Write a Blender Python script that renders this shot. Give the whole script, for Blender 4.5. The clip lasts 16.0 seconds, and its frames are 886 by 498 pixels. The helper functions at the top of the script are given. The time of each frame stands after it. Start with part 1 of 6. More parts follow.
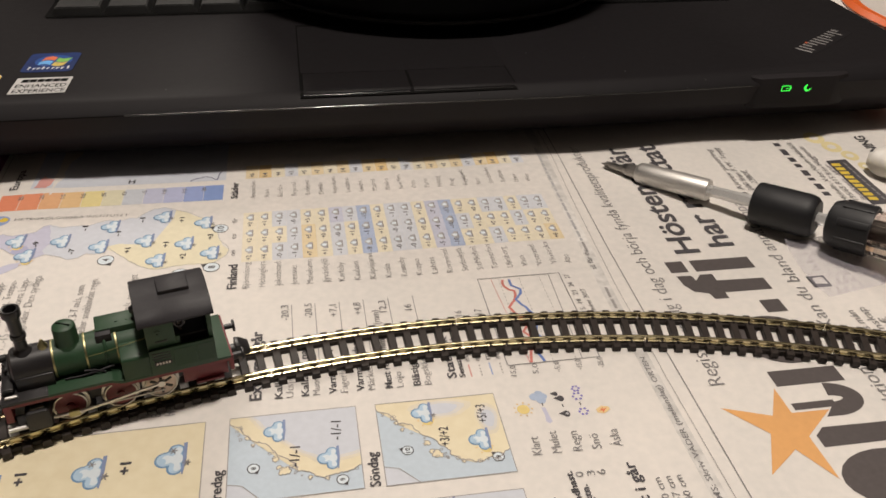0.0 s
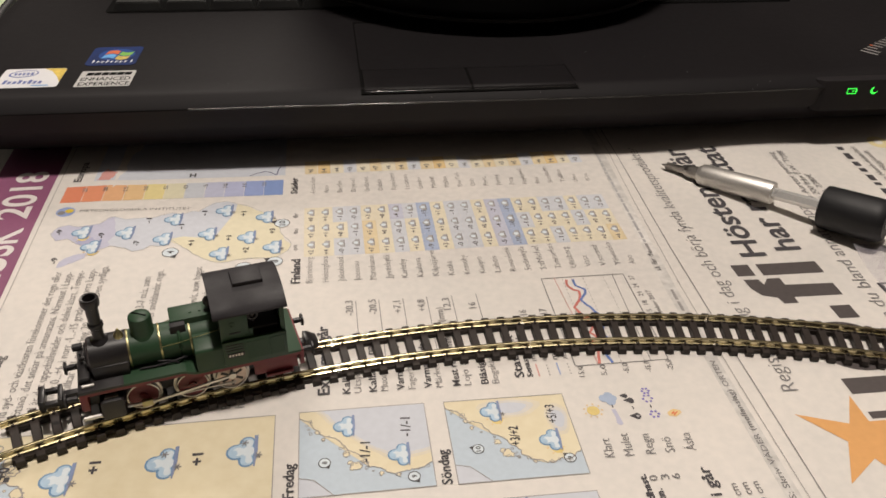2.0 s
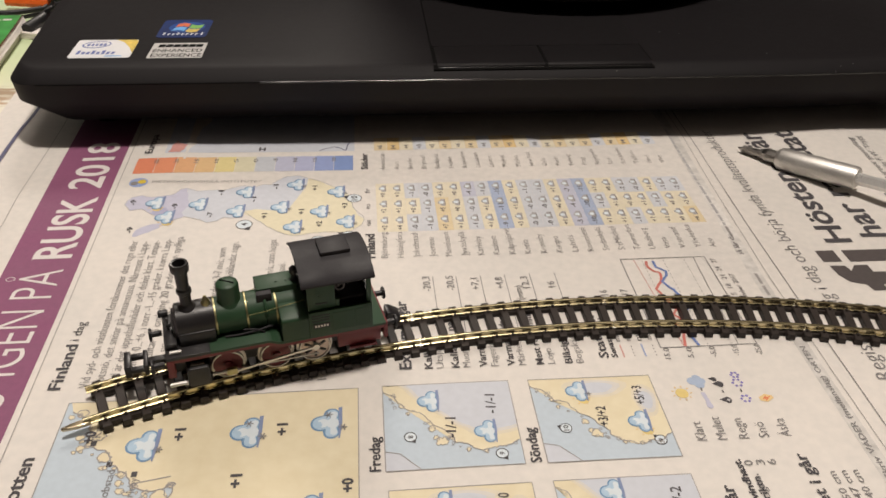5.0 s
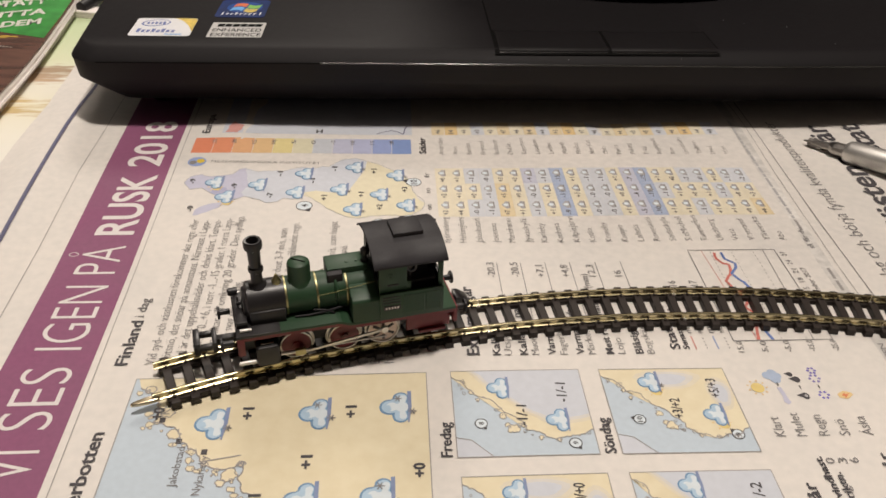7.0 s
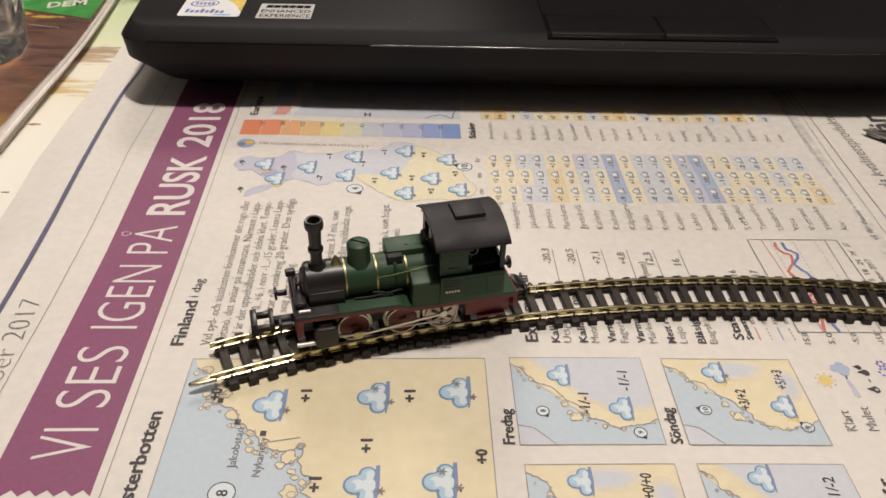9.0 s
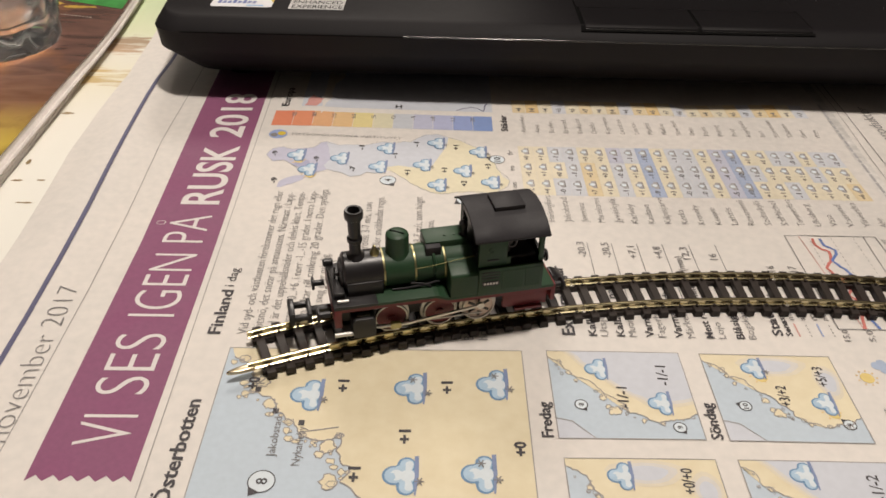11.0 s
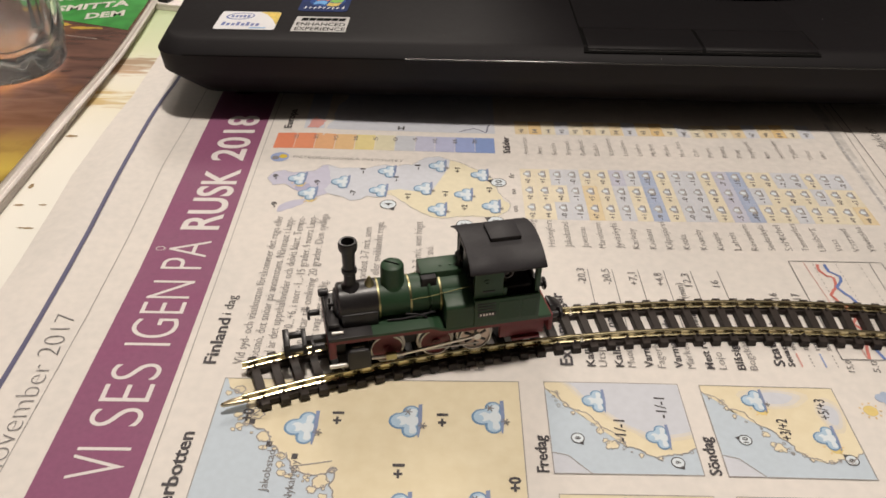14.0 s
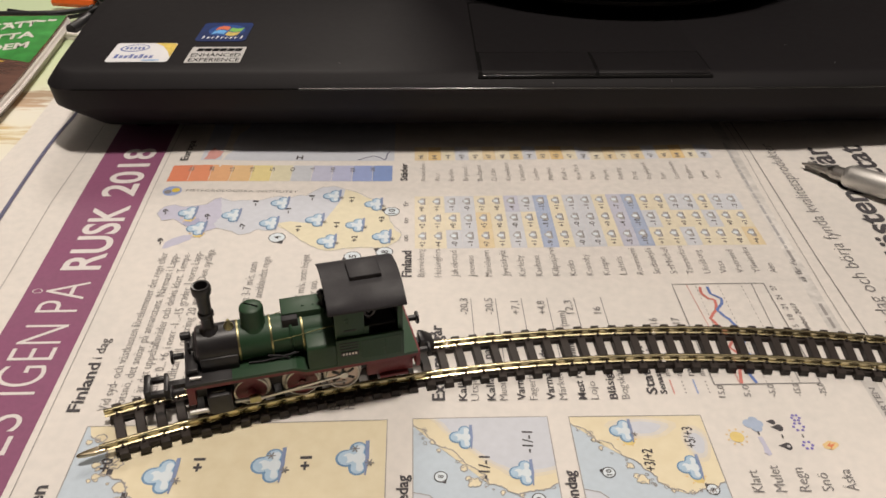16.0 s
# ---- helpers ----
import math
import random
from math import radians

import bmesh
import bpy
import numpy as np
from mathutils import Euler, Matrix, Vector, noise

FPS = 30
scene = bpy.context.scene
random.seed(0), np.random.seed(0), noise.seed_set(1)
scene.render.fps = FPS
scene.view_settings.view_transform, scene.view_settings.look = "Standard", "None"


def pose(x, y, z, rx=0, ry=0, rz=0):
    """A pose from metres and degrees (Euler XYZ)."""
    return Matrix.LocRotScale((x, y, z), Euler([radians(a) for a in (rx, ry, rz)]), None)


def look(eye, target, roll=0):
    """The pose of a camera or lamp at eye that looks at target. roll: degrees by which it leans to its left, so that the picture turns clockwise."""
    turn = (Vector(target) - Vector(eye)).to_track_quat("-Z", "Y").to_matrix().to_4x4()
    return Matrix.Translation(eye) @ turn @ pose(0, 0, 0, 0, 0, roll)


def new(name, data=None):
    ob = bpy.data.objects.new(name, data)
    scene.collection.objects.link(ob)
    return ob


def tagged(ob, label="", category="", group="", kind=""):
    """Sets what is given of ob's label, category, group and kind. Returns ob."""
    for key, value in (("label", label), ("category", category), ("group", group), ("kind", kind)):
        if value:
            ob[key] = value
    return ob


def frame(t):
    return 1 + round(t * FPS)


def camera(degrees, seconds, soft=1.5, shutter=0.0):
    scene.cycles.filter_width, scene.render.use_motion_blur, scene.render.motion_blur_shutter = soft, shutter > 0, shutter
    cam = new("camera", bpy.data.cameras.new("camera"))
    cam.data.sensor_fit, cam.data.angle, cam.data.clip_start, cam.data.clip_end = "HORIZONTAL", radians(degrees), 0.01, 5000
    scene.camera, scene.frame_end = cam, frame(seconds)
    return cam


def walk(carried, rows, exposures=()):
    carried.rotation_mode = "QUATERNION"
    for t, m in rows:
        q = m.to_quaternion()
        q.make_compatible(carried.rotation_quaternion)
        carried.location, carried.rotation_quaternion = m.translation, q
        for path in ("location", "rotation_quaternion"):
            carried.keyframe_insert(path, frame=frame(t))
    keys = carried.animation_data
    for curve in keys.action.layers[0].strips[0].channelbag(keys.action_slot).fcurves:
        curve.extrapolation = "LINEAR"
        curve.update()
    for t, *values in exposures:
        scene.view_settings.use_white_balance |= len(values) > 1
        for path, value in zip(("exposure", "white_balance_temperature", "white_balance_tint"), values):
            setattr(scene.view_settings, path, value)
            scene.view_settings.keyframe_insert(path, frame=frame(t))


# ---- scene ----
# ---- camera ----
cam = camera(56.24, 16.0, soft=1.62)
PATH = [
    (0, (0.02170, -0.14468, 0.14203), (0.17795, 0.67236, -0.41296), 1.870),
    (0.5, (0.01727, -0.14395, 0.14149), (0.16336, 0.67622, -0.41166), 1.847),
    (1, (0.01680, -0.14376, 0.14162), (0.15639, 0.67763, -0.41141), 1.827),
    (1.5, (0.01397, -0.14322, 0.14083), (0.14592, 0.67874, -0.41322), 1.763),
    (2, (0.01141, -0.14244, 0.14011), (0.13519, 0.68048, -0.41439), 1.683),
    (2.5, (0.00887, -0.14283, 0.13924), (0.12396, 0.68224, -0.41394), 1.526),
    (3, (0.00735, -0.14107, 0.13547), (0.11638, 0.68300, -0.42043), 1.540),
    (3.5, (0.00492, -0.14033, 0.13433), (0.10711, 0.68217, -0.42519), 1.607),
    (4, (0.00268, -0.14034, 0.13544), (0.10066, 0.68151, -0.42579), 1.618),
    (6.5, (-0.00964, -0.13808, 0.13133), (0.05656, 0.68028, -0.43955), 1.819),
    (7, (-0.01250, -0.13744, 0.13042), (0.04683, 0.68021, -0.44223), 1.955),
    (7.5, (-0.01378, -0.13698, 0.12927), (0.03901, 0.67904, -0.44635), 1.960),
    (8, (-0.01620, -0.13549, 0.12830), (0.02947, 0.67972, -0.44906), 1.873),
    (8.5, (-0.01981, -0.13520, 0.12802), (0.01903, 0.67877, -0.45159), 1.857),
    (9, (-0.02095, -0.13538, 0.12665), (0.01224, 0.67754, -0.45478), 1.828),
    (9.5, (-0.02195, -0.13534, 0.12568), (0.00722, 0.67699, -0.45679), 1.871),
    (10, (-0.02315, -0.13593, 0.12458), (0.00108, 0.67458, -0.46064), 1.779),
    (12.5, (-0.02864, -0.13300, 0.12694), (-0.02674, 0.67673, -0.45986), 1.510),
    (13, (-0.02723, -0.13239, 0.12584), (-0.03055, 0.67852, -0.45932), 1.168),
    (13.5, (-0.02437, -0.13198, 0.12737), (-0.02914, 0.67992, -0.45641), 1.020),
    (14, (-0.02210, -0.13121, 0.12866), (-0.02411, 0.68381, -0.45078), 1.027),
    (14.5, (-0.01817, -0.13033, 0.12960), (-0.01786, 0.68571, -0.44839), 0.976),
    (15, (-0.01356, -0.12918, 0.13061), (-0.00938, 0.68908, -0.44423), 0.904),
    (15.5, (-0.00604, -0.12706, 0.13244), (0.01019, 0.69469, -0.43717), 0.766),
    (16, (0.00157, -0.12683, 0.13264), (0.03185, 0.69521, -0.43598), 0.613),
]
walk(cam, [(t, look(eye, target, roll)) for t, eye, target, roll in PATH])

# ---- light ----
world = bpy.data.worlds.new("world")
scene.world = world
world.use_nodes = True
world.node_tree.nodes["Background"].inputs["Color"].default_value = (1.0, 0.82, 0.62, 1)
world.node_tree.nodes["Background"].inputs["Strength"].default_value = 0.05


def bulb(name, place, watts, radius, colour):
    data = bpy.data.lights.new(name, "POINT")
    data.energy, data.shadow_soft_size, data.color = watts, radius, colour
    ob = new(name, data)
    ob.location = place
    return ob


bulb("pendant_bulb", (0.085, 0.012, 1.1), 41.8, 0.05, (1.0, 0.903, 0.812))
bulb("second_bulb", (-0.13, 1.3, 1.0), 34.0, 0.2, (1.0, 0.9, 0.8))
scene.view_settings.exposure = 0.0

# ---- materials ----


def material(name, colour, rough=0.6, metal=0.0, spread=0.15, scale=400.0, bump=0.0, coat=0.0, second=None, big=0.0, vary=0.18, spec=0.5):
    """A surface with fine grain and a larger slow variation; lengths are in metres, scale in cycles a metre."""
    m = bpy.data.materials.new(name)
    m.use_nodes = True
    nt = m.node_tree
    b = nt.nodes["Principled BSDF"]
    b.inputs["Roughness"].default_value = rough
    b.inputs["Metallic"].default_value = metal
    b.inputs["Coat Weight"].default_value = coat
    b.inputs["Specular IOR Level"].default_value = spec
    co = nt.nodes.new("ShaderNodeTexCoord")
    fine = nt.nodes.new("ShaderNodeTexNoise")
    fine.inputs["Scale"].default_value = scale
    fine.inputs["Detail"].default_value = 6
    nt.links.new(co.outputs["Object"], fine.inputs["Vector"])
    slow = nt.nodes.new("ShaderNodeTexNoise")
    slow.inputs["Scale"].default_value = scale / 14
    slow.inputs["Detail"].default_value = 3
    nt.links.new(co.outputs["Object"], slow.inputs["Vector"])
    mixn = nt.nodes.new("ShaderNodeMath")
    mixn.operation = "MULTIPLY_ADD"
    mixn.inputs[1].default_value = 0.5
    nt.links.new(fine.outputs["Fac"], mixn.inputs[0])
    half = nt.nodes.new("ShaderNodeMath")
    half.operation = "MULTIPLY"
    half.inputs[1].default_value = 0.5
    nt.links.new(slow.outputs["Fac"], half.inputs[0])
    nt.links.new(half.outputs[0], mixn.inputs[2])
    ramp = nt.nodes.new("ShaderNodeValToRGB")
    lo = tuple(c * (1 - spread) for c in colour)
    hi = tuple(min(1, c * (1 + spread)) for c in (second or colour))
    ramp.color_ramp.elements[0].position, ramp.color_ramp.elements[0].color = 0.34, (*lo, 1)
    ramp.color_ramp.elements[1].position, ramp.color_ramp.elements[1].color = 0.66, (*hi, 1)
    nt.links.new(mixn.outputs[0], ramp.inputs["Fac"])
    nt.links.new(ramp.outputs["Color"], b.inputs["Base Color"])
    rr = nt.nodes.new("ShaderNodeMapRange")
    rr.inputs["From Min"].default_value, rr.inputs["From Max"].default_value = 0.3, 0.7
    rr.inputs["To Min"].default_value, rr.inputs["To Max"].default_value = max(0.02, rough * (1 - vary)), min(1, rough * (1 + vary))
    nt.links.new(slow.outputs["Fac"], rr.inputs["Value"])
    nt.links.new(rr.outputs["Result"], b.inputs["Roughness"])
    if bump:
        bp = nt.nodes.new("ShaderNodeBump")
        bp.inputs["Strength"].default_value = 1.0
        bp.inputs["Distance"].default_value = bump
        nt.links.new(fine.outputs["Fac"], bp.inputs["Height"])
        nt.links.new(bp.outputs["Normal"], b.inputs["Normal"])
    return m


def clear(name, colour, rough=0.03, ior=1.5):
    m = bpy.data.materials.new(name)
    m.use_nodes = True
    b = m.node_tree.nodes["Principled BSDF"]
    b.inputs["Base Color"].default_value = (*colour, 1)
    b.inputs["Transmission Weight"].default_value = 1.0
    b.inputs["Roughness"].default_value = rough
    b.inputs["IOR"].default_value = ior
    return m


def glow(name, colour, strength):
    m = bpy.data.materials.new(name)
    m.use_nodes = True
    b = m.node_tree.nodes["Principled BSDF"]
    b.inputs["Base Color"].default_value = (*colour, 1)
    b.inputs["Emission Color"].default_value = (*colour, 1)
    b.inputs["Emission Strength"].default_value = strength
    return m


M = {}
M["newsprint"] = material("newsprint", (0.645, 0.615, 0.578), 0.85, spread=0.06, second=(0.66, 0.618, 0.574), scale=420, bump=0.00002)
M["ink_black"] = material("ink_black", (0.055, 0.05, 0.055), 0.7, spread=0.25, scale=1500)
M["ink_grey"] = material("ink_grey", (0.2, 0.19, 0.19), 0.75, spread=0.25, scale=1500)
M["ink_line"] = material("ink_line", (0.3, 0.28, 0.27), 0.75, spread=0.2, scale=1500)
M["ink_purple"] = material("ink_purple", (0.228, 0.073, 0.149), 0.7, spread=0.08, scale=900)
M["ink_blue_line"] = material("ink_blue_line", (0.1, 0.097, 0.17), 0.7, spread=0.15, scale=900)
M["ink_paper"] = material("ink_paper", (0.66, 0.615, 0.6), 0.8, spread=0.04, scale=900)
M["ink_sea"] = material("ink_sea", (0.465, 0.535, 0.6), 0.75, spread=0.05, scale=700)
M["ink_land"] = material("ink_land", (0.68, 0.59, 0.4), 0.75, spread=0.05, scale=300, second=(0.68, 0.61, 0.44))
M["ink_pale_blue"] = material("ink_pale_blue", (0.53, 0.55, 0.6), 0.75, spread=0.05, scale=500)
M["ink_lilac"] = material("ink_lilac", (0.47, 0.465, 0.57), 0.75, spread=0.06, scale=500)
M["ink_haze"] = material("ink_haze", (0.64, 0.58, 0.46), 0.75, spread=0.05, scale=400)
M["ink_mist"] = material("ink_mist", (0.59, 0.565, 0.53), 0.75, spread=0.05, scale=400)
M["ink_mauve"] = material("ink_mauve", (0.36, 0.36, 0.5), 0.75, spread=0.06, scale=500)
M["ink_yellow"] = material("ink_yellow", (0.67, 0.615, 0.45), 0.75, spread=0.05, scale=500)
M["ink_peach"] = material("ink_peach", (0.68, 0.5, 0.25), 0.75, spread=0.06, scale=500)
M["ink_mid_blue"] = material("ink_mid_blue", (0.27, 0.34, 0.56), 0.75, spread=0.06, scale=500)
M["ink_violet"] = material("ink_violet", (0.2, 0.17, 0.45), 0.75, spread=0.1, scale=500)
M["ink_puff"] = material("ink_puff", (0.38, 0.51, 0.63), 0.75, spread=0.08, scale=500)
M["ink_cloud"] = material("ink_cloud", (0.6, 0.66, 0.7), 0.75, spread=0.05, scale=700)
M["ink_red"] = material("ink_red", (0.62, 0.2, 0.09), 0.75, spread=0.06, scale=500)
M["ink_gold"] = material("ink_gold", (0.62, 0.45, 0.05), 0.75, spread=0.05, scale=500)
M["ink_rose"] = material("ink_rose", (0.6, 0.3, 0.27), 0.75, spread=0.05, scale=500)
M["ink_strip"] = material("ink_strip", (0.585, 0.56, 0.53), 0.8, spread=0.25, scale=300)
M["ink_letter"] = material("ink_letter", (0.075, 0.062, 0.06), 0.75, spread=0.12, scale=700)
M["ink_orange_star"] = material("ink_orange_star", (0.66, 0.34, 0.12), 0.75, spread=0.05, scale=500)
M["ink_outline"] = material("ink_outline", (0.14, 0.25, 0.4), 0.75, spread=0.12, scale=700)
M["cell_yellow"] = material("cell_yellow", (0.69, 0.625, 0.48), 0.75, spread=0.05, scale=500)
M["cell_blue"] = material("cell_blue", (0.56, 0.575, 0.61), 0.75, spread=0.05, scale=500)
M["cell_lilac"] = material("cell_lilac", (0.5, 0.505, 0.595), 0.75, spread=0.05, scale=500)
M["cell_mid_blue"] = material("cell_mid_blue", (0.38, 0.44, 0.58), 0.75, spread=0.06, scale=500)
M["cell_peach"] = material("cell_peach", (0.68, 0.56, 0.36), 0.75, spread=0.05, scale=500)
M["ink_pale_grey"] = material("ink_pale_grey", (0.4, 0.39, 0.39), 0.75, spread=0.15, scale=1500)
M["laptop_black"] = material("laptop_black", (0.0102, 0.0089, 0.0099), 0.6, spread=0.1, scale=5000, spec=0.13, vary=0.03)
M["seam_black"] = material("seam_black", (0.012, 0.012, 0.012), 0.14, spread=0.1, scale=2000, spec=1.0)
M["laptop_side"] = material("laptop_side", (0.015, 0.0128, 0.0142), 0.6, spread=0.12, scale=2500, spec=0.18, vary=0.03)
M["laptop_pad"] = material("laptop_pad", (0.0094, 0.0082, 0.009), 0.52, spread=0.1, scale=5000, spec=0.18, vary=0.03)
M["gap_black"] = material("gap_black", (0.005, 0.0048, 0.0047), 0.8, spec=0.05)
M["key_black"] = material("key_black", (0.012, 0.012, 0.012), 0.45, spread=0.1, scale=1500)
M["led_green"] = glow("led_green", (0.05, 1.0, 0.08), 1.0)
M["rail_brass"] = material("rail_brass", (0.58, 0.51, 0.32), 0.21, 1.0, spread=0.1, scale=700)
M["sleeper"] = material("sleeper", (0.026, 0.019, 0.016), 0.55, spec=0.35, spread=0.25, scale=2500, bump=0.00002)
M["loco_green"] = material("loco_green", (0.0155, 0.047, 0.02), 0.5, spec=0.4, spread=0.12, scale=1800, bump=0.000006)
M["loco_black"] = material("loco_black", (0.016, 0.0145, 0.0155), 0.36, spec=0.4, spread=0.2, scale=1800, bump=0.000006)
M["loco_roof"] = material("loco_roof", (0.0155, 0.0135, 0.016), 0.6, spec=0.35, spread=0.2, scale=1800, bump=0.000006)
M["loco_red"] = material("loco_red", (0.15, 0.016, 0.02), 0.45, spread=0.15, scale=1800)
M["loco_red_dark"] = material("loco_red_dark", (0.035, 0.026, 0.026), 0.45, spread=0.15, scale=1800)
M["brass"] = material("brass", (0.4, 0.36, 0.19), 0.42, 1.0, spread=0.1, scale=1200)
M["joiner_gold"] = material("joiner_gold", (0.62, 0.52, 0.36), 0.3, 1.0, spread=0.12, scale=1200)
M["nickel_dull"] = material("nickel_dull", (0.5, 0.47, 0.43), 0.34, 1.0, spread=0.12, scale=1200, bump=0.00001)
M["wheel_copper"] = material("wheel_copper", (0.5, 0.4, 0.34), 0.4, 0.8, spread=0.12, scale=1200)
M["bit_steel"] = material("bit_steel", (0.4, 0.38, 0.36), 0.32, 1.0, spread=0.2, scale=1200)
M["satin_silver"] = material("satin_silver", (0.66, 0.64, 0.61), 0.48, 0.85, spread=0.06, scale=1500)
M["shaft_steel"] = material("shaft_steel", (0.88, 0.87, 0.85), 0.3, 0.6, spread=0.06, scale=1500)
M["rubber"] = material("rubber", (0.006, 0.006, 0.0075), 0.52, spread=0.15, scale=1500, bump=0.00001)
M["glass"] = clear("glass", (0.88, 0.92, 0.92), 0.015, 1.5)
M["glass"].node_tree.nodes["Principled BSDF"].inputs["Transmission Weight"].default_value = 0.98
M["amber_plastic"] = clear("amber_plastic", (0.92, 0.8, 0.72), 0.05, 1.47)
M["clear_plastic"] = material("clear_plastic", (0.4, 0.38, 0.42), 0.16, spread=0.05, scale=300)
M["clear_plastic"].node_tree.nodes["Principled BSDF"].inputs["Alpha"].default_value = 0.36
M["white_plastic"] = material("white_plastic", (0.72, 0.69, 0.64), 0.4, spread=0.05, scale=600)
M["bowl_black"] = material("bowl_black", (0.006, 0.0056, 0.0055), 0.42, spread=0.2, scale=300, spec=0.3)
M["orange_rim"] = material("orange_rim", (0.75, 0.13, 0.02), 0.35, spread=0.06, scale=400)
M["brass_dull"] = material("brass_dull", (0.16, 0.15, 0.06), 0.5, 0.6, spread=0.15, scale=1200)
M["page_edge"] = material("page_edge", (0.85, 0.79, 0.755), 0.8, spread=0.12, scale=1500)
M["wall"] = material("wall", (0.11, 0.1, 0.095), 0.9, spread=0.06, scale=40)
# dark tone stands in for the shade a lampshade would throw upwards
M["ceiling"] = material("ceiling", (0.2, 0.185, 0.17), 0.9, spread=0.08, scale=30)
M["floorboard"] = material("floorboard", (0.12, 0.075, 0.045), 0.5, spread=0.2, scale=30)
M["tabletop"] = material("tabletop", (0.42, 0.3, 0.18), 0.45, spread=0.15, scale=60)

# ---- mesh helpers, all in millimetres ----


def part(name, bm, mat, parent=None, label="", smooth=False, m=None):
    """Links a bmesh as one mesh object under a thing or a part; its coordinates are millimetres."""
    bmesh.ops.scale(bm, vec=(0.001, 0.001, 0.001), verts=bm.verts)
    me = bpy.data.meshes.new(name)
    bm.to_mesh(me)
    bm.free()
    if smooth:
        for p in me.polygons:
            p.use_smooth = True
        me.set_sharp_from_angle(angle=radians(38))
    me.materials.append(M[mat])
    ob = new(name, me)
    ob.parent = parent
    if m is not None:
        ob.matrix_basis = m
    if label:
        ob["label"] = label
    return ob


def thing(name, label, category, x=0, y=0, z=0, rz=0, group="", kind=""):
    ob = new(name)
    ob.matrix_basis = pose(x / 1000, y / 1000, z / 1000, 0, 0, rz)
    ob.empty_display_size = 0.01
    return tagged(ob, label, category, group, kind)


def box(bm, x0, x1, y0, y1, z0, z1, bevel=0.0, seg=2):
    out = bmesh.ops.create_cube(bm, size=1.0)
    vs = out["verts"]
    bmesh.ops.scale(bm, vec=(x1 - x0, y1 - y0, z1 - z0), verts=vs)
    bmesh.ops.translate(bm, vec=((x0 + x1) / 2, (y0 + y1) / 2, (z0 + z1) / 2), verts=vs)
    if bevel:
        es = list({e for v in vs for e in v.link_edges})
        bmesh.ops.bevel(bm, geom=es, offset=bevel, segments=seg, affect="EDGES", profile=0.5)
    return bm


def boxed(x0, x1, y0, y1, z0, z1, bevel=0.0, seg=2):
    return box(bmesh.new(), x0, x1, y0, y1, z0, z1, bevel, seg)


def prism(bm, outline, lo, hi, axis="z", bevel=0.0, seg=2):
    """A plane outline pushed from lo to hi along an axis. The outline is (x, y) for z, (x, z) for y, (y, z) for x."""
    def at(a, b, h):
        return {"z": (a, b, h), "y": (a, h, b), "x": (h, a, b)}[axis]
    low = [bm.verts.new(at(a, b, lo)) for a, b in outline]
    high = [bm.verts.new(at(a, b, hi)) for a, b in outline]
    n = len(outline)
    fs = [bm.faces.new(low[::-1]), bm.faces.new(high)]
    fs += [bm.faces.new((low[i], low[(i + 1) % n], high[(i + 1) % n], high[i])) for i in range(n)]
    bmesh.ops.recalc_face_normals(bm, faces=fs)
    if bevel:
        es = list({e for f in fs for e in f.edges})
        bmesh.ops.bevel(bm, geom=es, offset=bevel, segments=seg, affect="EDGES", profile=0.5)
    return bm


def lathe(bm, profile, m=None, seg=32, close=False):
    """Turns (radius, height) pairs round z; m places the result."""
    rings = []
    for r, z in profile:
        if r < 1e-6:
            rings.append([bm.verts.new((0, 0, z))])
        else:
            rings.append([bm.verts.new((r * math.cos(2 * math.pi * k / seg), r * math.sin(2 * math.pi * k / seg), z)) for k in range(seg)])
    fs = []
    for a, b in zip(rings, rings[1:] + (rings[:1] if close else [])):
        for k in range(seg):
            j = (k + 1) % seg
            if len(a) == 1 and len(b) == 1:
                continue
            if len(a) == 1:
                fs.append(bm.faces.new((a[0], b[k], b[j])))
            elif len(b) == 1:
                fs.append(bm.faces.new((a[k], b[0], a[j])))
            else:
                fs.append(bm.faces.new((a[k], b[k], b[j], a[j])))
    bmesh.ops.recalc_face_normals(bm, faces=fs)
    if m is not None:
        bmesh.ops.transform(bm, matrix=m, verts=[v for r in rings for v in r])
    return bm


def along(p, q):
    """A pose whose z runs from p to q."""
    d = Vector(q) - Vector(p)
    return Matrix.Translation(p) @ d.to_track_quat("Z", "Y").to_matrix().to_4x4(), d.length


def rod(bm, p, q, r, r2=None, seg=16, cap=0.0):
    m, n = along(p, q)
    r2 = r if r2 is None else r2
    if cap:
        pr = [(0, 0), (r - cap, 0), (r, cap), (r2, n - cap), (r2 - cap, n), (0, n)]
    else:
        pr = [(0, 0), (r, 0), (r2, n), (0, n)]
    return lathe(bm, pr, m, seg)


def tube(bm, points, r, seg=10):
    """A round cord through points."""
    pts = [Vector(p) for p in points]
    rings = []
    for i, p in enumerate(pts):
        d = (pts[min(i + 1, len(pts) - 1)] - pts[max(i - 1, 0)]).normalized()
        q = d.to_track_quat("Z", "Y")
        rings.append([bm.verts.new(p + q @ Vector((r * math.cos(2 * math.pi * k / seg), r * math.sin(2 * math.pi * k / seg), 0))) for k in range(seg)])
    for a, b in zip(rings, rings[1:]):
        for k in range(seg):
            bm.faces.new((a[k], a[(k + 1) % seg], b[(k + 1) % seg], b[k]))
    bm.faces.new(rings[0][::-1])
    bm.faces.new(rings[-1])
    return bm


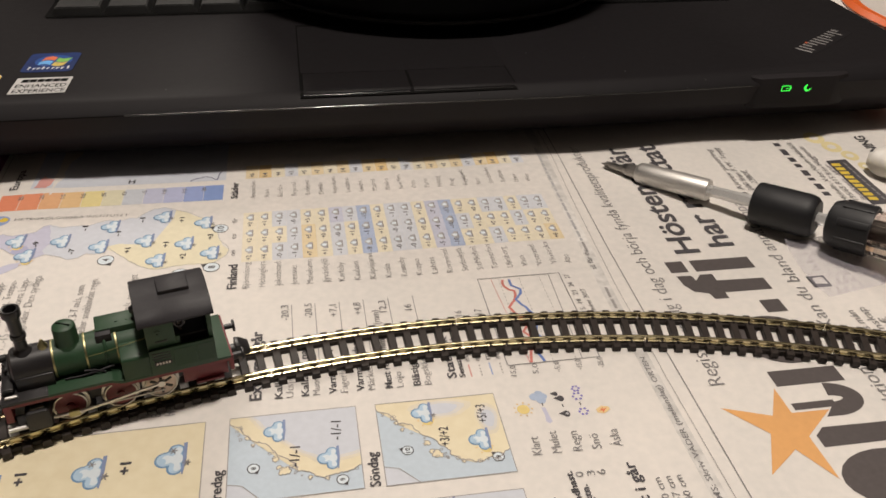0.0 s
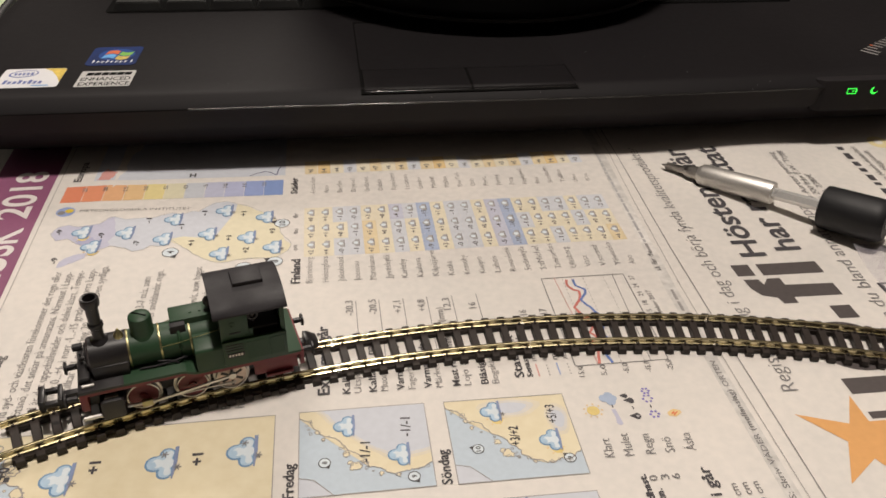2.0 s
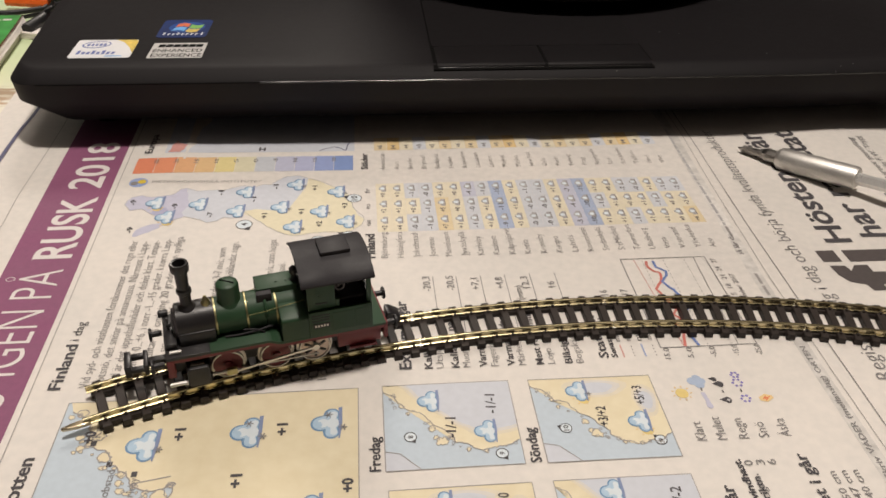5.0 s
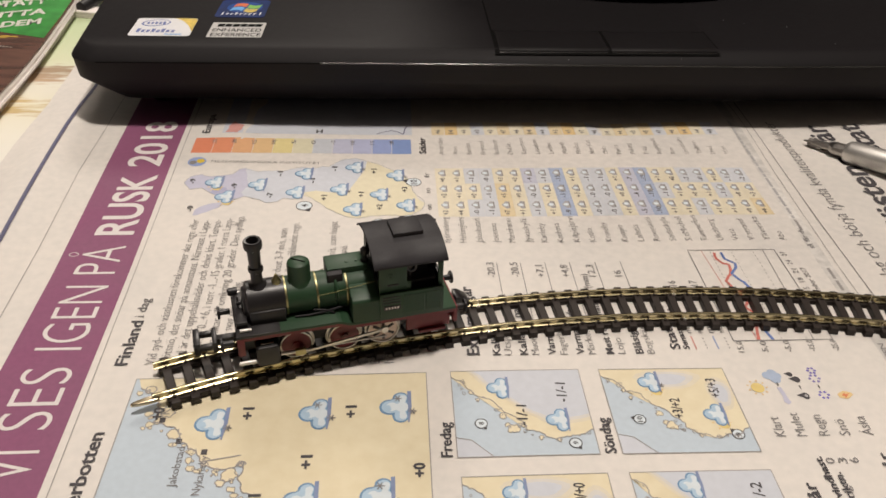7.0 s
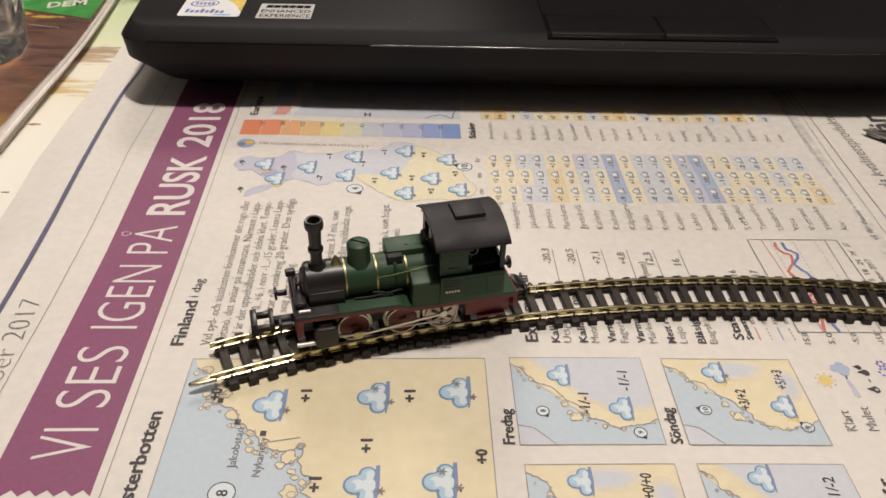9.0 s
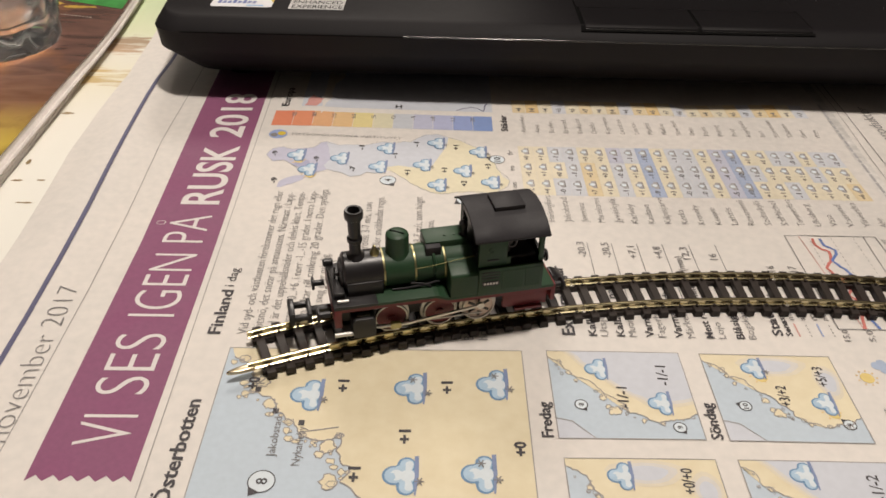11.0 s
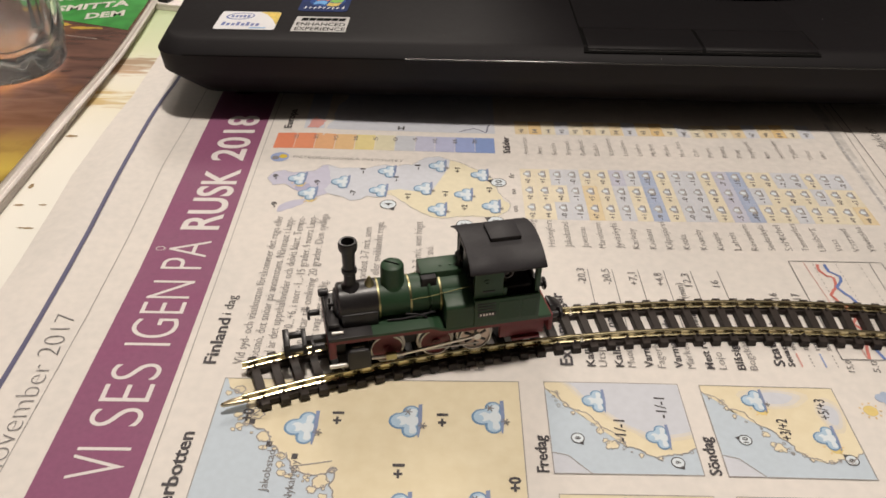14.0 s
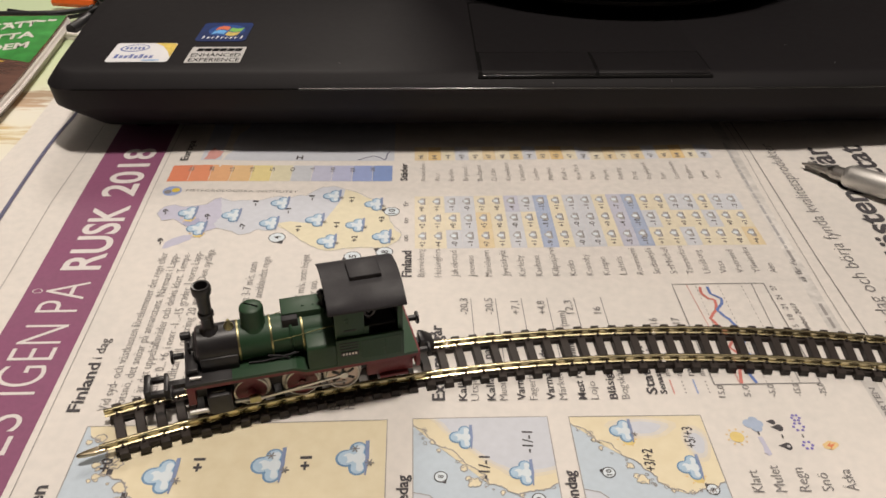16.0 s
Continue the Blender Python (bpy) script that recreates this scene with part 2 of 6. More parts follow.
def rounded(x0, x1, y0, y1, r, n=5):
    out = []
    for cx, cy, a0 in ((x1 - r, y1 - r, 0), (x0 + r, y1 - r, 90), (x0 + r, y0 + r, 180), (x1 - r, y0 + r, 270)):
        out += [(cx + r * math.cos(radians(a0 + 90 * k / n)), cy + r * math.sin(radians(a0 + 90 * k / n))) for k in range(n + 1)]
    return out


# ---- the room and the table ----
def room():
    for nm, b in (("wall_north", (-2100, 2100, 1900, 2000, -760, 1700)), ("wall_south", (-2100, 2100, -2000, -1900, -760, 1700)),
                  ("wall_east", (2000, 2100, -1900, 1900, -760, 1700)), ("wall_west", (-2100, -2000, -1900, 1900, -760, 1700))):
        tagged(part(nm, boxed(*b), "wall"), "plain dark painted room wall", "wall", kind="structure")
    tagged(part("floor", boxed(-2100, 2100, -2000, 2000, -860, -760), "floorboard"), "plain brown room floor", "floor", kind="structure")
    tagged(part("ceiling", boxed(-2100, 2100, -2000, 2000, 1700, 1800), "ceiling"), "plain unseen room ceiling, toned dark as if unlit", "ceiling", kind="structure")


room()
TABLE_Z = -4.0
table = thing("table", "wooden table under newspapers and a laptop", "table", 0, 0, 0)
part("tabletop", boxed(-700, 700, -420, 640, TABLE_Z - 26, TABLE_Z, 2), "tabletop", table)
for sx in (-660, 660):
    for sy in (-380, 600):
        part("leg", boxed(sx - 25, sx + 25, sy - 25, sy + 25, -760, TABLE_Z - 26, 2), "tabletop", table)


def relief(x, y):
    """The gentle waviness of the lying paper, in millimetres."""
    z = 0.28 * math.sin(x / 47 + 0.6) * math.cos(y / 39 - 0.3) + 0.16 * math.sin(x / 19 + y / 27 + 1.1) - 0.25
    z += 0.9 * max(0.0, (x - 165) / 60) ** 1.2 * math.sin(y / 16 + x / 45) * 0.5
    if y > 100 and abs(x) > 60:
        z += 0.5 * min(1, (y - 100) / 25) * math.sin(x / 12)
    if x < -112:
        z += 2.7 * math.sin(math.pi * min(1.0, (-112 - x) / 23)) ** 2 * max(0.0, math.cos((y - 85) / 75 * 1.57)) if abs(y - 85) < 75 else 0.0
    return z


# ---- the newspaper sheet ----
newspaper = thing("newspaper", "open newspaper with weather pages spread flat on the table", "newspaper", 0, 0, 0)


def left_edge(y):
    return float(np.interp(y, (-60, 40, 65, 85, 110, 140, 170, 230), (-130.6, -132.2, -133.8, -135.4, -135.5, -134.4, -135.3, -138.0)))


def sheet_bm():
    bm = bmesh.new()
    ys = [-120 + 5 * k for k in range(93)]
    us = [k / 92 for k in range(93)]
    top, low = [], []
    for y in ys:
        x0 = left_edge(y)
        row, rowl = [], []
        for u in us:
            x = x0 + (340 - x0) * u
            row.append(bm.verts.new((x, y, relief(x, y))))
            rowl.append(bm.verts.new((x, y, relief(x, y) - 0.7)))
        top.append(row)
        low.append(rowl)
    n, k = len(ys), len(us)
    for j in range(n - 1):
        for i in range(k - 1):
            bm.faces.new((top[j][i], top[j][i + 1], top[j + 1][i + 1], top[j + 1][i]))
            bm.faces.new((low[j][i], low[j + 1][i], low[j + 1][i + 1], low[j][i + 1]))
    for j in range(n - 1):
        bm.faces.new((low[j][0], top[j][0], top[j + 1][0], low[j + 1][0]))
        bm.faces.new((top[j][-1], low[j][-1], low[j + 1][-1], top[j + 1][-1]))
    for i in range(k - 1):
        bm.faces.new((top[0][i], low[0][i], low[0][i + 1], top[0][i + 1]))
        bm.faces.new((low[-1][i], top[-1][i], top[-1][i + 1], low[-1][i + 1]))
    return bm


part("sheet", sheet_bm(), "newsprint", newspaper, smooth=True)


# ---- the laptop ----
LX0, LX1, LFRONT, LREAR, LTOP = -118.0, 275.0, 121.6, 357.0, 27.2
laptop = thing("laptop", "black laptop computer lying open on the newspaper, palm rest with stickers", "laptop", 0, 0, 0)


def front_at(x):
    """The front edge bows gently back towards the right-hand corner."""
    return float(np.interp(x, (-118, 60, 116, 160, 194, 240), (121.6, 121.3, 121.0, 122.0, 123.3, 123.3)))


def laptop_shell(first, last, cap):
    """Half of a slab whose front leans back under a thin upright lip; the sides widen a little towards the hinge."""
    bm = bmesh.new()
    levels = ((27.2, 6.6, 2.6), (27.1, 5.6, 2.4), (26.7, 4.4, 2.1), (24.1, 0.35, 0.2), (23.6, 0.0, 0.0), (23.0, 0.25, 0.1), (16.6, 1.3, 0.5), (15.5, 2.1, 1.4), (5.6, 12.0, 8.6), (4.6, 14.0, 10.0))
    rings = []
    for z, inset, side in levels[first:last]:
        x0, x1, y0, y1 = LX0 + side, LX1 - side, LFRONT + inset, LREAR - side
        ring = []
        for cx, cy, a0 in ((x1 - 9, y1 - 9, 0), (x0 + 9, y1 - 9, 90), (x0 + 9, y0 + 9, 180), (x1 - 9, y0 + 9, 270)):
            for k in range(7):
                a = radians(a0 + 15 * k)
                px, py = cx + 9 * math.cos(a), cy + 9 * math.sin(a)
                if px < 0:
                    px -= 0.075 * max(0.0, min(py, 190) - 132)
                ring.append(bm.verts.new((px, py + (front_at(px) - LFRONT if cy < 200 else 0), z)))
            if a0 == 90:
                ring.append(bm.verts.new((x0 - 0.075 * 58, 190, z)))
            if a0 == 180:
                for px in range(-80, 240, 20):
                    ring.append(bm.verts.new((px, y0 + front_at(px) - LFRONT, z)))
        rings.append(ring)
    n = len(rings[0])
    for a, b in zip(rings, rings[1:]):
        for k in range(n):
            bm.faces.new((a[k], b[k], b[(k + 1) % n], a[(k + 1) % n]))
    bm.faces.new(rings[0] if cap else rings[-1][::-1])
    bmesh.ops.recalc_face_normals(bm, faces=bm.faces)
    return bm


part("palm_rest", laptop_shell(0, 5, True), "laptop_black", laptop, smooth=True)
part("bottom_case", laptop_shell(4, 10, False), "laptop_side", laptop, smooth=True)
# glossy bead along the lip, only over the stretch that shows a glint
bm = bmesh.new()
tube(bm, [(x, front_at(x) - 0.02, 23.6) for x in range(-36, 190, 9)], 0.3, 12)
part("seam", bm, "seam_black", laptop, smooth=True)
# dull black stretch, put in to keep the highlight off the left end
bm = bmesh.new()
tube(bm, [(x, front_at(x) + 0.06, 23.55) for x in range(-108, -32, 9)], 0.24, 8)
part("seam_unlit", bm, "gap_black", laptop, smooth=True)
for fx in (-95, 252):
    for fy in (150, 330):
        bm = bmesh.new()
        rod(bm, (fx, fy, -0.2), (fx, fy, 5.0), 6, seg=20)
        part("foot", bm, "gap_black", laptop)

# touchpad with its two buttons, each set into a dark gap
bm = bmesh.new()
prism(bm, [(125.6, 24.4), (124.0, 26.1), (126.2, 26.92), (128.0, LTOP + 0.06), (196, LTOP + 0.06), (196, 26.0)], 21.7, 98.3, "x")
part("touchpad_well", bm, "gap_black", laptop)
part("touchpad", prism(bmesh.new(), rounded(22.3, 98.3, 142.9, 194, 1.5), LTOP + 0.05, LTOP + 0.14, bevel=0.03), "laptop_pad", laptop)
for bx0, bx1 in ((23.0, 60.0), (61.0, 97.6)):
    bm = bmesh.new()
    prism(bm, [(126.6, -1.9), (125.3, -1.3), (125.05, -0.7), (125.4, -0.05), (126.6, 0.34), (142.0, 0.34), (142.3, -0.1)], bx0, bx1, "x", bevel=0.16)
    bmesh.ops.translate(bm, vec=(0, 0, LTOP + 0.05), verts=bm.verts)
    button = part("mouse_button", bm, "laptop_pad", laptop, smooth=True)
    # glossy bead added so that the button's front edge shows a glint
    bm = bmesh.new()
    tube(bm, [(bx0 + 0.3, 125.05, LTOP - 0.75), (bx1 - 0.3, 125.05, LTOP - 0.75)], 0.17, 12)
    part("glint_edge", bm, "seam_black", button, smooth=True)

# keyboard: a dark well with rows of dished keys
part("keyboard_well", prism(bmesh.new(), rounded(-80, 224, 213, 330, 3), LTOP + 0.02, LTOP + 0.12), "gap_black", laptop)


def key_bm(w, d):
    bm = bmesh.new()
    lo = [bm.verts.new(p) for p in ((0, 0, 0), (w, 0, 0), (w, d, 0), (0, d, 0))]
    hi = [bm.verts.new(p) for p in ((1.4, 0.8, 3.2), (w - 1.4, 0.8, 3.2), (w - 1.4, d - 1.8, 3.4), (1.4, d - 1.8, 3.4))]
    bm.faces.new(hi)
    for k in range(4):
        bm.faces.new((lo[k], lo[(k + 1) % 4], hi[(k + 1) % 4], hi[k]))
    bmesh.ops.bevel(bm, geom=list(bm.edges), offset=0.4, segments=2, affect="EDGES")
    return bm


keyboard = part("keyboard", boxed(-79, 223, 214, 329, LTOP + 0.12, LTOP + 0.4), "gap_black", laptop)
for row in range(5):
    x = -77.0 - (0, 3, 0, 4, 0)[row]
    widths = ((21, 19, 19, 19, 96, 19, 19, 19, 17, 17, 17), (33,) + (18.6,) * 10 + (42,), (28,) + (18.6,) * 11 + (30,), (24,) + (18.6,) * 12 + (22,), (18.6,) * 15)[row]
    for w in widths:
        if x + w > 224:
            break
        part("key", key_bm(w - 0.9, 17.6), "key_black", keyboard, m=pose(x / 1000, (216 + 19 * row) / 1000, (LTOP + 0.3) / 1000), smooth=True)
        x += w

# the opened lid with its dark screen, leaning back from the hinge
lid = part("lid", boxed(LX0, LX1, 0, 9, 0, 236, 3.0), "laptop_side", laptop, m=pose(0, 0.352, 0.0262, -22, 0, 0), smooth=True)
part("screen", boxed(LX0 + 14, LX1 - 14, -0.3, 0.2, 22, 222, 0.1), "key_black", lid)
for hx in (-60, 218):
    bm = bmesh.new()
    rod(bm, (hx - 14, 355, 28.5), (hx + 14, 355, 28.5), 4.5, seg=24, cap=0.5)
    part("hinge", bm, "laptop_side", laptop, smooth=True)

# the little shelf on the front edge with two green lights
SY = 124.4
bm = bmesh.new()
prism(bm, [(189.2, SY + 0.6), (192.0, SY - 1.4), (223, SY - 1.4), (229.5, SY + 0.6), (229.5, SY + 7), (189.2, SY + 7)], 14.1, 26.3, bevel=0.7)
shelf = part("light_shelf", bm, "laptop_side", laptop, smooth=True)


def upright(outline, depth=0.15):
    """A flat sign on the shelf's front, given as (x, z)."""
    bm = bmesh.new()
    prism(bm, outline, SY - 1.4 - depth, SY - 1.35, "y")
    return bm


def light_frame():
    bm = bmesh.new()
    for x0, x1, z0, z1 in ((202.0, 205.6, 21.9, 22.15), (202.0, 205.6, 23.85, 24.1), (202.0, 202.25, 22.15, 23.85), (205.35, 205.6, 22.15, 23.85), (205.6, 205.95, 22.6, 23.4), (203.9, 204.8, 22.85, 23.15)):
        box(bm, x0 - 0.9, x1 - 0.9, SY - 1.55, SY - 1.35, z0 - 1.0, z1 - 1.0)
    return bm


part("battery_light", light_frame(), "led_green", shelf, "glowing green battery sign")
moon = [(211.8 + 1.35 * math.cos(radians(a)), 21.9 + 1.4 * math.sin(radians(a))) for a in range(100, 351, 25)]
moon += [(212.3 + 1.12 * math.cos(radians(a)), 22.2 + 1.12 * math.sin(radians(a))) for a in range(330, 114, -25)]
part("sleep_light", upright(moon), "led_green", shelf, "glowing green moon sign")

# ---- stickers and marks on the palm rest: flat printed labels ----
STZ = LTOP + 0.03


def label_base(name, x0, x1, y0, y1, mat, label, lean=0.0, r=1.2):
    bm = bmesh.new()
    prism(bm, [(x + lean * (y - y0), y) for x, y in rounded(x0, x1, y0, y1, r)], STZ, STZ + 0.12)
    return part(name, bm, mat, laptop, label)


def mark(name, outline, mat, parent, lift=0.16):
    bm = bmesh.new()
    bm.faces.new([bm.verts.new((x, y, STZ + lift)) for x, y in outline])
    bmesh.ops.triangulate(bm, faces=bm.faces)
    for f in bm.faces:
        if f.normal.z < 0:
            f.normal_flip()
    return part(name, bm, mat, parent)


def oval(cx, cy, rx, ry, n=28, tilt=0.0):
    c, s = math.cos(radians(tilt)), math.sin(radians(tilt))
    return [(cx + rx * math.cos(2 * math.pi * k / n) * c - ry * math.sin(2 * math.pi * k / n) * s, cy + rx * math.cos(2 * math.pi * k / n) * s + ry * math.sin(2 * math.pi * k / n) * c) for k in range(n)]


M["sticker_white"] = material("sticker_white", (0.72, 0.72, 0.74), 0.35, spread=0.04, scale=600)
M["sticker_grey"] = material("sticker_grey", (0.5, 0.49, 0.48), 0.35, spread=0.05, scale=600)
M["sticker_blue"] = material("sticker_blue", (0.006, 0.016, 0.075), 0.5, spread=0.15, scale=200, second=(0.008, 0.024, 0.11), spec=0.12)
M["sticker_mid"] = material("sticker_mid", (0.015, 0.06, 0.24), 0.5, spread=0.15, scale=300, spec=0.12)
M["sticker_ink"] = material("sticker_ink", (0.09, 0.13, 0.36), 0.35, spread=0.1, scale=600)
M["sticker_yellow"] = material("sticker_yellow", (0.55, 0.4, 0.06), 0.4, spread=0.35, scale=900)
M["sticker_red"] = material("sticker_red", (0.62, 0.12, 0.03), 0.35)
M["sticker_green"] = material("sticker_green", (0.16, 0.42, 0.05), 0.35)
M["sticker_sky"] = material("sticker_sky", (0.1, 0.36, 0.72), 0.35)
M["logo_silver"] = material("logo_silver", (0.3, 0.29, 0.285), 0.4, 0.2, spread=0.1, scale=800)

st = label_base("processor_sticker", -101.0, -80.5, 135.4, 152.3, "sticker_white", "white and yellow sticker with a blue oval mark")
mark("corner", [(-88, 152.2), (-81.5, 152.2), (-80.5, 151), (-80.5, 139.5), (-82.5, 145), (-85, 149.5)], "sticker_yellow", st, 0.14)
mark("oval_mark", oval(-94.0, 147.6, 4.9, 3.2, tilt=12), "sticker_ink", st, 0.15)
mark("oval_inside", oval(-93.9, 147.6, 4.3, 2.6, tilt=12), "sticker_white", st, 0.18)
for k in range(5):
    mark("oval_letter", [(-97 + 1.35 * k, 146.2), (-96.1 + 1.35 * k, 146.2), (-96.1 + 1.35 * k, 148.3 + 0.1 * k), (-97 + 1.35 * k, 148.3 + 0.1 * k)], "sticker_ink", st, 0.21)
for k in range(8):
    h = 3.4 if k in (0, 3, 5) else 2.3
    mark("line_letter", [(-99 + 1.65 * k, 138.6), (-97.9 + 1.65 * k, 138.6), (-97.7 + 1.65 * k, 138.6 + h), (-98.8 + 1.65 * k, 138.6 + h)], "sticker_ink", st, 0.16)
mark("small_line", [(-89, 136.5), (-83.5, 136.5), (-83.5, 137.3), (-89, 137.3)], "sticker_sky", st, 0.16)
st = label_base("maker_sticker", -74.9, -56.6, 134.6, 148.6, "sticker_grey", "silver sticker with dark lettering", 0.02, 0.4)
for k in range(6):
    w = 2.3
    mark("mark_letter", [(-72.8 + 2.55 * k, 144.4), (-72.8 + w + 2.55 * k, 144.4), (-72.4 + w + 2.55 * k, 147.2), (-72.4 + 2.55 * k, 147.2)], "gap_black", st)
SLOGAN = (("ENHANCED", -73.8, 139.8, 16.6, 3.1), ("EXPERIENCE", -73.8, 135.5, 16.8, 3.1))
st2 = st
st = label_base("system_sticker", -75.6, -58.0, 154.0, 172.6, "sticker_blue", "deep blue sticker with a four-coloured flag", 0.03, 2.0)
mark("light_patch", oval(-66.0, 164.6, 6.4, 5.6, 28, 12), "sticker_mid", st, 0.14)


def flag_pane(u0, u1, v0, v1):
    """A rippling pane of the leaning four-coloured flag."""
    def at(u, v):
        return (-71.0 + 9.4 * u + 1.5 * v, 160.6 + 7.4 * v + 1.15 * math.sin(2 * math.pi * u) - 0.6 * u)
    us = [u0 + (u1 - u0) * k / 6 for k in range(7)]
    return [at(u, v0) for u in us] + [at(u, v1) for u in us[::-1]]


for c, u0, u1, v0, v1 in (("sticker_red", 0.0, 0.47, 0.54, 1.0), ("sticker_green", 0.53, 1.0, 0.54, 1.0), ("sticker_sky", 0.0, 0.47, 0.0, 0.46), ("sticker_yellow", 0.53, 1.0, 0.0, 0.46)):
    mark("flag_pane", flag_pane(u0, u1, v0, v1), c, st, 0.17)
for k in range(9):
    h = 1.1 if k in (0, 3, 8) else 0.15
    x = -73.4 + 1.6 * k + (0.5 if k == 8 else 0.0)
    mark("name_letter", [(x, 156.4), (x + 0.5, 156.4), (x + 0.75, 158.0 + h), (x + 0.25, 158.0 + h)], "sticker_white", st)
    if 0 < k < 8:
        mark("name_letter", [(x + 0.5, 157.5), (x + 1.1, 157.5), (x + 1.2, 157.95), (x + 0.6, 157.95)], "sticker_white", st)
# slanting maker's mark near the right-hand corner: plain silver strokes with a red dot
badge = part("badge", prism(bmesh.new(), [(219.4, 150.4), (225.0, 143.0), (255.4, 165.0), (250.0, 172.4)], STZ, STZ + 0.05), "laptop_black", laptop)
for k in range(11):
    u = k / 11
    x, y = 220.2 + 30.0 * u, 149.6 + 21.6 * u
    tall = (6.8, 6.4, 3.8, 4.6, 6.6, 6.4, 6.6, 4.6, 4.6, 6.4, 3.2)[k]
    mark("badge_stroke", [(x + tall * 0.62, y - tall * 0.76), (x + tall * 0.62 + 0.8, y - tall * 0.76 + 0.7), (x + 0.8, y + 0.7), (x, y)], "logo_silver", badge, 0.09)
mark("badge_dot", oval(228.6, 155.4, 0.8, 0.8, 12), "sticker_red", badge, 0.09)

# a few specks of dust
rnd = random.Random(9)
bm = bmesh.new()
for k in range(14):
    x, y, r = rnd.uniform(-105, 200), rnd.uniform(115, 205), rnd.uniform(0.05, 0.12)
    box(bm, x - r, x + r, y - r, y + r, LTOP + 0.0, LTOP + r)
tagged(part("dust", bm, "sticker_grey", laptop), kind="stuff")

# ---- the black pot standing on the keyboard ----
pot = thing("black_pot", "large round black pot standing on the laptop keyboard", "pot", 86, 259, 0)
bm = bmesh.new()
lathe(bm, [(0, 33.0), (84.0, 33.6), (85.0, 37), (87.5, 40), (91, 70), (92, 118), (90.5, 119), (88.5, 118), (86, 60), (80, 40), (0, 38)], None, 96)
part("body", bm, "bowl_black", pot, smooth=True)
bm = bmesh.new()
lathe(bm, [(60, 31.2), (80, 31.2), (84, 31.9), (86.2, 33.4), (86.0, 34.6), (83.6, 34.9), (60, 34.0)], None, 96, close=True)
part("foot_ring", bm, "bowl_black", pot, "glossy black foot ring", True)
bm = bmesh.new()
lathe(bm, [(88.6, 118.2), (92.4, 118.0), (94.5, 120), (94.5, 122.5), (92, 123.4), (89.4, 122.2)], None, 96, close=True)
part("rim", bm, "bowl_black", pot, smooth=True)


# ---- the model track ----
TC, TR = Vector((57.5, -289.5)), 310.7
GAUGE, SLEEPER_TOP, RAIL_TOP = 9.0, 1.75, 3.3
ARC0 = math.asin((-64.0 - 57.5) / TR)


def on_track(s, side=0.0):
    """The place s millimetres along the centre line from its open end, side millimetres outwards, and the heading there."""
    a = ARC0 + s / TR
    return TC.x + (TR + side) * math.sin(a), TC.y + (TR + side) * math.cos(a), -a


track = thing("model_railway_track", "curved model railway track with brass rails on black plastic sleepers", "model track")
LENGTH = 330.0
# foot, web and head of the rail, as (across, height)
RAIL = ((0.72, 0.0), (0.72, 0.2), (0.25, 0.38), (0.2, 0.98), (0.42, 1.1), (0.43, 1.25), (0.38, 1.39), (0.28, 1.49), (0.12, 1.55), (-0.12, 1.55), (-0.28, 1.49), (-0.38, 1.39), (-0.43, 1.25), (-0.42, 1.1), (-0.2, 0.98), (-0.25, 0.38), (-0.72, 0.2), (-0.72, 0.0))


def rail_bm(side, s0, s1):
    bm = bmesh.new()
    steps = max(2, int((s1 - s0) / 3))
    rings = []
    for k in range(steps + 1):
        s = s0 + (s1 - s0) * k / steps
        rings.append([bm.verts.new((*on_track(s, side + u)[:2], SLEEPER_TOP + h)) for u, h in RAIL])
    n = len(RAIL)
    for a, b in zip(rings, rings[1:]):
        for k in range(n):
            bm.faces.new((a[k], a[(k + 1) % n], b[(k + 1) % n], b[k]))
    bm.faces.new(rings[0])
    bm.faces.new(rings[-1][::-1])
    bmesh.ops.recalc_face_normals(bm, faces=bm.faces)
    return bm


JOINTS = (0.0, 76.1, 125.9, 175.2, 224.8, LENGTH)
for side, shift in ((GAUGE / 2 + 0.42, 0.0), (-GAUGE / 2 - 0.42, -2.0)):
    for a, b in zip(JOINTS, JOINTS[1:]):
        rail = part("rail", rail_bm(side, a + 0.12 + (shift if a == 0 else 0), b - 0.12), "rail_brass", track, smooth=True)
        for p in rail.data.polygons:
            p.use_smooth = len(p.vertices) == 4
    for s in JOINTS[1:-1]:
        x, y, h = on_track(s, side)
        part("rail_joiner", boxed(-0.5, 0.5, -0.95, 0.95, 1.45, 1.98, 0.12), "nickel_dull", track, m=pose(x / 1000, y / 1000, 0, 0, 0, math.degrees(h)))
# the joiner that sticks out of the open end
x, y, h = on_track(-2.5, -GAUGE / 2 - 0.42)
part("rail_joiner", prism(bmesh.new(), [(2.0, -0.95), (2.0, 0.95), (-0.6, 0.95), (-2.4, 0.7), (-3.9, 0.32), (-3.9, -0.32), (-2.4, -0.7), (-0.6, -0.95)], 1.5, 2.5, "z", bevel=0.4, seg=3), "joiner_gold", track, "bright gold-coloured rail joiner", True, m=pose(x / 1000, y / 1000, 0, 0, 0, math.degrees(h)))


def sleeper_bm():
    bm = bmesh.new()
    prism(bm, [(-1.1, 0), (1.1, 0), (0.95, SLEEPER_TOP), (-0.95, SLEEPER_TOP)], -7.8, 7.8, "y", bevel=0.12, seg=1)
    for side in (-1, 1):
        c = side * (GAUGE / 2 + 0.42)
        for off in (-0.95, 0.95):
            box(bm, -0.28, 0.28, c + off - 0.34, c + off + 0.34, SLEEPER_TOP - 0.1, SLEEPER_TOP + 0.46)
    return bm


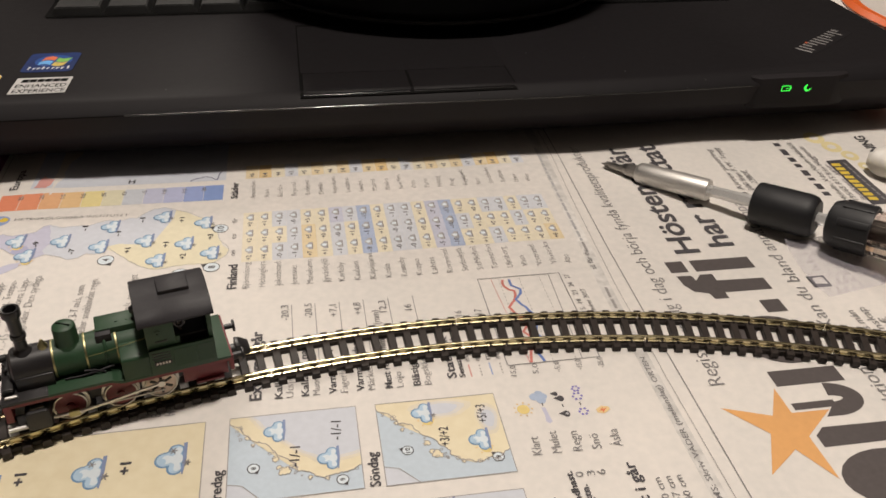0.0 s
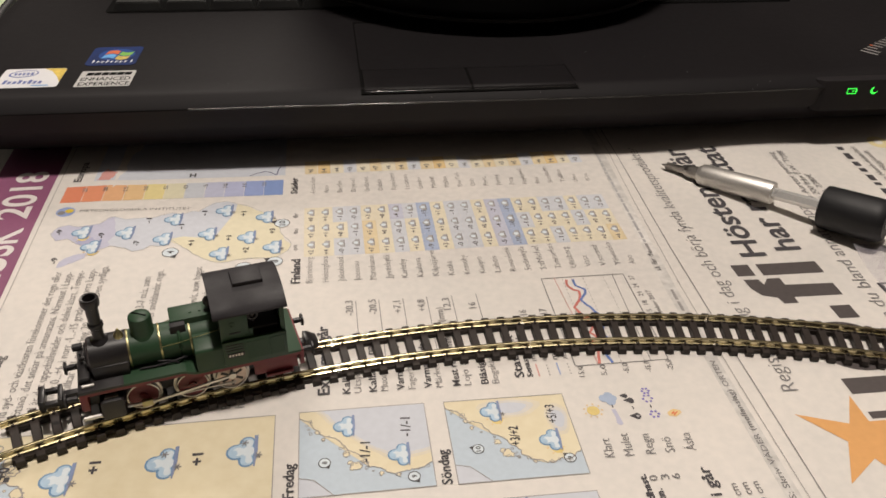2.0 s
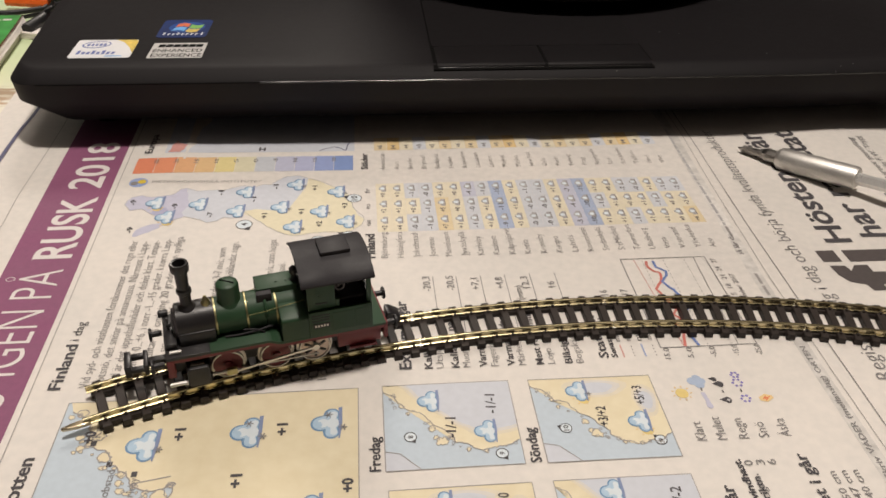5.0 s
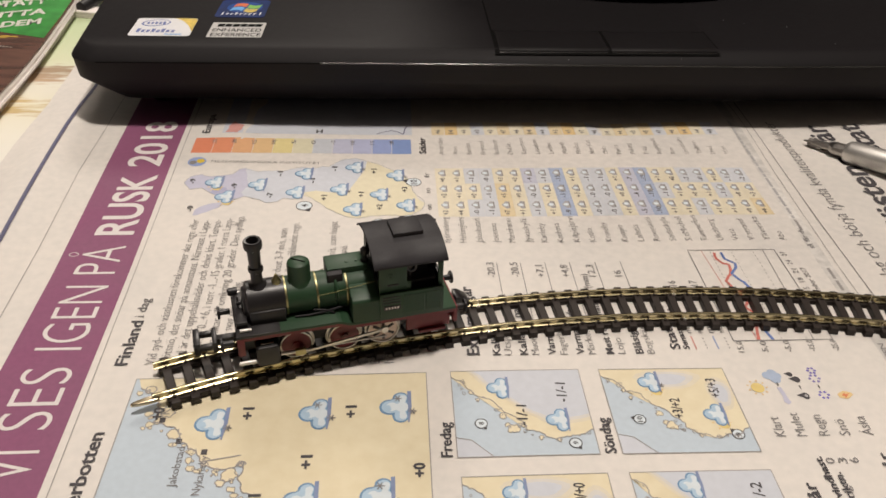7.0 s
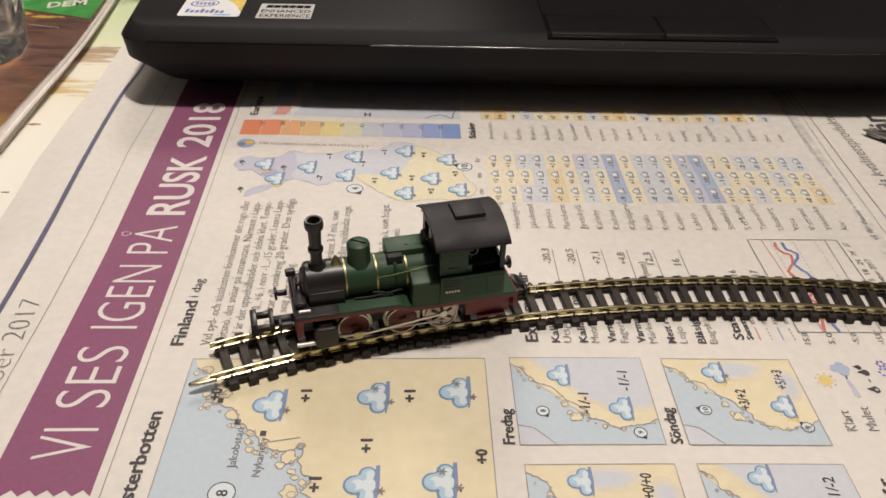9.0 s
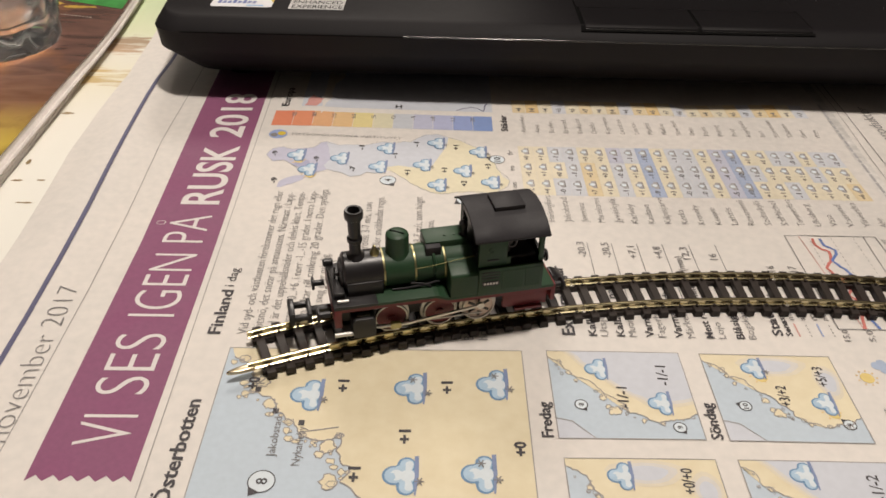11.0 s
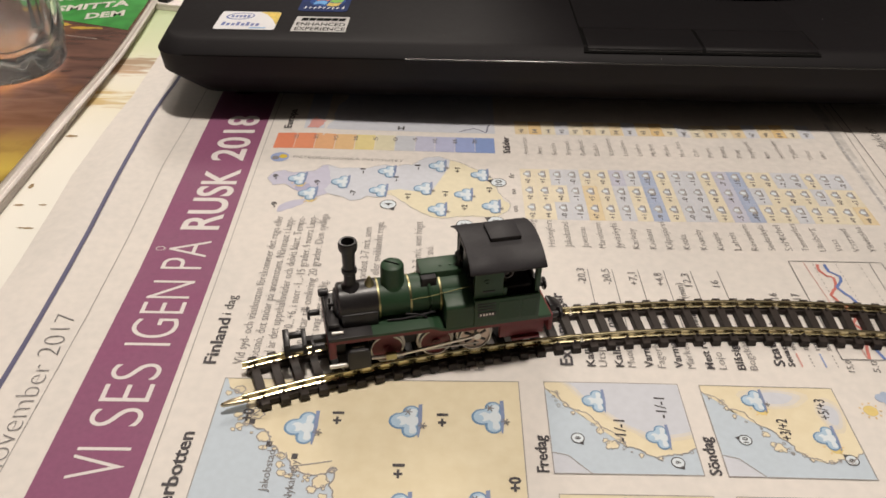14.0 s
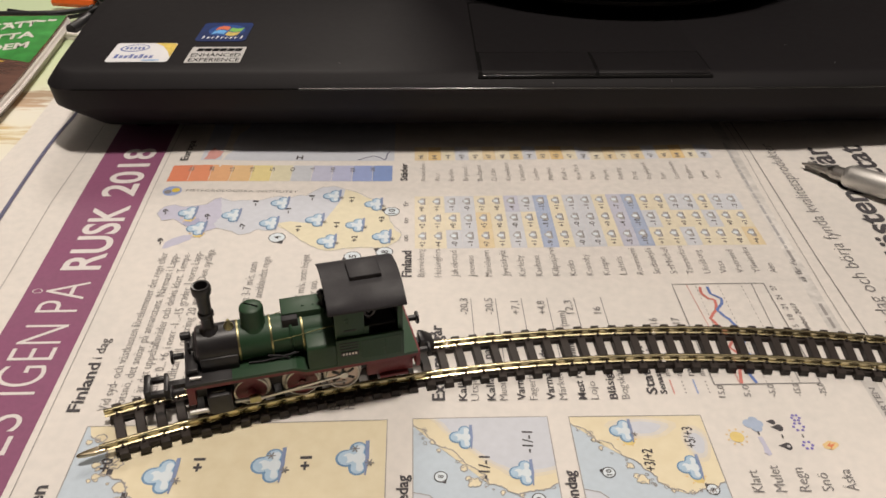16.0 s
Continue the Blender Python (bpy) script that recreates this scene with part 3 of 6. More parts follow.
PITCH = 4.22
first = part("sleeper", sleeper_bm(), "sleeper", track)
x, y, h = on_track(2.6)
first.matrix_basis = pose(x / 1000, y / 1000, 0, 0, 0, math.degrees(h))
for k in range(1, 78):
    x, y, h = on_track(2.6 + PITCH * k)
    ob = new("sleeper", first.data)
    ob.parent = track
    ob.matrix_basis = pose(x / 1000, y / 1000, 0, 0, 0, math.degrees(h))
for side in (-GAUGE / 2 - 0.5, GAUGE / 2 + 0.5):
    bm = bmesh.new()
    rings = []
    for k in range(110):
        s = 1.0 + k * (LENGTH - 4) / 109
        rings.append([bm.verts.new((*on_track(s, side + u)[:2], z)) for u, z in ((-1.35, 0.1), (1.35, 0.1), (1.3, 1.25), (-1.3, 1.25))])
    for a, b in zip(rings, rings[1:]):
        for k in range(4):
            bm.faces.new((a[k], a[(k + 1) % 4], b[(k + 1) % 4], b[k]))
    bm.faces.new(rings[0])
    bm.faces.new(rings[-1][::-1])
    bmesh.ops.recalc_face_normals(bm, faces=bm.faces)
    part("sleeper_web", bm, "sleeper", track)


# ---- the model locomotive: x forward, y towards the viewer's side, z up ----
LOCO_X = -14.6
la = math.asin((LOCO_X - TC.x) / TR)
loco = thing("model_steam_locomotive", "green and black model tank locomotive on the track", "model locomotive",
             LOCO_X, TC.y + TR * math.cos(la), 0, 180 - math.degrees(la))


def lp(name, bm, mat, label="", smooth=True, parent=None):
    return part(name, bm, mat, parent or loco, label, smooth)


XAX = Matrix.Rotation(radians(90), 4, "Y")
lp("frame", boxed(-13.5, 33.6, -4.2, 4.2, 6.5, 11.4, 0.2), "loco_black")
PLATE_TOP = [(24.8, 13.9), (12.4, 13.9), (11.4, 13.7), (10.4, 13.2), (9.6, 12.9), (8.8, 12.8), (-14.6, 12.8)]
PLATE_LOW = [(x + (0.2 if x < 12 else 0), z - 0.75) for x, z in PLATE_TOP]


def band(top, low, y0, y1, bevel=0.0):
    """A plate that follows the stepped line along the side."""
    bm = bmesh.new()
    return prism(bm, top + low[::-1], y0, y1, "y", bevel=bevel)


for s in (-1, 1):
    lp("valance", band([(33.8, 13.1)] + PLATE_LOW[:-1] + [(-14.0, 12.05)], [(33.8, 12.4)] + [(x, z - 0.75) for x, z in PLATE_LOW[:-1]] + [(-14.0, 11.3)], s * 7.95 - 0.3, s * 7.95 + 0.3), "loco_red", "red painted frame edge")
lp("buffer_beam", boxed(32.4, 34.0, -8.3, 8.3, 8.4, 13.1, 0.2), "loco_red", "red buffer beam")
lp("buffer_beam", boxed(-15.0, -14.0, -8.2, 8.2, 8.2, 12.6, 0.2), "loco_red", "red buffer beam")
# red side panel under the cab
for s in (-1, 1):
    lp("ash_pan", boxed(-13.6, -3.4, s * 6.4 - 0.6, s * 6.4 + 0.6, 6.8, 10.8, 0.2), "loco_red", "red panel under the cab")
    lp("ladder_step", boxed(-12.4, -6.0, s * 7.4 - 0.5, s * 7.4 + 0.5, 6.2, 6.9, 0.15), "loco_red")
lp("running_plate", band(PLATE_TOP, PLATE_LOW, -8.3, 8.3, 0.12), "loco_green")
lp("front_platform", boxed(24.6, 34.0, -8.3, 8.3, 13.15, 14.0, 0.15), "loco_black")
for s in (-1, 1):
    bm = bmesh.new()
    rod(bm, (30.6, s * 6.8, 14.3), (33.1, s * 6.8, 14.3), 0.4, cap=0.1)
    lp("lamp_socket", bm, "satin_silver")
# smokebox saddle and box in front
bm = bmesh.new()
prism(bm, [(-5.3, 13.6), (5.3, 13.6), (4.9, 17.0), (-4.9, 17.0)], 22.9, 30.6, "x", bevel=0.25)
lp("saddle", bm, "loco_black")
lp("tool_box", boxed(31.2, 33.6, -5.6, 5.6, 13.8, 15.6, 0.3), "loco_black")
# boiler and smokebox
BZ, BR = 16.75, 4.4
bm = bmesh.new()
lathe(bm, [(0, 3.0), (BR, 3.0), (BR, 22.6), (0, 22.6)], Matrix.Translation((0, 0, BZ)) @ XAX, 48)
lp("boiler", bm, "loco_green")
bm = bmesh.new()
lathe(bm, [(0, 22.6), (BR + 0.1, 22.6), (BR + 0.1, 30.6), (BR - 0.3, 31.0), (BR - 0.9, 31.1), (BR - 1.0, 31.5), (2.0, 31.8), (0, 31.8)], Matrix.Translation((0, 0, BZ)) @ XAX, 48)
smokebox = lp("smokebox", bm, "loco_black")
bm = bmesh.new()
rod(bm, (31.6, 0, BZ), (33.0, 0, BZ), 0.6)
box(bm, 32.4, 32.9, -0.3, 0.3, BZ - 1.8, BZ + 1.8, 0.1)
part("door_handle", bm, "loco_black", smokebox, smooth=True)
for bx in (22.4, 15.7, 9.2):
    bm = bmesh.new()
    lathe(bm, [(BR - 0.1, bx - 0.2), (BR + 0.12, bx - 0.2), (BR + 0.17, bx), (BR + 0.12, bx + 0.2), (BR - 0.1, bx + 0.2)], Matrix.Translation((0, 0, BZ)) @ XAX, 48)
    lp("boiler_band", bm, "brass", "thin brass boiler band")
# chimney: small foot, collar low on the stem, rimmed hollow cap
bm = bmesh.new()
lathe(bm, [(2.4, 20.2), (2.1, 21.1), (1.5, 21.6), (1.25, 22.1), (1.25, 24.4), (1.6, 24.7), (1.65, 25.1), (1.6, 25.6), (1.28, 25.9), (1.42, 30.1), (1.9, 30.45), (2.02, 31.2), (1.98, 32.1), (1.8, 32.45), (1.4, 32.4), (1.25, 31.6), (1.0, 28.0), (0, 28.0)], Matrix.Translation((28.0, 0, 0)), 32)
lp("chimney", bm, "loco_black", "tall black flared chimney")
# steam dome with a screw slot
bm = bmesh.new()
lathe(bm, [(2.9, 20.2), (2.6, 20.9), (2.5, 21.4), (2.5, 24.8), (2.38, 25.3), (2.0, 25.6), (0, 25.75)], Matrix.Translation((19.0, 0, 0)), 32)
dome = lp("steam_dome", bm, "loco_green")
bm = boxed(-1.7, 1.7, -0.16, 0.16, 25.5, 25.8)
bmesh.ops.transform(bm, matrix=Matrix.Translation((19.0, 0, 0)) @ Matrix.Rotation(radians(-35), 4, "Z"), verts=bm.verts)
part("screw_slot", bm, "gap_black", dome)
# little brass bell ahead of the dome
bm = bmesh.new()
lathe(bm, [(1.1, 20.9), (1.0, 21.7), (0.55, 22.4), (0.3, 23.1), (0, 23.3)], Matrix.Translation((24.0, 0.4, 0)), 20)
lp("bell", bm, "brass", "tiny brass bell")
# filler box on top of the boiler, notched on the near side
bm = bmesh.new()
prism(bm, [(4.0, -4.6), (13.0, -4.6), (13.0, 0.9), (4.0, 0.9)], 19.2, 22.6, bevel=0.2)
filler = lp("filler_box", bm, "loco_green")
for fx in (6.2, 8.4):
    bm = bmesh.new()
    rod(bm, (fx, -1.2, 22.5), (fx, -1.2, 22.75), 0.35, seg=12)
    part("rivet", bm, "loco_green", filler, smooth=True)
lp("valve_block", boxed(9.9, 13.2, 0.9, 2.6, 20.2, 22.3, 0.15), "loco_roof")
bm = bmesh.new()
tube(bm, [(11.6, 2.4, 20.7), (11.6, 3.3, 20.3), (11.6, 4.2, 19.2), (11.6, 4.6, 17.2), (11.6, 4.5, 15.0)], 0.35, 8)
lp("feed_pipe", bm, "loco_green")
# side tanks
for s in (-1, 1):
    bm = bmesh.new()
    prism(bm, [(s * 3.6, 12.7), (s * 8.4, 12.7), (s * 8.4, 18.0), (s * 7.9, 18.5), (s * 3.6, 20.0)], 2.6, 9.0, "x", bevel=0.25)
    lp("side_tank", bm, "loco_green")
# handrail along the boiler and pipe underneath
for s in (-1, 1):
    bm = bmesh.new()
    tube(bm, [(15.8, s * 4.3, 18.6), (12, s * 4.7, 19.2), (8, s * 4.9, 20.0), (3.0, s * 4.9, 20.7)], 0.09, 8)
    lp("handrail", bm, "brass_dull")
    bm = bmesh.new()
    tube(bm, [(21.0, s * 4.7, 14.2), (18, s * 5.0, 14.3), (14, s * 5.0, 14.6), (11.5, s * 4.9, 15.1), (10.6, s * 4.6, 14.8)], 0.24, 10)
    lp("pipe", bm, "loco_roof")
    bm = bmesh.new()
    tube(bm, [(17.0, s * 4.3, 15.0), (14.6, s * 4.9, 15.0), (13.0, s * 5.2, 14.4), (12.4, s * 5.2, 13.6)], 0.22, 8)
    lp("pipe", bm, "loco_roof")
# whistle and valve before the cab
bm = bmesh.new()
lathe(bm, [(0.9, 21.6), (0.9, 22.8), (0.55, 23.2), (0.55, 24.4), (0.95, 24.6), (0.95, 25.6), (0.4, 26.2), (0, 26.3)], Matrix.Translation((4.3, -0.8, 0)), 16)
lp("whistle", bm, "loco_black")

# cab
CX0, CX1, CW = -11.4, 3.0, 8.5
cab = lp("cab", boxed(CX0, CX1, -CW, CW, 12.5, 13.2, 0.1), "loco_black")


def cab_side(s):
    bm = bmesh.new()
    y0, y1 = (CW - 0.7, CW) if s > 0 else (-CW, -CW + 0.7)
    box(bm, CX0, CX1, y0 + 0.15 * s, y1 + 0.15 * s, 12.7, 19.4, 0.15)
    y0, y1 = y0 - 0.6 * s, y1 - 0.6 * s
    box(bm, -3.2, CX1, y0, y1, 19.3, 27.0, 0.12)
    box(bm, CX0, CX0 + 1.1, y0, y1, 19.3, 27.0, 0.12)
    box(bm, CX0 + 1.0, -3.1, y0, y1, 26.0, 27.0, 0.1)
    box(bm, -4.1, -3.1, y0, y1, 19.3, 21.6, 0.1)
    return bm


for s in (-1, 1):
    side = part("cab_side", cab_side(s), "loco_green", cab, smooth=True)
    for x0, x1 in ((-10.8, -7.4), (-7.0, -2.2)):
        bm = boxed(x0, x1, s * (CW + 0.15) - 0.1, s * (CW + 0.15) + 0.1, 13.6, 18.6, 0.08)
        part("panel", bm, "loco_green", side)
    bm = boxed(-1.6, 2.2, s * CW - 0.15, s * CW + 0.28, 15.0, 16.2, 0.05) if s > 0 else boxed(-1.6, 2.2, -CW - 0.28, -CW + 0.15, 15.0, 16.2, 0.05)
    part("number_plate", bm, "loco_black", side, "small dark plate with worn grey marks")
    for k in range(5):
        part("plate_mark", boxed(-1.2 + 0.66 * k, -0.8 + 0.66 * k, s * CW + (0.25 if s > 0 else -0.33), s * CW + (0.33 if s > 0 else -0.25), 15.35, 15.9), "nickel_dull", side)
    bm = bmesh.new()
    lathe(bm, [(0.3, -0.12), (0.65, -0.12), (0.65, 0.15), (0.3, 0.15)], Matrix.Translation((0.4, s * (CW - 0.6), 23.6)) @ Matrix.Rotation(radians(-90 * s), 4, "X"), 20, close=True)
    part("rivet", bm, "loco_green", side)
    for k in range(3):
        part("louvre", boxed(-1.6, 2.4, s * (CW + 0.15) - 0.12, s * (CW + 0.15) + 0.12, 16.8 + 0.75 * k, 17.1 + 0.75 * k, 0.04), "loco_black", side)
    part("louvre", boxed(-1.4, 1.2, s * (CW - 0.6) - 0.13, s * (CW - 0.6) + 0.13, 21.0, 21.35, 0.04), "loco_black", side)


def cab_wall(x0, x1, holes):
    bm = bmesh.new()
    top = [(CW - 0.8, 26.8), (5.5, 28.4), (0, 29.2), (-5.5, 28.4), (-CW + 0.8, 26.8)]
    prism(bm, [(-CW + 0.8, 13), (CW - 0.8, 13), (CW - 0.8, 21.5), (-CW + 0.8, 21.5)], x0, x1, "x")
    prism(bm, [(CW - 0.8, 25.4)] + top + [(-CW + 0.8, 25.4)], x0, x1, "x")
    for a, b in ((-CW + 0.8, -6.2), (-2.4, 2.4), (6.2, CW - 0.8)):
        prism(bm, [(a, 21.5), (b, 21.5), (b, 25.4), (a, 25.4)], x0, x1, "x")
    return bm


part("cab_front", cab_wall(2.2, 2.9, True), "loco_black", cab)
part("cab_back", cab_wall(-11.3, -10.6, True), "loco_black", cab)
part("cab_interior", boxed(-10.4, 2.0, -6.2, 6.2, 13.2, 20.4, 0.4), "loco_black", cab)
bm = bmesh.new()
lathe(bm, [(0.75, -0.2), (1.25, -0.2), (1.3, 0.1), (1.2, 0.3), (0.8, 0.3)], Matrix.Translation((-4.6, 6.0, 23.9)) @ Matrix.Rotation(radians(-90), 4, "X"), 24, close=True)
rod(bm, (-4.6, 4.0, 23.9), (-4.6, 5.9, 23.9), 0.35, seg=10)
rod(bm, (-4.6, 4.2, 20.2), (-4.6, 4.2, 24.0), 0.5, seg=10)
part("handwheel", bm, "loco_red_dark", cab, "dark round brake wheel", True)
# arched roof with a raised hatch
bm = bmesh.new()
arc = [(9.2 * math.sin(radians(a)) / math.sin(radians(40)), 27.0 + 3.2 * (math.cos(radians(a)) - math.cos(radians(40))) / (1 - math.cos(radians(40)))) for a in range(-40, 41, 8)]
prism(bm, arc + [(y, z - 0.55) for y, z in arc[::-1]], -12.1, 4.3, "x", bevel=0.12, seg=1)
roof = lp("roof", bm, "loco_roof", "black arched cab roof")
part("roof_hatch", boxed(-8.2, -1.4, -3.2, 2.8, 29.3, 30.9, 0.25), "loco_roof", roof, smooth=True)

# running gear
WZ = 7.0
for wx, bright in ((21.4, 0), (10.6, 0), (1.7, 1)):
    for s in (-1, 1):
        m = Matrix.Translation((wx, s * 4.4, WZ)) @ Matrix.Rotation(radians(-90 * s), 4, "X")
        bm = bmesh.new()
        lathe(bm, [(0, -0.3), (4.2, -0.3), (4.2, 0.15), (3.7, 0.35), (3.7, 1.15), (3.6, 1.25), (3.32, 1.25), (3.32, 0.8), (0, 0.8)], m, 40)
        wheel = lp("wheel", bm, "nickel_dull")
        bm = bmesh.new()
        lathe(bm, [(0, 0.8), (3.32, 0.8), (3.25, 0.95), (0.9, 1.1), (0.9, 1.5), (0, 1.5)], m, 32)
        part("wheel_centre", bm, "wheel_copper" if bright else "loco_red", wheel, "" if bright else "red painted wheel centre", True)
        if bright:
            for k in range(6):
                a = radians(60 * k)
                b2 = boxed(-0.3, 0.3, 1.0, 2.7, 0.95, 1.2, 0.05)
                bmesh.ops.transform(b2, matrix=m @ Matrix.Rotation(a, 4, "Z"), verts=b2.verts)
                part("spoke", b2, "loco_black", wheel)
for s in (-1, 1):
    # cylinder block, piston rod, crosshead and rods
    bm = bmesh.new()
    prism(bm, rounded(25.3, 30.3, 5.4, 10.5, 0.8), s * 5.0 if s > 0 else -9.0, s * 9.0 if s > 0 else -5.0, "y", bevel=0.3)
    cyl = lp("cylinder", bm, "loco_black")
    bm = bmesh.new()
    rod(bm, (30.2, s * 8.5, 6.7), (34.2, s * 8.5, 6.7), 0.5, cap=0.12)
    part("cylinder_cover", bm, "satin_silver", cyl, "bright metal cylinder end", True)
    part("cylinder_strip", boxed(26.4, 29.2, s * 7.4 - 0.5, s * 7.4 + 0.5, 10.4, 10.75, 0.1), "nickel_dull", cyl)
    bm = bmesh.new()
    rod(bm, (19.0, s * 7.3, 6.4), (25.0, s * 7.3, 6.6), 0.42)
    lp("piston_rod", bm, "satin_silver")
    bm = boxed(19.6, 22.0, s * 7.3 - 0.5, s * 7.3 + 0.5, 5.6, 7.2, 0.2)
    lp("crosshead", bm, "brass")
    bm = bmesh.new()
    d = math.degrees(math.atan2(2.6, 18.8))
    box(bm, -19.6, 0.6, -0.2, 0.2, -0.3, 0.3, 0.08)
    for px in (-19.0, 0.0):
        rod(bm, (px, -0.35, 0), (px, 0.35, 0), 0.8)
    bmesh.ops.transform(bm, matrix=Matrix.Translation((20.5, s * 6.9, 5.7)) @ Matrix.Rotation(radians(d), 4, "Y"), verts=bm.verts)
    lp("connecting_rod", bm, "satin_silver", "bright connecting rod")
    bm = bmesh.new()
    box(bm, 1.0, 20.8, s * 6.0 - 0.15, s * 6.0 + 0.15, 5.3, 5.75, 0.1)
    lp("coupling_rod", bm, "bit_steel")
    # buffers
    for bx, dx in ((34.6, 1), (-15.0, -1)):
        bm = bmesh.new()
        rod(bm, (bx, s * 5.6, 10.4), (bx + dx * 2.2, s * 5.6, 10.4), 0.7)
        rod(bm, (bx + dx * 2.2, s * 5.6, 10.4), (bx + dx * 2.8, s * 5.6, 10.4), 1.55, cap=0.15, seg=24)
        lp("buffer", bm, "loco_black")
# hook couplings at both ends
bm = bmesh.new()
box(bm, 33.6, 38.6, -0.8, 0.8, 6.6, 8.2, 0.2)
box(bm, 38.2, 39.2, -2.8, 2.8, 6.0, 8.8, 0.2)
box(bm, 38.8, 42.2, -2.8, -1.6, 7.0, 8.2, 0.15)
box(bm, 38.8, 42.2, 1.6, 2.8, 7.0, 8.2, 0.15)
box(bm, 41.8, 43.2, -2.8, 2.8, 6.0, 9.2, 0.2)
lp("coupling", bm, "loco_black")
bm = bmesh.new()
box(bm, -17.2, -14.0, -1.0, 1.0, 6.6, 8.6, 0.2)
prism(bm, [(-16.4, 6.4), (-19.8, 6.4), (-20.0, 8.2), (-17.8, 9.7), (-16.6, 9.9)], -1.9, 1.9, "y", bevel=0.3)
lp("coupling", bm, "loco_black")
# front lamp
bm = bmesh.new()
rod(bm, (32.4, -5.4, 15.9), (34.6, -5.4, 15.9), 0.9, cap=0.2)
lp("front_lamp", bm, "loco_black")


# ---- what is printed on the newspaper; page text runs along +y, its letters' tops point to -x ----
PRINTS, WORDS = {}, []
M["ink_pale_gold"] = material("ink_pale_gold", (0.64, 0.55, 0.3), 0.75, spread=0.08, scale=300)
M["ink_chart_red"] = material("ink_chart_red", (0.55, 0.17, 0.14), 0.75, spread=0.12, scale=700)
M["ink_chart_blue"] = material("ink_chart_blue", (0.13, 0.2, 0.45), 0.75, spread=0.15, scale=700)
M["ink_sun"] = material("ink_sun", (0.68, 0.53, 0.2), 0.75, spread=0.08, scale=500)
M["ink_wash"] = material("ink_wash", (0.36, 0.43, 0.56), 0.75, spread=0.08, scale=500)
M["ink_blue_grey"] = material("ink_blue_grey", (0.2, 0.25, 0.4), 0.75, spread=0.12, scale=700)
LIFT = 0.05


def sheet_of(name):
    return PRINTS.setdefault(name, {"v": [], "f": [], "m": [], "mats": []})


def ink(p, mat):
    if mat not in p["mats"]:
        p["mats"].append(mat)
    return p["mats"].index(mat)


def fill(name, mat, outline, layer=0, cut=8.0):
    """A flat printed area, cut fine enough to follow the paper."""
    bm = bmesh.new()
    bm.faces.new([bm.verts.new((x, y, 0)) for x, y in outline])
    bmesh.ops.triangulate(bm, faces=bm.faces)
    if cut:
        for ax in (0, 1):
            lo, hi = min(p[ax] for p in outline), max(p[ax] for p in outline)
            k = math.floor(lo / cut) + 1
            while k * cut < hi:
                co, no = [0, 0, 0], [0, 0, 0]
                co[ax], no[ax] = k * cut, 1
                bmesh.ops.bisect_plane(bm, geom=bm.verts[:] + bm.edges[:] + bm.faces[:], plane_co=co, plane_no=no)
                k += 1
    p = sheet_of(name)
    n, k = len(p["v"]), ink(p, mat)
    bm.verts.index_update()
    lift = LIFT + 0.035 * layer
    p["v"] += [(v.co.x, v.co.y, relief(v.co.x, v.co.y) + lift) for v in bm.verts]
    for f in bm.faces:
        vs = [n + v.index for v in f.verts]
        p["f"].append(vs if f.normal.z > 0 else vs[::-1])
        p["m"].append(k)
    bm.free()


def area(name, mat, x0, x1, y0, y1, layer=0, cut=8.0):
    fill(name, mat, [(x0, y0), (x1, y0), (x1, y1), (x0, y1)], layer, cut)


def stroke(name, mat, points, w=0.25, layer=2):
    """A printed line of some width through points."""
    fine = [points[0]]
    for a, b in zip(points, points[1:]):
        n = max(1, int(math.dist(a, b) / 6))
        fine += [(a[0] + (b[0] - a[0]) * k / n, a[1] + (b[1] - a[1]) * k / n) for k in range(1, n + 1)]
    p = sheet_of(name)
    m = ink(p, mat)
    lift = LIFT + 0.035 * layer
    sides = []
    for i, (x, y) in enumerate(fine):
        a, b = fine[max(0, i - 1)], fine[min(len(fine) - 1, i + 1)]
        d = Vector((b[0] - a[0], b[1] - a[1]))
        d = d.normalized() if d.length > 1e-9 else Vector((1, 0))
        nx, ny = -d.y * w / 2, d.x * w / 2
        n = len(p["v"])
        p["v"] += [(x + nx, y + ny, relief(x, y) + lift), (x - nx, y - ny, relief(x, y) + lift)]
        sides.append(n)
    for a, b in zip(sides, sides[1:]):
        p["f"].append((a, a + 1, b + 1, b))
        p["m"].append(m)


def dotted(name, mat, a, b, w=0.3, step=1.0):
    n = int(math.dist(a, b) / step)
    for k in range(n):
        u, v = (k + 0.1) / n, (k + 0.55) / n
        stroke(name, mat, [(a[0] + (b[0] - a[0]) * u, a[1] + (b[1] - a[1]) * u), (a[0] + (b[0] - a[0]) * v, a[1] + (b[1] - a[1]) * v)], w)


def disc(name, mat, x, y, r, layer=0, n=18, squash=1.0):
    fill(name, mat, [(x + r * squash * math.cos(2 * math.pi * k / n), y + r * math.sin(2 * math.pi * k / n)) for k in range(n)], layer, 0)


def ring(name, mat, x, y, r, w=0.25, n=22, squash=1.0):
    stroke(name, mat, [(x + r * squash * math.cos(2 * math.pi * k / n), y + r * math.sin(2 * math.pi * k / n)) for k in range(n + 1)], w, 3)


def frame_line(name, mat, x0, x1, y0, y1, w=0.22):
    stroke(name, mat, [(x0, y0), (x1, y0), (x1, y1), (x0, y1), (x0, y0)], w, 3)


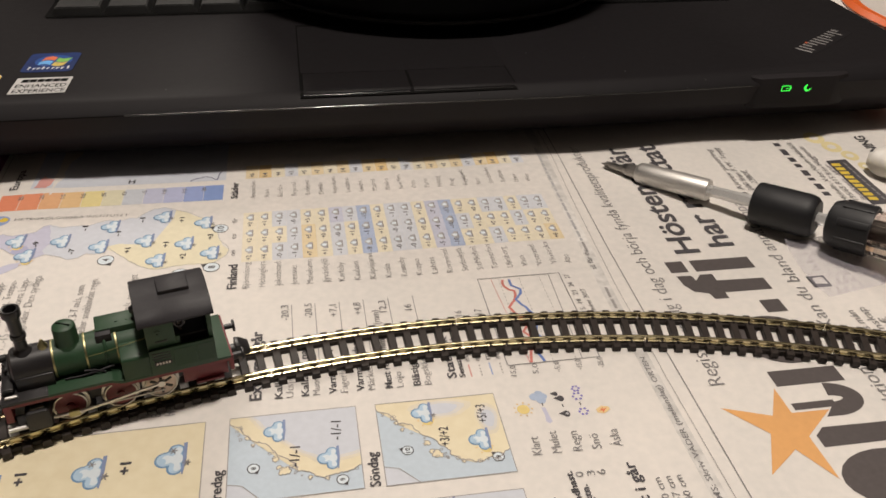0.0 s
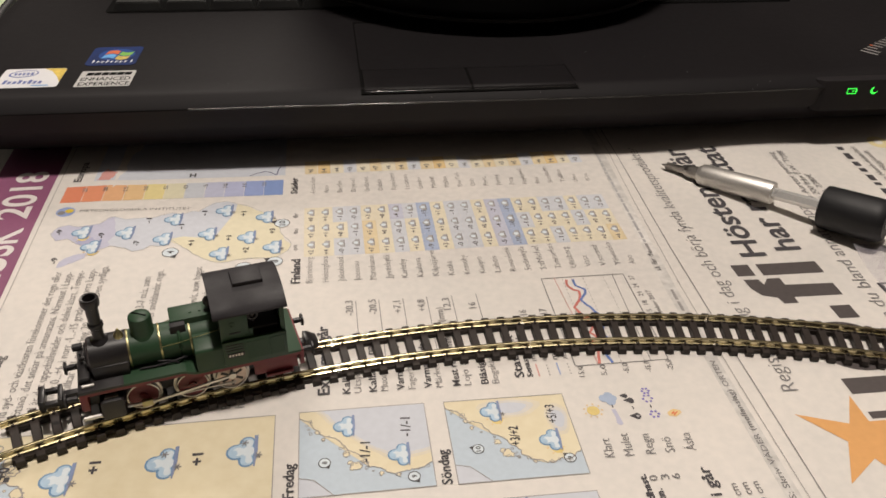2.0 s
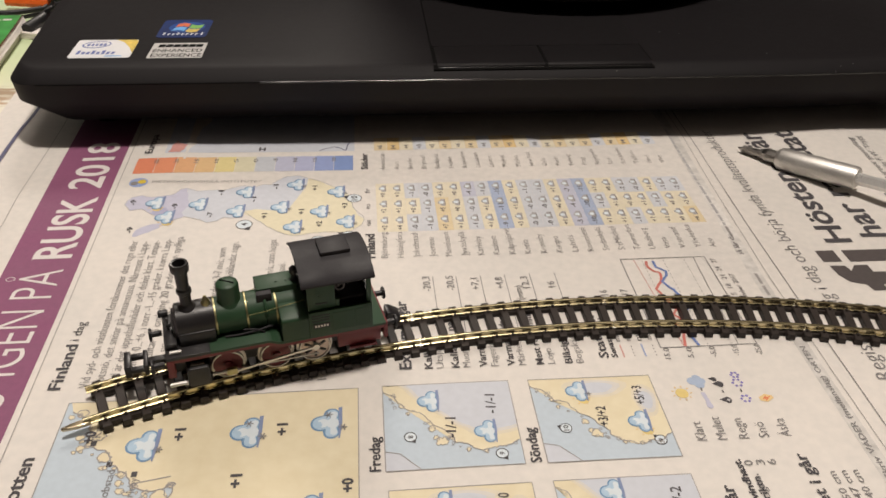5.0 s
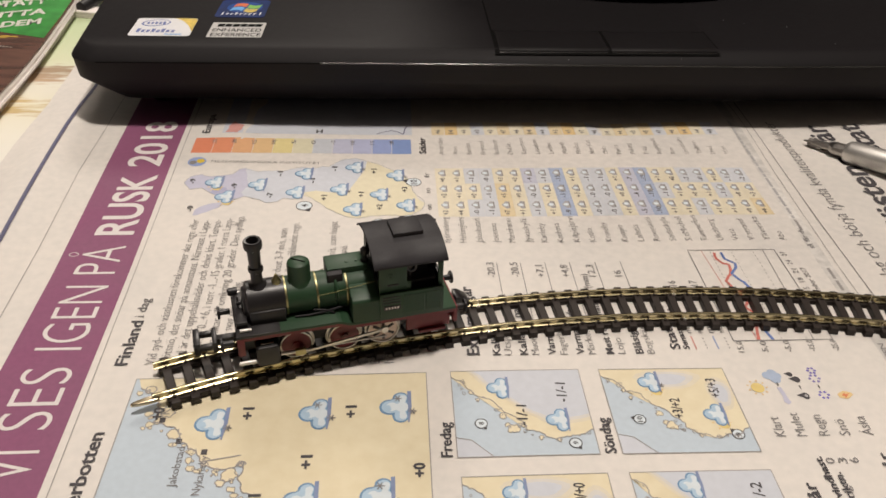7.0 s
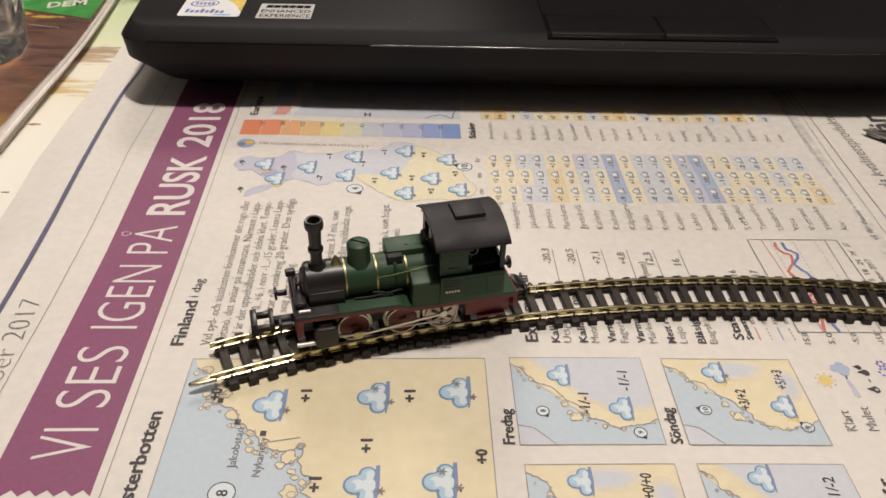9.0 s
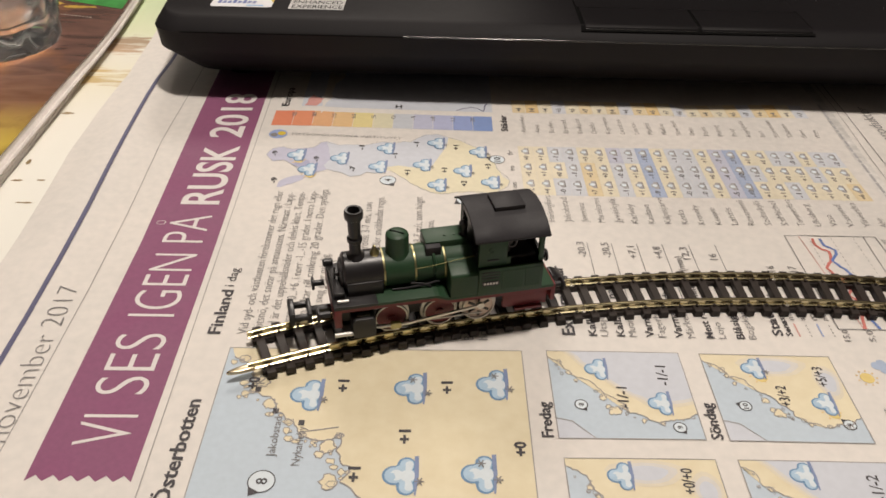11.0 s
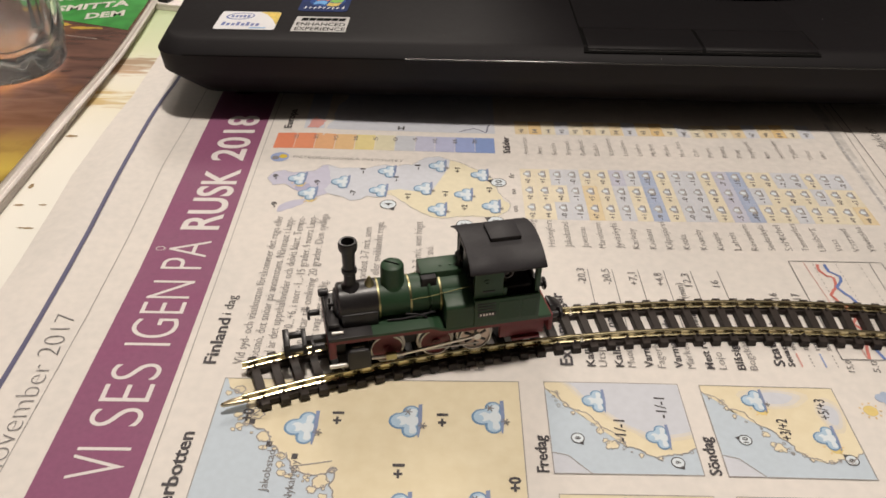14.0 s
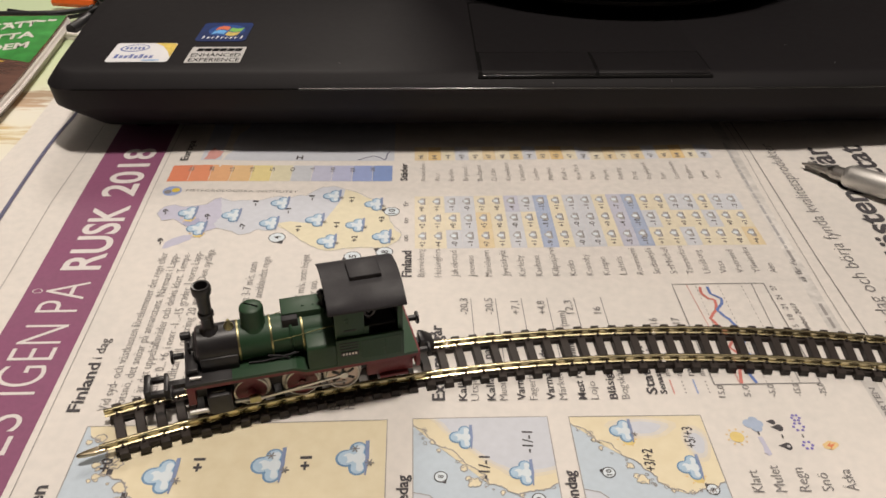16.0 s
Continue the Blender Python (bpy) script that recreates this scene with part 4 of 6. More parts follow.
def rough(points, amp, seed, depth=3):
    """A coast: a line broken up at random between its points."""
    rnd = random.Random(seed)
    for _ in range(depth):
        out = [points[0]]
        for a, b in zip(points, points[1:]):
            d = math.dist(a, b)
            out += [((a[0] + b[0]) / 2 + rnd.uniform(-amp, amp) * d, (a[1] + b[1]) / 2 + rnd.uniform(-amp, amp) * d), b]
        points = out
    return points


def words(name, text, x, y, length, cap, mat="ink_black", weight=0.0, turn=0.0, layer=4):
    """Text whose baseline starts at (x, y) and runs along +y for length; cap is the height of a capital."""
    WORDS.append((name, text, x, y, length, cap, mat, weight, turn, layer))


def cloud(name, x, y, s=1.0, flakes=0, sun=0):
    """A weather symbol lying on its side: cloud, blue base line, flakes, a bit of sun."""
    name = f"{name}/weather_symbol#{len(PRINTS)}"
    if sun:
        disc(name, "ink_sun", x + 1.6 * s, y - 3.2 * s, 1.7 * s, 2, 14)
        for a in range(0, 360, 60):
            fill(name, "ink_peach", [(x + 1.1 * s + q * s * math.cos(radians(a + d)), y - 2.8 * s + q * s * math.sin(radians(a + d))) for q, d in ((2.0, -10), (2.0, 10), (2.8, 0))], 2, 0)
    lobes = ((-0.9, 0.1, 2.0), (1.2, 2.35, 1.6), (1.2, -2.35, 1.6), (1.0, 0.0, 2.1))

    def puffs(shrink, dx=0.0, flat=2.8):
        """The cloud's outline, seen from its middle, drawn in by shrink."""
        out = []
        for k in range(48):
            a = 2 * math.pi * k / 48
            c, q = math.cos(a), math.sin(a)
            far = 0.3
            for lx, ly, r in lobes:
                mx, my, rr = lx - 0.9, ly, r - shrink
                t = mx * c + my * q
                h = rr * rr - (mx * mx + my * my - t * t)
                if rr > 0 and h > 0:
                    far = max(far, t + math.sqrt(h))
            out.append((x + (min(0.9 + far * c, flat - shrink) + dx) * s, y + far * q * s))
        return out

    fill(name, "ink_outline", puffs(0), 3, 0)
    fill(name, "ink_puff", puffs(0.36, 0.05), 4, 0)
    fill(name, "ink_cloud", puffs(0.85, 0.45, 3.1), 5, 0)
    fill(name, "ink_puff", [(x + (-1.3 + 0.7 * math.cos(k)) * s, y + (-0.3 + 0.9 * math.sin(k)) * s) for k in (0, 1, 2, 3, 4, 5, 5.8)], 6, 0)
    fill(name, "ink_blue_grey", [(x + 2.55 * s, y - 3.9 * s), (x + 2.85 * s, y - 4.0 * s), (x + 3.3 * s, y), (x + 3.25 * s, y + 4.2 * s), (x + 2.5 * s, y + 4.1 * s), (x + 2.6 * s, y)], 6, 0)
    for k in range(flakes):
        fx, fy = x + (3.4 if k == 0 else 0.6) * s, y + (-1.2 if k == 0 else 2.2) * s
        for a in (0, 60, 120):
            c, q = math.cos(radians(a)) * 0.85 * s, math.sin(radians(a)) * 0.85 * s
            stroke(name, "ink_grey", [(fx - c, fy - q), (fx + c, fy + q)], 0.24 * s, 7)


def wind(name, number, x, y, r, to):
    """A ringed wind figure with its black arrow towards an angle."""
    name = f"{name}/wind_mark#{len(PRINTS)}"
    disc(name, "ink_cloud", x, y, r, 2)
    ring(name, "ink_black", x, y, r, 0.22)
    a = radians(to)
    fill(name, "ink_black", [(x + r * q * math.cos(a + d), y + r * q * math.sin(a + d)) for q, d in ((1.55, 0.0), (1.02, 0.55), (1.02, -0.55))], 3, 0)
    words(name, number, x + 0.42 * r, y - 0.3 * r * len(number), 0.6 * r * len(number), 0.85 * r, weight=0.015)


# --- masthead strip, purple band ---
HD = "page_head"
stroke(HD, "ink_blue_line", [(-116.9, -110), (-117.3, -17), (-118.1, 34), (-118.7, 54), (-119.7, 75), (-120.8, 100), (-121.6, 120), (-122.0, 136), (-121.8, 147), (-122.2, 163), (-122.6, 200)], 1.25)
stroke(HD, "ink_line", [(-106.6, -110), (-107.2, 20), (-108.0, 52), (-109.8, 92), (-109.5, 120), (-109.8, 200)], 0.2)
stroke(HD, "ink_line", [(-77.2, -110), (-78.4, -37), (-79.6, 20), (-80.4, 70), (-81.2, 125), (-81.6, 200)], 0.2)
words(HD, "dag 29 november 2017", -105.6, -50.5, 71, 5.1, "ink_grey", -0.024, turn=3.2)
BAND = "purple_banner"
teeth = [(-99.8 + 19.6 * k / 12, -36.9 + (1.4 if k % 2 else 0)) for k in range(13)]
fill(BAND, "ink_purple", teeth + [(-80.8, 0), (-81.4, 40), (-82.2, 80), (-83.0, 125), (-84, 200), (-104.5, 200), (-103.1, 125), (-101.9, 80), (-100.6, 40), (-100.2, 0)])
for word, x, y0, y1, cap, weight in (("VI", -83.4, -28.2, -20.3, 11.6, -0.012), ("SES", -83.9, -14.7, 4.0, 11.6, -0.012), ("IGEN", -84.5, 10.0, 34.4, 11.4, -0.012),
                                     ("PÅ", -84.8, 39.4, 52.0, 11.4, -0.012), ("RUSK", -84.9, 57.4, 90.0, 10.6, 0.018), ("2018", -86.0, 95.3, 127.0, 10.4, 0.018)):
    words("banner_lettering", word, x, y0, y1 - y0, cap, "ink_paper", weight, turn=0.7, layer=1.5)

# --- Finland today, text columns ---
TX = "text_column"
words("section_title#2", "Finland", -72.9, 4.4, 15.8, 2.9, weight=0.02)
words("section_title#3", "i dag", -73.2, 21.6, 7.2, 2.4)
for k, (line, end) in enumerate((("Vid syd- och västkusten förekommer det regn eller", 64.6), ("blötsnö, det snöar på annanstans. Närmast i Lapp-", 64.0),
                                 ("land är det uppehållsväder och delvis klart. Tempe-", 64.4), ("raturen är 0...+6, i norr -1...-15 grader. I norra Lapp-", 65.0),
                                 ("kölden tilltar till omkring 20 grader. Den sydliga", 65.8), ("vinden är svag eller måttlig.", 35.4))):
    words(TX, line, -66.9 + 3.16 * k, 4.6, end - 4.6, 2.35, "ink_grey", -0.01, turn=0.9)
for x, lines in ((-41.8, (("Bottenviken: Vind omkring nordost 3-7 m/s, som", 59.4), ("högst 11 m/s. Lokalt svag snö eller snöblandat regn.", 62.4))),
                 (-27.9, (("Kvarken: Vind omkring nordost 3-7 m/s, som högst", 62.8), ("11 m/s. Lokalt svag snöblandat regn eller snö.", 51.0))),
                 (-15.9, (("Bottenhavet: Vind omkring ost 5-10 m/s,", 51.4), ("högst 14 m/s. Lokalt regn eller snöfall. Då-", 59.4)))):
    for k, (line, end) in enumerate(lines):
        words(TX, line, x + 3.2 * k, 3.4, end - 3.4, 2.35, "ink_grey", -0.01, turn=0.5)

# --- temperature scale and map of Finland ---
MP = "country_map"
SCALE = ((0.66, 0.22, 0.12), (0.68, 0.26, 0.14), (0.68, 0.38, 0.2), (0.68, 0.46, 0.24), (0.68, 0.58, 0.28), (0.62, 0.58, 0.42),
         (0.5, 0.52, 0.56), (0.45, 0.46, 0.58), (0.4, 0.42, 0.58), (0.27, 0.33, 0.56), (0.2, 0.28, 0.52))
for k, c in enumerate(SCALE):
    M[f"ink_scale_{k}"] = material(f"ink_scale_{k}", c, 0.75, spread=0.05, scale=500)
cols = [f"ink_scale_{k}" for k in range(11)]
for k, c in enumerate(cols):
    x0 = -77.9 + 6.51 * k
    area(MP, c, x0, x0 + 6.35, 104.0, 114.3)
    if 0 < k:
        words(MP, ("25", "20", "15", "10", "5", "0", "-5", "10", "15", "20")[k - 1], x0 + 0.6, 110.2, 2.6, 1.5, "ink_grey")
disc(MP, "ink_mid_blue", -74.7, 98.2, 2.9, 0, 24)
disc(MP, "ink_gold", -73.6, 98.6, 1.3, 1, 16)
disc(MP, "ink_grey", -75.9, 97.6, 1.2, 1, 16)
WORDS.append((MP, "METEOROLOGISKA INSTITUTET", -70.3, 97.6, 34.6, 1.45, "ink_grey", -0.01, -92.0, 4))
upper = [(-76.2, 85.2), (-74.8, 88.9), (-71.9, 90.1), (-68.8, 88.7), (-65.7, 89.3), (-62.3, 90.2), (-60.6, 93.2), (-58.7, 93.9), (-55.2, 91.9), (-51.0, 92.2), (-46.9, 92.0),
         (-44.6, 93.3), (-40.8, 94.7), (-38.0, 93.3), (-34.9, 95.3), (-32.8, 94.8), (-30.8, 97.6), (-28.0, 100.3), (-24.6, 100.9), (-21.0, 98.8)]
eastern = [(-16.8, 96.6), (-12.9, 93.2), (-9.8, 91.8), (-7.9, 87.6), (-6.9, 82.8), (-5.6, 78.0), (-3.2, 73.0), (-4.0, 69.9), (-7.4, 66.3)]
lower = [(-10.4, 65.8), (-15.2, 66.3), (-19.1, 65.8), (-23.0, 64.7), (-27.0, 66.1), (-29.6, 68.0), (-32.1, 70.2), (-34.0, 72.9), (-36.9, 75.8), (-40.2, 79.0)]
western = [(-41.0, 76.2), (-42.4, 75.2), (-44.9, 75.9), (-47.1, 73.9), (-49.8, 73.2), (-52.2, 75.1), (-57.0, 77.0), (-60.4, 75.0), (-62.8, 76.8), (-65.8, 78.0), (-67.4, 79.1), (-70.6, 82.1), (-73.9, 81.3)]
border = [(-40.2, 79.0), (-36.0, 80.2), (-31.0, 79.2), (-26.0, 80.4), (-24.0, 86.0), (-21.4, 93.6), (-21.0, 98.8)]
fill(MP, "ink_lilac", rough(upper[:8] + [(-57.6, 88), (-56.6, 83), (-58.2, 79.5)] + western[6:] + upper[:1], 0.07, 3, 2)[:-1])
fill(MP, "ink_pale_blue", rough(upper[7:], 0.07, 5, 2) + border[::-1][1:] + rough(western[:7], 0.07, 6, 2) + [(-58.2, 79.5), (-56.6, 83), (-57.6, 88)])
fill(MP, "ink_yellow", border + rough(eastern + lower, 0.09, 7, 2)[:-1])
fill(MP, "ink_mauve", [(-67.2, 79.2), (-66.8, 82.0), (-63.2, 82.4), (-60.8, 77.4), (-62.8, 76.9), (-65.8, 78.1)], 1)
stroke(MP, "ink_pale_grey", rough(upper + eastern + lower + western + upper[:1], 0.09, 8, 2), 0.16, 1)
fill(MP, "ink_lilac", rough([(-70.2, 66.9), (-69.9, 70.2), (-66.6, 73.0), (-62.0, 74.4), (-63.5, 71.0), (-68.9, 67.1)], 0.1, 8, 2))
for x, y, f, sn in ((-67.3, 85, 0, 1), (-63, 76.7, 0, 1), (-54.1, 83.5, 0, 0), (-42.3, 79, 0, 0), (-40.5, 90.3, 0, 0), (-29.1, 80.7, 1, 0), (-25, 94.5, 1, 0),
                    (-17, 77.8, 1, 0), (-12, 89.6, 1, 0), (-9, 71.6, 1, 0), (-24.6, 69.3, 1, 0)):
    cloud(MP, x, y, 0.92, f, sn)
for tx, x, y in (("-9", -73, 84.4), ("-9", -70.8, 69), ("-9", -60, 81.4), ("-7", -48.7, 76), ("-1", -47, 88.8), ("-1", -36.6, 84.4), ("-1", -30.2, 92), ("+1", -21.4, 76.4),
                 ("+2", -15.8, 69.2), ("+1", -32.4, 74.5), ("+1", -17.8, 90.8), ("+3", -8.3, 79.5)):
    words(MP, tx, x, y, 3.0, 1.7, weight=0.02)
for n, x, y, to in (("4", -38.7, 71.5, -60), ("5", -16.6, 61.7, 215), ("8", -7.8, 63.9, 150), ("10", -6.2, 85.5, 160)):
    wind(MP, n, x, y, 2.35, to)
# part of the Europe map, half hidden under the laptop
words(MP, "Europa", -74.2, 117.6, 14, 2.6, weight=0.02)
area(MP, "ink_pale_blue", -70, -6, 117.6, 150)
fill(MP, "ink_rose", rough([(-69, 118), (-65, 117.8), (-63, 123), (-67, 126), (-69, 118)], 0.1, 12)[:-1], 1)
words(MP, "H", -38.6, 118.4, 2.2, 2.6, weight=0.03, turn=-90)
stroke(MP, "ink_blue_line", rough([(-18, 118), (-13, 121), (-9, 118), (-7.5, 124)], 0.1, 13), 0.4)

# --- table of towns ---
TB = "town_table"
FIN = "Björneborg Helsingfors Jakobstad Joensuu Mariehamn Jyväskylä Karleby Kauhava Kilpisjärvi Kotka Kronoby Kuopio Lahtis Rovaniemi Sodankylä S:tMichel Tammerfors Uleåborg Vasa V:strand Ylivieska Åbo".split()
EUR = "Amsterdam Aten Berlin Bryssel Budapest Dublin Köpenhamn Lissabon London Madrid Moskva New_York Oslo Paris Peking Prag Reykjavik Rom Stockholm Tallinn Umeå Wien".split()
TEMP = (("+2 +4 -0 -1 +7 +1 -1 +1 -9 +3 -0 -0 +1 -5 -10 +1 +1 -1 +1 +1 +0 +6").split(), ("+2 +1 +0 -1 +5 +0 -0 +1 -11 +1 -0 -0 +0 -4 -10 -1 +1 +0 +1 -1 +0 +3").split(),
        ("+0 +1 -1 -0 +3 +0 -4 -1 -15 +1 -1 -1 +1 -7 -15 +1 +0 -2 -0 +1 -1 -2").split())


def tone(v):
    n = int(v)
    if n >= 5:
        return "cell_peach"
    if n > 0 or v == "+0":
        return "cell_yellow"
    return "cell_blue" if n > -3 else "cell_lilac" if n > -9 else "cell_mid_blue"


words(TB, "Finland", -0.3, 52.0, 12.4, 2.7, weight=0.022)
words(TB, "Städer", -1.6, 104.0, 11.4, 2.3, weight=0.022)
for r, d in enumerate(("on", "to", "fr")):
    words(TB, d, -1.2, 69.2 + 9.6 * r, 3.0, 1.7, "ink_grey")
COLW = 4.57
for c in range(22):
    x0 = 0.7 + COLW * c
    sk = -0.6
    words(TB, FIN[c], x0 + 2.6, 51.9, min(13.2, 1.3 * len(FIN[c]) + 0.6), 2.05, "ink_grey", -0.014)
    words(TB, EUR[c].replace("_", " "), x0 + 3.6, 103.6, min(11.6, 1.22 * len(EUR[c]) + 0.4), 1.8, "ink_line", -0.012)
    for r in range(3):
        y0 = 65.6 + 9.6 * r
        v = TEMP[r][c]
        area(TB, tone(v), x0, x0 + COLW - 0.05, y0, y0 + 9.55, 0, 0)
        words(TB, v, x0 + 2.9, y0 + 0.8, 1.25 * len(v), 1.6, "ink_grey", 0.01)
        # a tiny cloud
        cx, cy = x0 + 2.0, y0 + 6.4
        disc(TB, "ink_pale_grey", cx, cy, 1.1, 1, 10)
        disc(TB, "ink_pale_grey", cx + 0.5, cy + 1.3, 0.8, 1, 8)
        disc(TB, "ink_pale_grey", cx + 0.5, cy - 1.3, 0.8, 1, 8)
        disc(TB, "ink_cloud", cx + 0.1, cy, 0.8, 2, 10)
        area(TB, "ink_line", cx + 1.0, cx + 1.3, cy - 1.9, cy + 1.9, 2, 0)
    area(TB, ("cell_peach", "ink_peach", "cell_yellow", "cell_peach", "cell_blue", "cell_yellow")[(c * 7 + c // 3) % 6], x0 + 0.1, x0 + COLW - 0.1, 117.6, 126.9, 0, 0)
    words(TB, ("+6", "14", "+4", "+3", "+5", "+7")[c % 6], x0 + 3.0, 118.4, 2.7, 1.75, "ink_grey", 0.02)

# --- extremes of yesterday ---
EX = "extremes_table"
words(EX, "Extremt i går", 7.2, 5.4, 26.2, 2.9, weight=0.025)
for k, (x, bold, thin, val) in enumerate(((12.2, "Kallast kl 9", "Utsjoki", "-20,3"), (18.6, "Kallast i natt", "Muonio", "-20,5"), (25.3, "Varmast kl 14", "Fagerholm", "+7,1"),
                                          (32.0, "Varmast i dag", "Märket", "+4,8"), (39.0, "Mest regn (mm)", "Lojo", "12,3"), (46.0, "Blåsigast (m/s)", "Bogskär", "16"))):
    words(EX, bold, x, 5.2, 1.42 * len(bold), 1.9, weight=0.015)
    words(EX, thin, x + 2.7, 5.2, 1.42 * len(thin), 1.9, "ink_grey", -0.01)
    words(EX, val, x + 2.0, 35.6, 1.35 * len(val), 2.1, "ink_grey")
    stroke(EX, "ink_grey", [(x + 2.9, 42.2), (x + 3.0, 16)], 0.2)
words(EX, "(mm)", 38.6, 30.6, 6.2, 2.0, "ink_grey")

# --- the statistics chart ---
CH = "statistics_chart"
words(CH, "Statistik", 55.3, 6.6, 16.6, 2.35, weight=0.02)
words(CH, "Senaste 28 dygn", 57.5, 6.6, 19.0, 1.5, weight=0.022)
for k, c in enumerate(("ink_rose", "ink_line", "ink_mid_blue", "ink_line")):
    x = 59.1 + 2.7 * k
    if k % 2:
        dotted(CH, c, (x, 6.6), (x, 11.2), 0.3)
    else:
        stroke(CH, c, [(x, 6.6), (x, 11.2)], 0.36)
    words(CH, ("max", "medel", "min", "medel")[k], x + 0.6, 12.4, 4.6, 1.6, "ink_grey")
for k in range(2):
    words(CH, ("2016", "2017")[k], 61.4 + 5.6 * k, 27.6, 5.8, 2.1, "ink_grey")
frame_line(CH, "ink_grey", 69.0, 93.6, 9.4, 47.2, 0.26)
for k in range(1, 4):
    dotted(CH, "ink_line", (69.0 + 6.1 * k, 9.6), (69.0 + 6.1 * k, 47.0), 0.16, 1.6)
stroke(CH, "ink_grey", [(88.9, 9.5), (90.3, 47)], 0.2)
stroke(CH, "ink_rose", [(69.6 + 5.4, 9.5), (72.8, 47)], 0.2)
stroke(CH, "ink_chart_red", rough([(76.2, 46.0), (75.9, 42.9), (77.0, 40.9), (78.4, 40.2), (77.7, 36.8), (76.4, 34.9), (75.1, 33.0), (76.0, 30.4), (78.6, 27), (76.4, 22), (78.4, 18), (76.4, 14), (75.4, 9.7)], 0.1, 91, 1), 0.75)
stroke(CH, "ink_chart_blue", rough([(78.1, 46.0), (78.1, 42.9), (80.3, 40.8), (79.8, 38.8), (77.8, 36.2), (78.9, 33.6), (80.2, 30.8), (82.6, 26), (79.6, 21), (81.4, 17), (77.9, 14), (78.9, 9.7)], 0.1, 92, 1), 0.75)
for k in range(5):
    words(CH, ("15,0", "5,0", "-5,0", "-15,0", "-25,0")[k], 70.3 + 5.8 * k, 5.2, 3.9, 1.5, "ink_grey", turn=-8)
for k in range(5):
    words(CH, ("27", "24", "21", "18", "15")[k], 96.2, 44.0 - 4.0 * k, 2.0, 1.5, "ink_grey")
words(CH, "november 2017", 98.8, 24.0, 14.5, 1.5, "ink_grey")

# --- the county map and the four small maps ---
CM = "county_map"
area(CM, "ink_sea", -69.6, -5.4, -75, 0.0)
coast = rough([(-68.0, -2.8), (-63, -6.0), (-62.9, -13.2), (-58.4, -14.6), (-56.3, -18.9), (-52.5, -21.6), (-48.7, -25.8), (-42.6, -24.4), (-43.4, -28.6), (-40.4, -32.4), (-42, -36), (-36, -44), (-40, -58), (-38, -75)], 0.16, 21)
fill(CM, "ink_land", coast + [(-5.4, -75), (-5.4, 0.0), (-69.0, 0.0)], 1)
stroke(CM, "ink_line", coast, 0.3, 3)
for k, (x, y, r) in enumerate(((-60.6, -10.4, 1.6), (-58.0, -16.6, 1.5), (-45.0, -27.6, 1.7), (-46.6, -29.6, 1.0), (-44.2, -36.0, 1.8), (-65.6, -3.6, 1.2))):
    isle = rough([(x + r * math.cos(radians(a)), y + r * math.sin(radians(a))) for a in range(0, 361, 60)], 0.25, 30 + k, 2)
    fill(CM, "ink_land", isle[:-1], 2, 0)
    stroke(CM, "ink_line", isle, 0.25, 3)
rnd = random.Random(77)
for k in range(44):
    i = rnd.randrange(2, len(coast) - 20)
    r, q = rnd.uniform(0.25, 0.9), rnd.uniform(-0.3, 3.0)
    cx, cy = coast[i][0] - q * 0.8, coast[i][1] - q * 0.5
    if cx > -68.4 and cy < -1.2:
        isle = [(cx + r * rnd.uniform(0.5, 1.3) * math.cos(radians(a)), cy + r * rnd.uniform(0.5, 1.3) * math.sin(radians(a))) for a in range(0, 360, 45)]
        fill(CM, "ink_land", isle, 2, 0)
        stroke(CM, "ink_line", isle + isle[:1], 0.18, 3)
frame_line(CM, "ink_line", -69.6, -5.4, -75, 0.0)
stroke(CM, "ink_line", [(-50.5, -24.0), (-43.5, -22.6)], 0.3, 3)
for x, y, f in ((-51.2, -14, 1), (-29.8, -11.8, 2), (-12.6, -10.5, 2), (-31.0, -34.4, 1), (-16.2, -33.8, 2), (-52, -62, 1)):
    cloud(CM, x, y, 1.12, f)
for tx, x, y in (("+1", -42.6, -13), ("+1", -20.8, -13.2), ("+1", -29.2, -26.6), ("+1", -38.4, -36), ("+0", -6.6, -29.4), ("+0", -61.4, -12.6)):
    words(CM, tx, x, y, 3.6, 2.3, weight=0.04)
for x, y in ((-61.2, -12.6), (-56.6, -18.6), (-51.0, -21.6)):
    area(CM, "ink_black", x - 0.6, x + 0.6, y - 0.7, y + 0.7, 3, 0)
words(CM, "Jakobstad", -55.0, -30.4, 10.2, 1.7, "ink_grey")
words(CM, "Nykarleby", -50.0, -32.4, 9.8, 1.7, "ink_grey")
words(CM, "Ka", -60.2, -11.0, 3.0, 2.0, "ink_grey")
wind(CM, "8", -56.4, -36.2, 2.5, 240)
words("section_title#1", "Österbotten", -72.2, -42.2, 26.4, 3.0, weight=0.02)


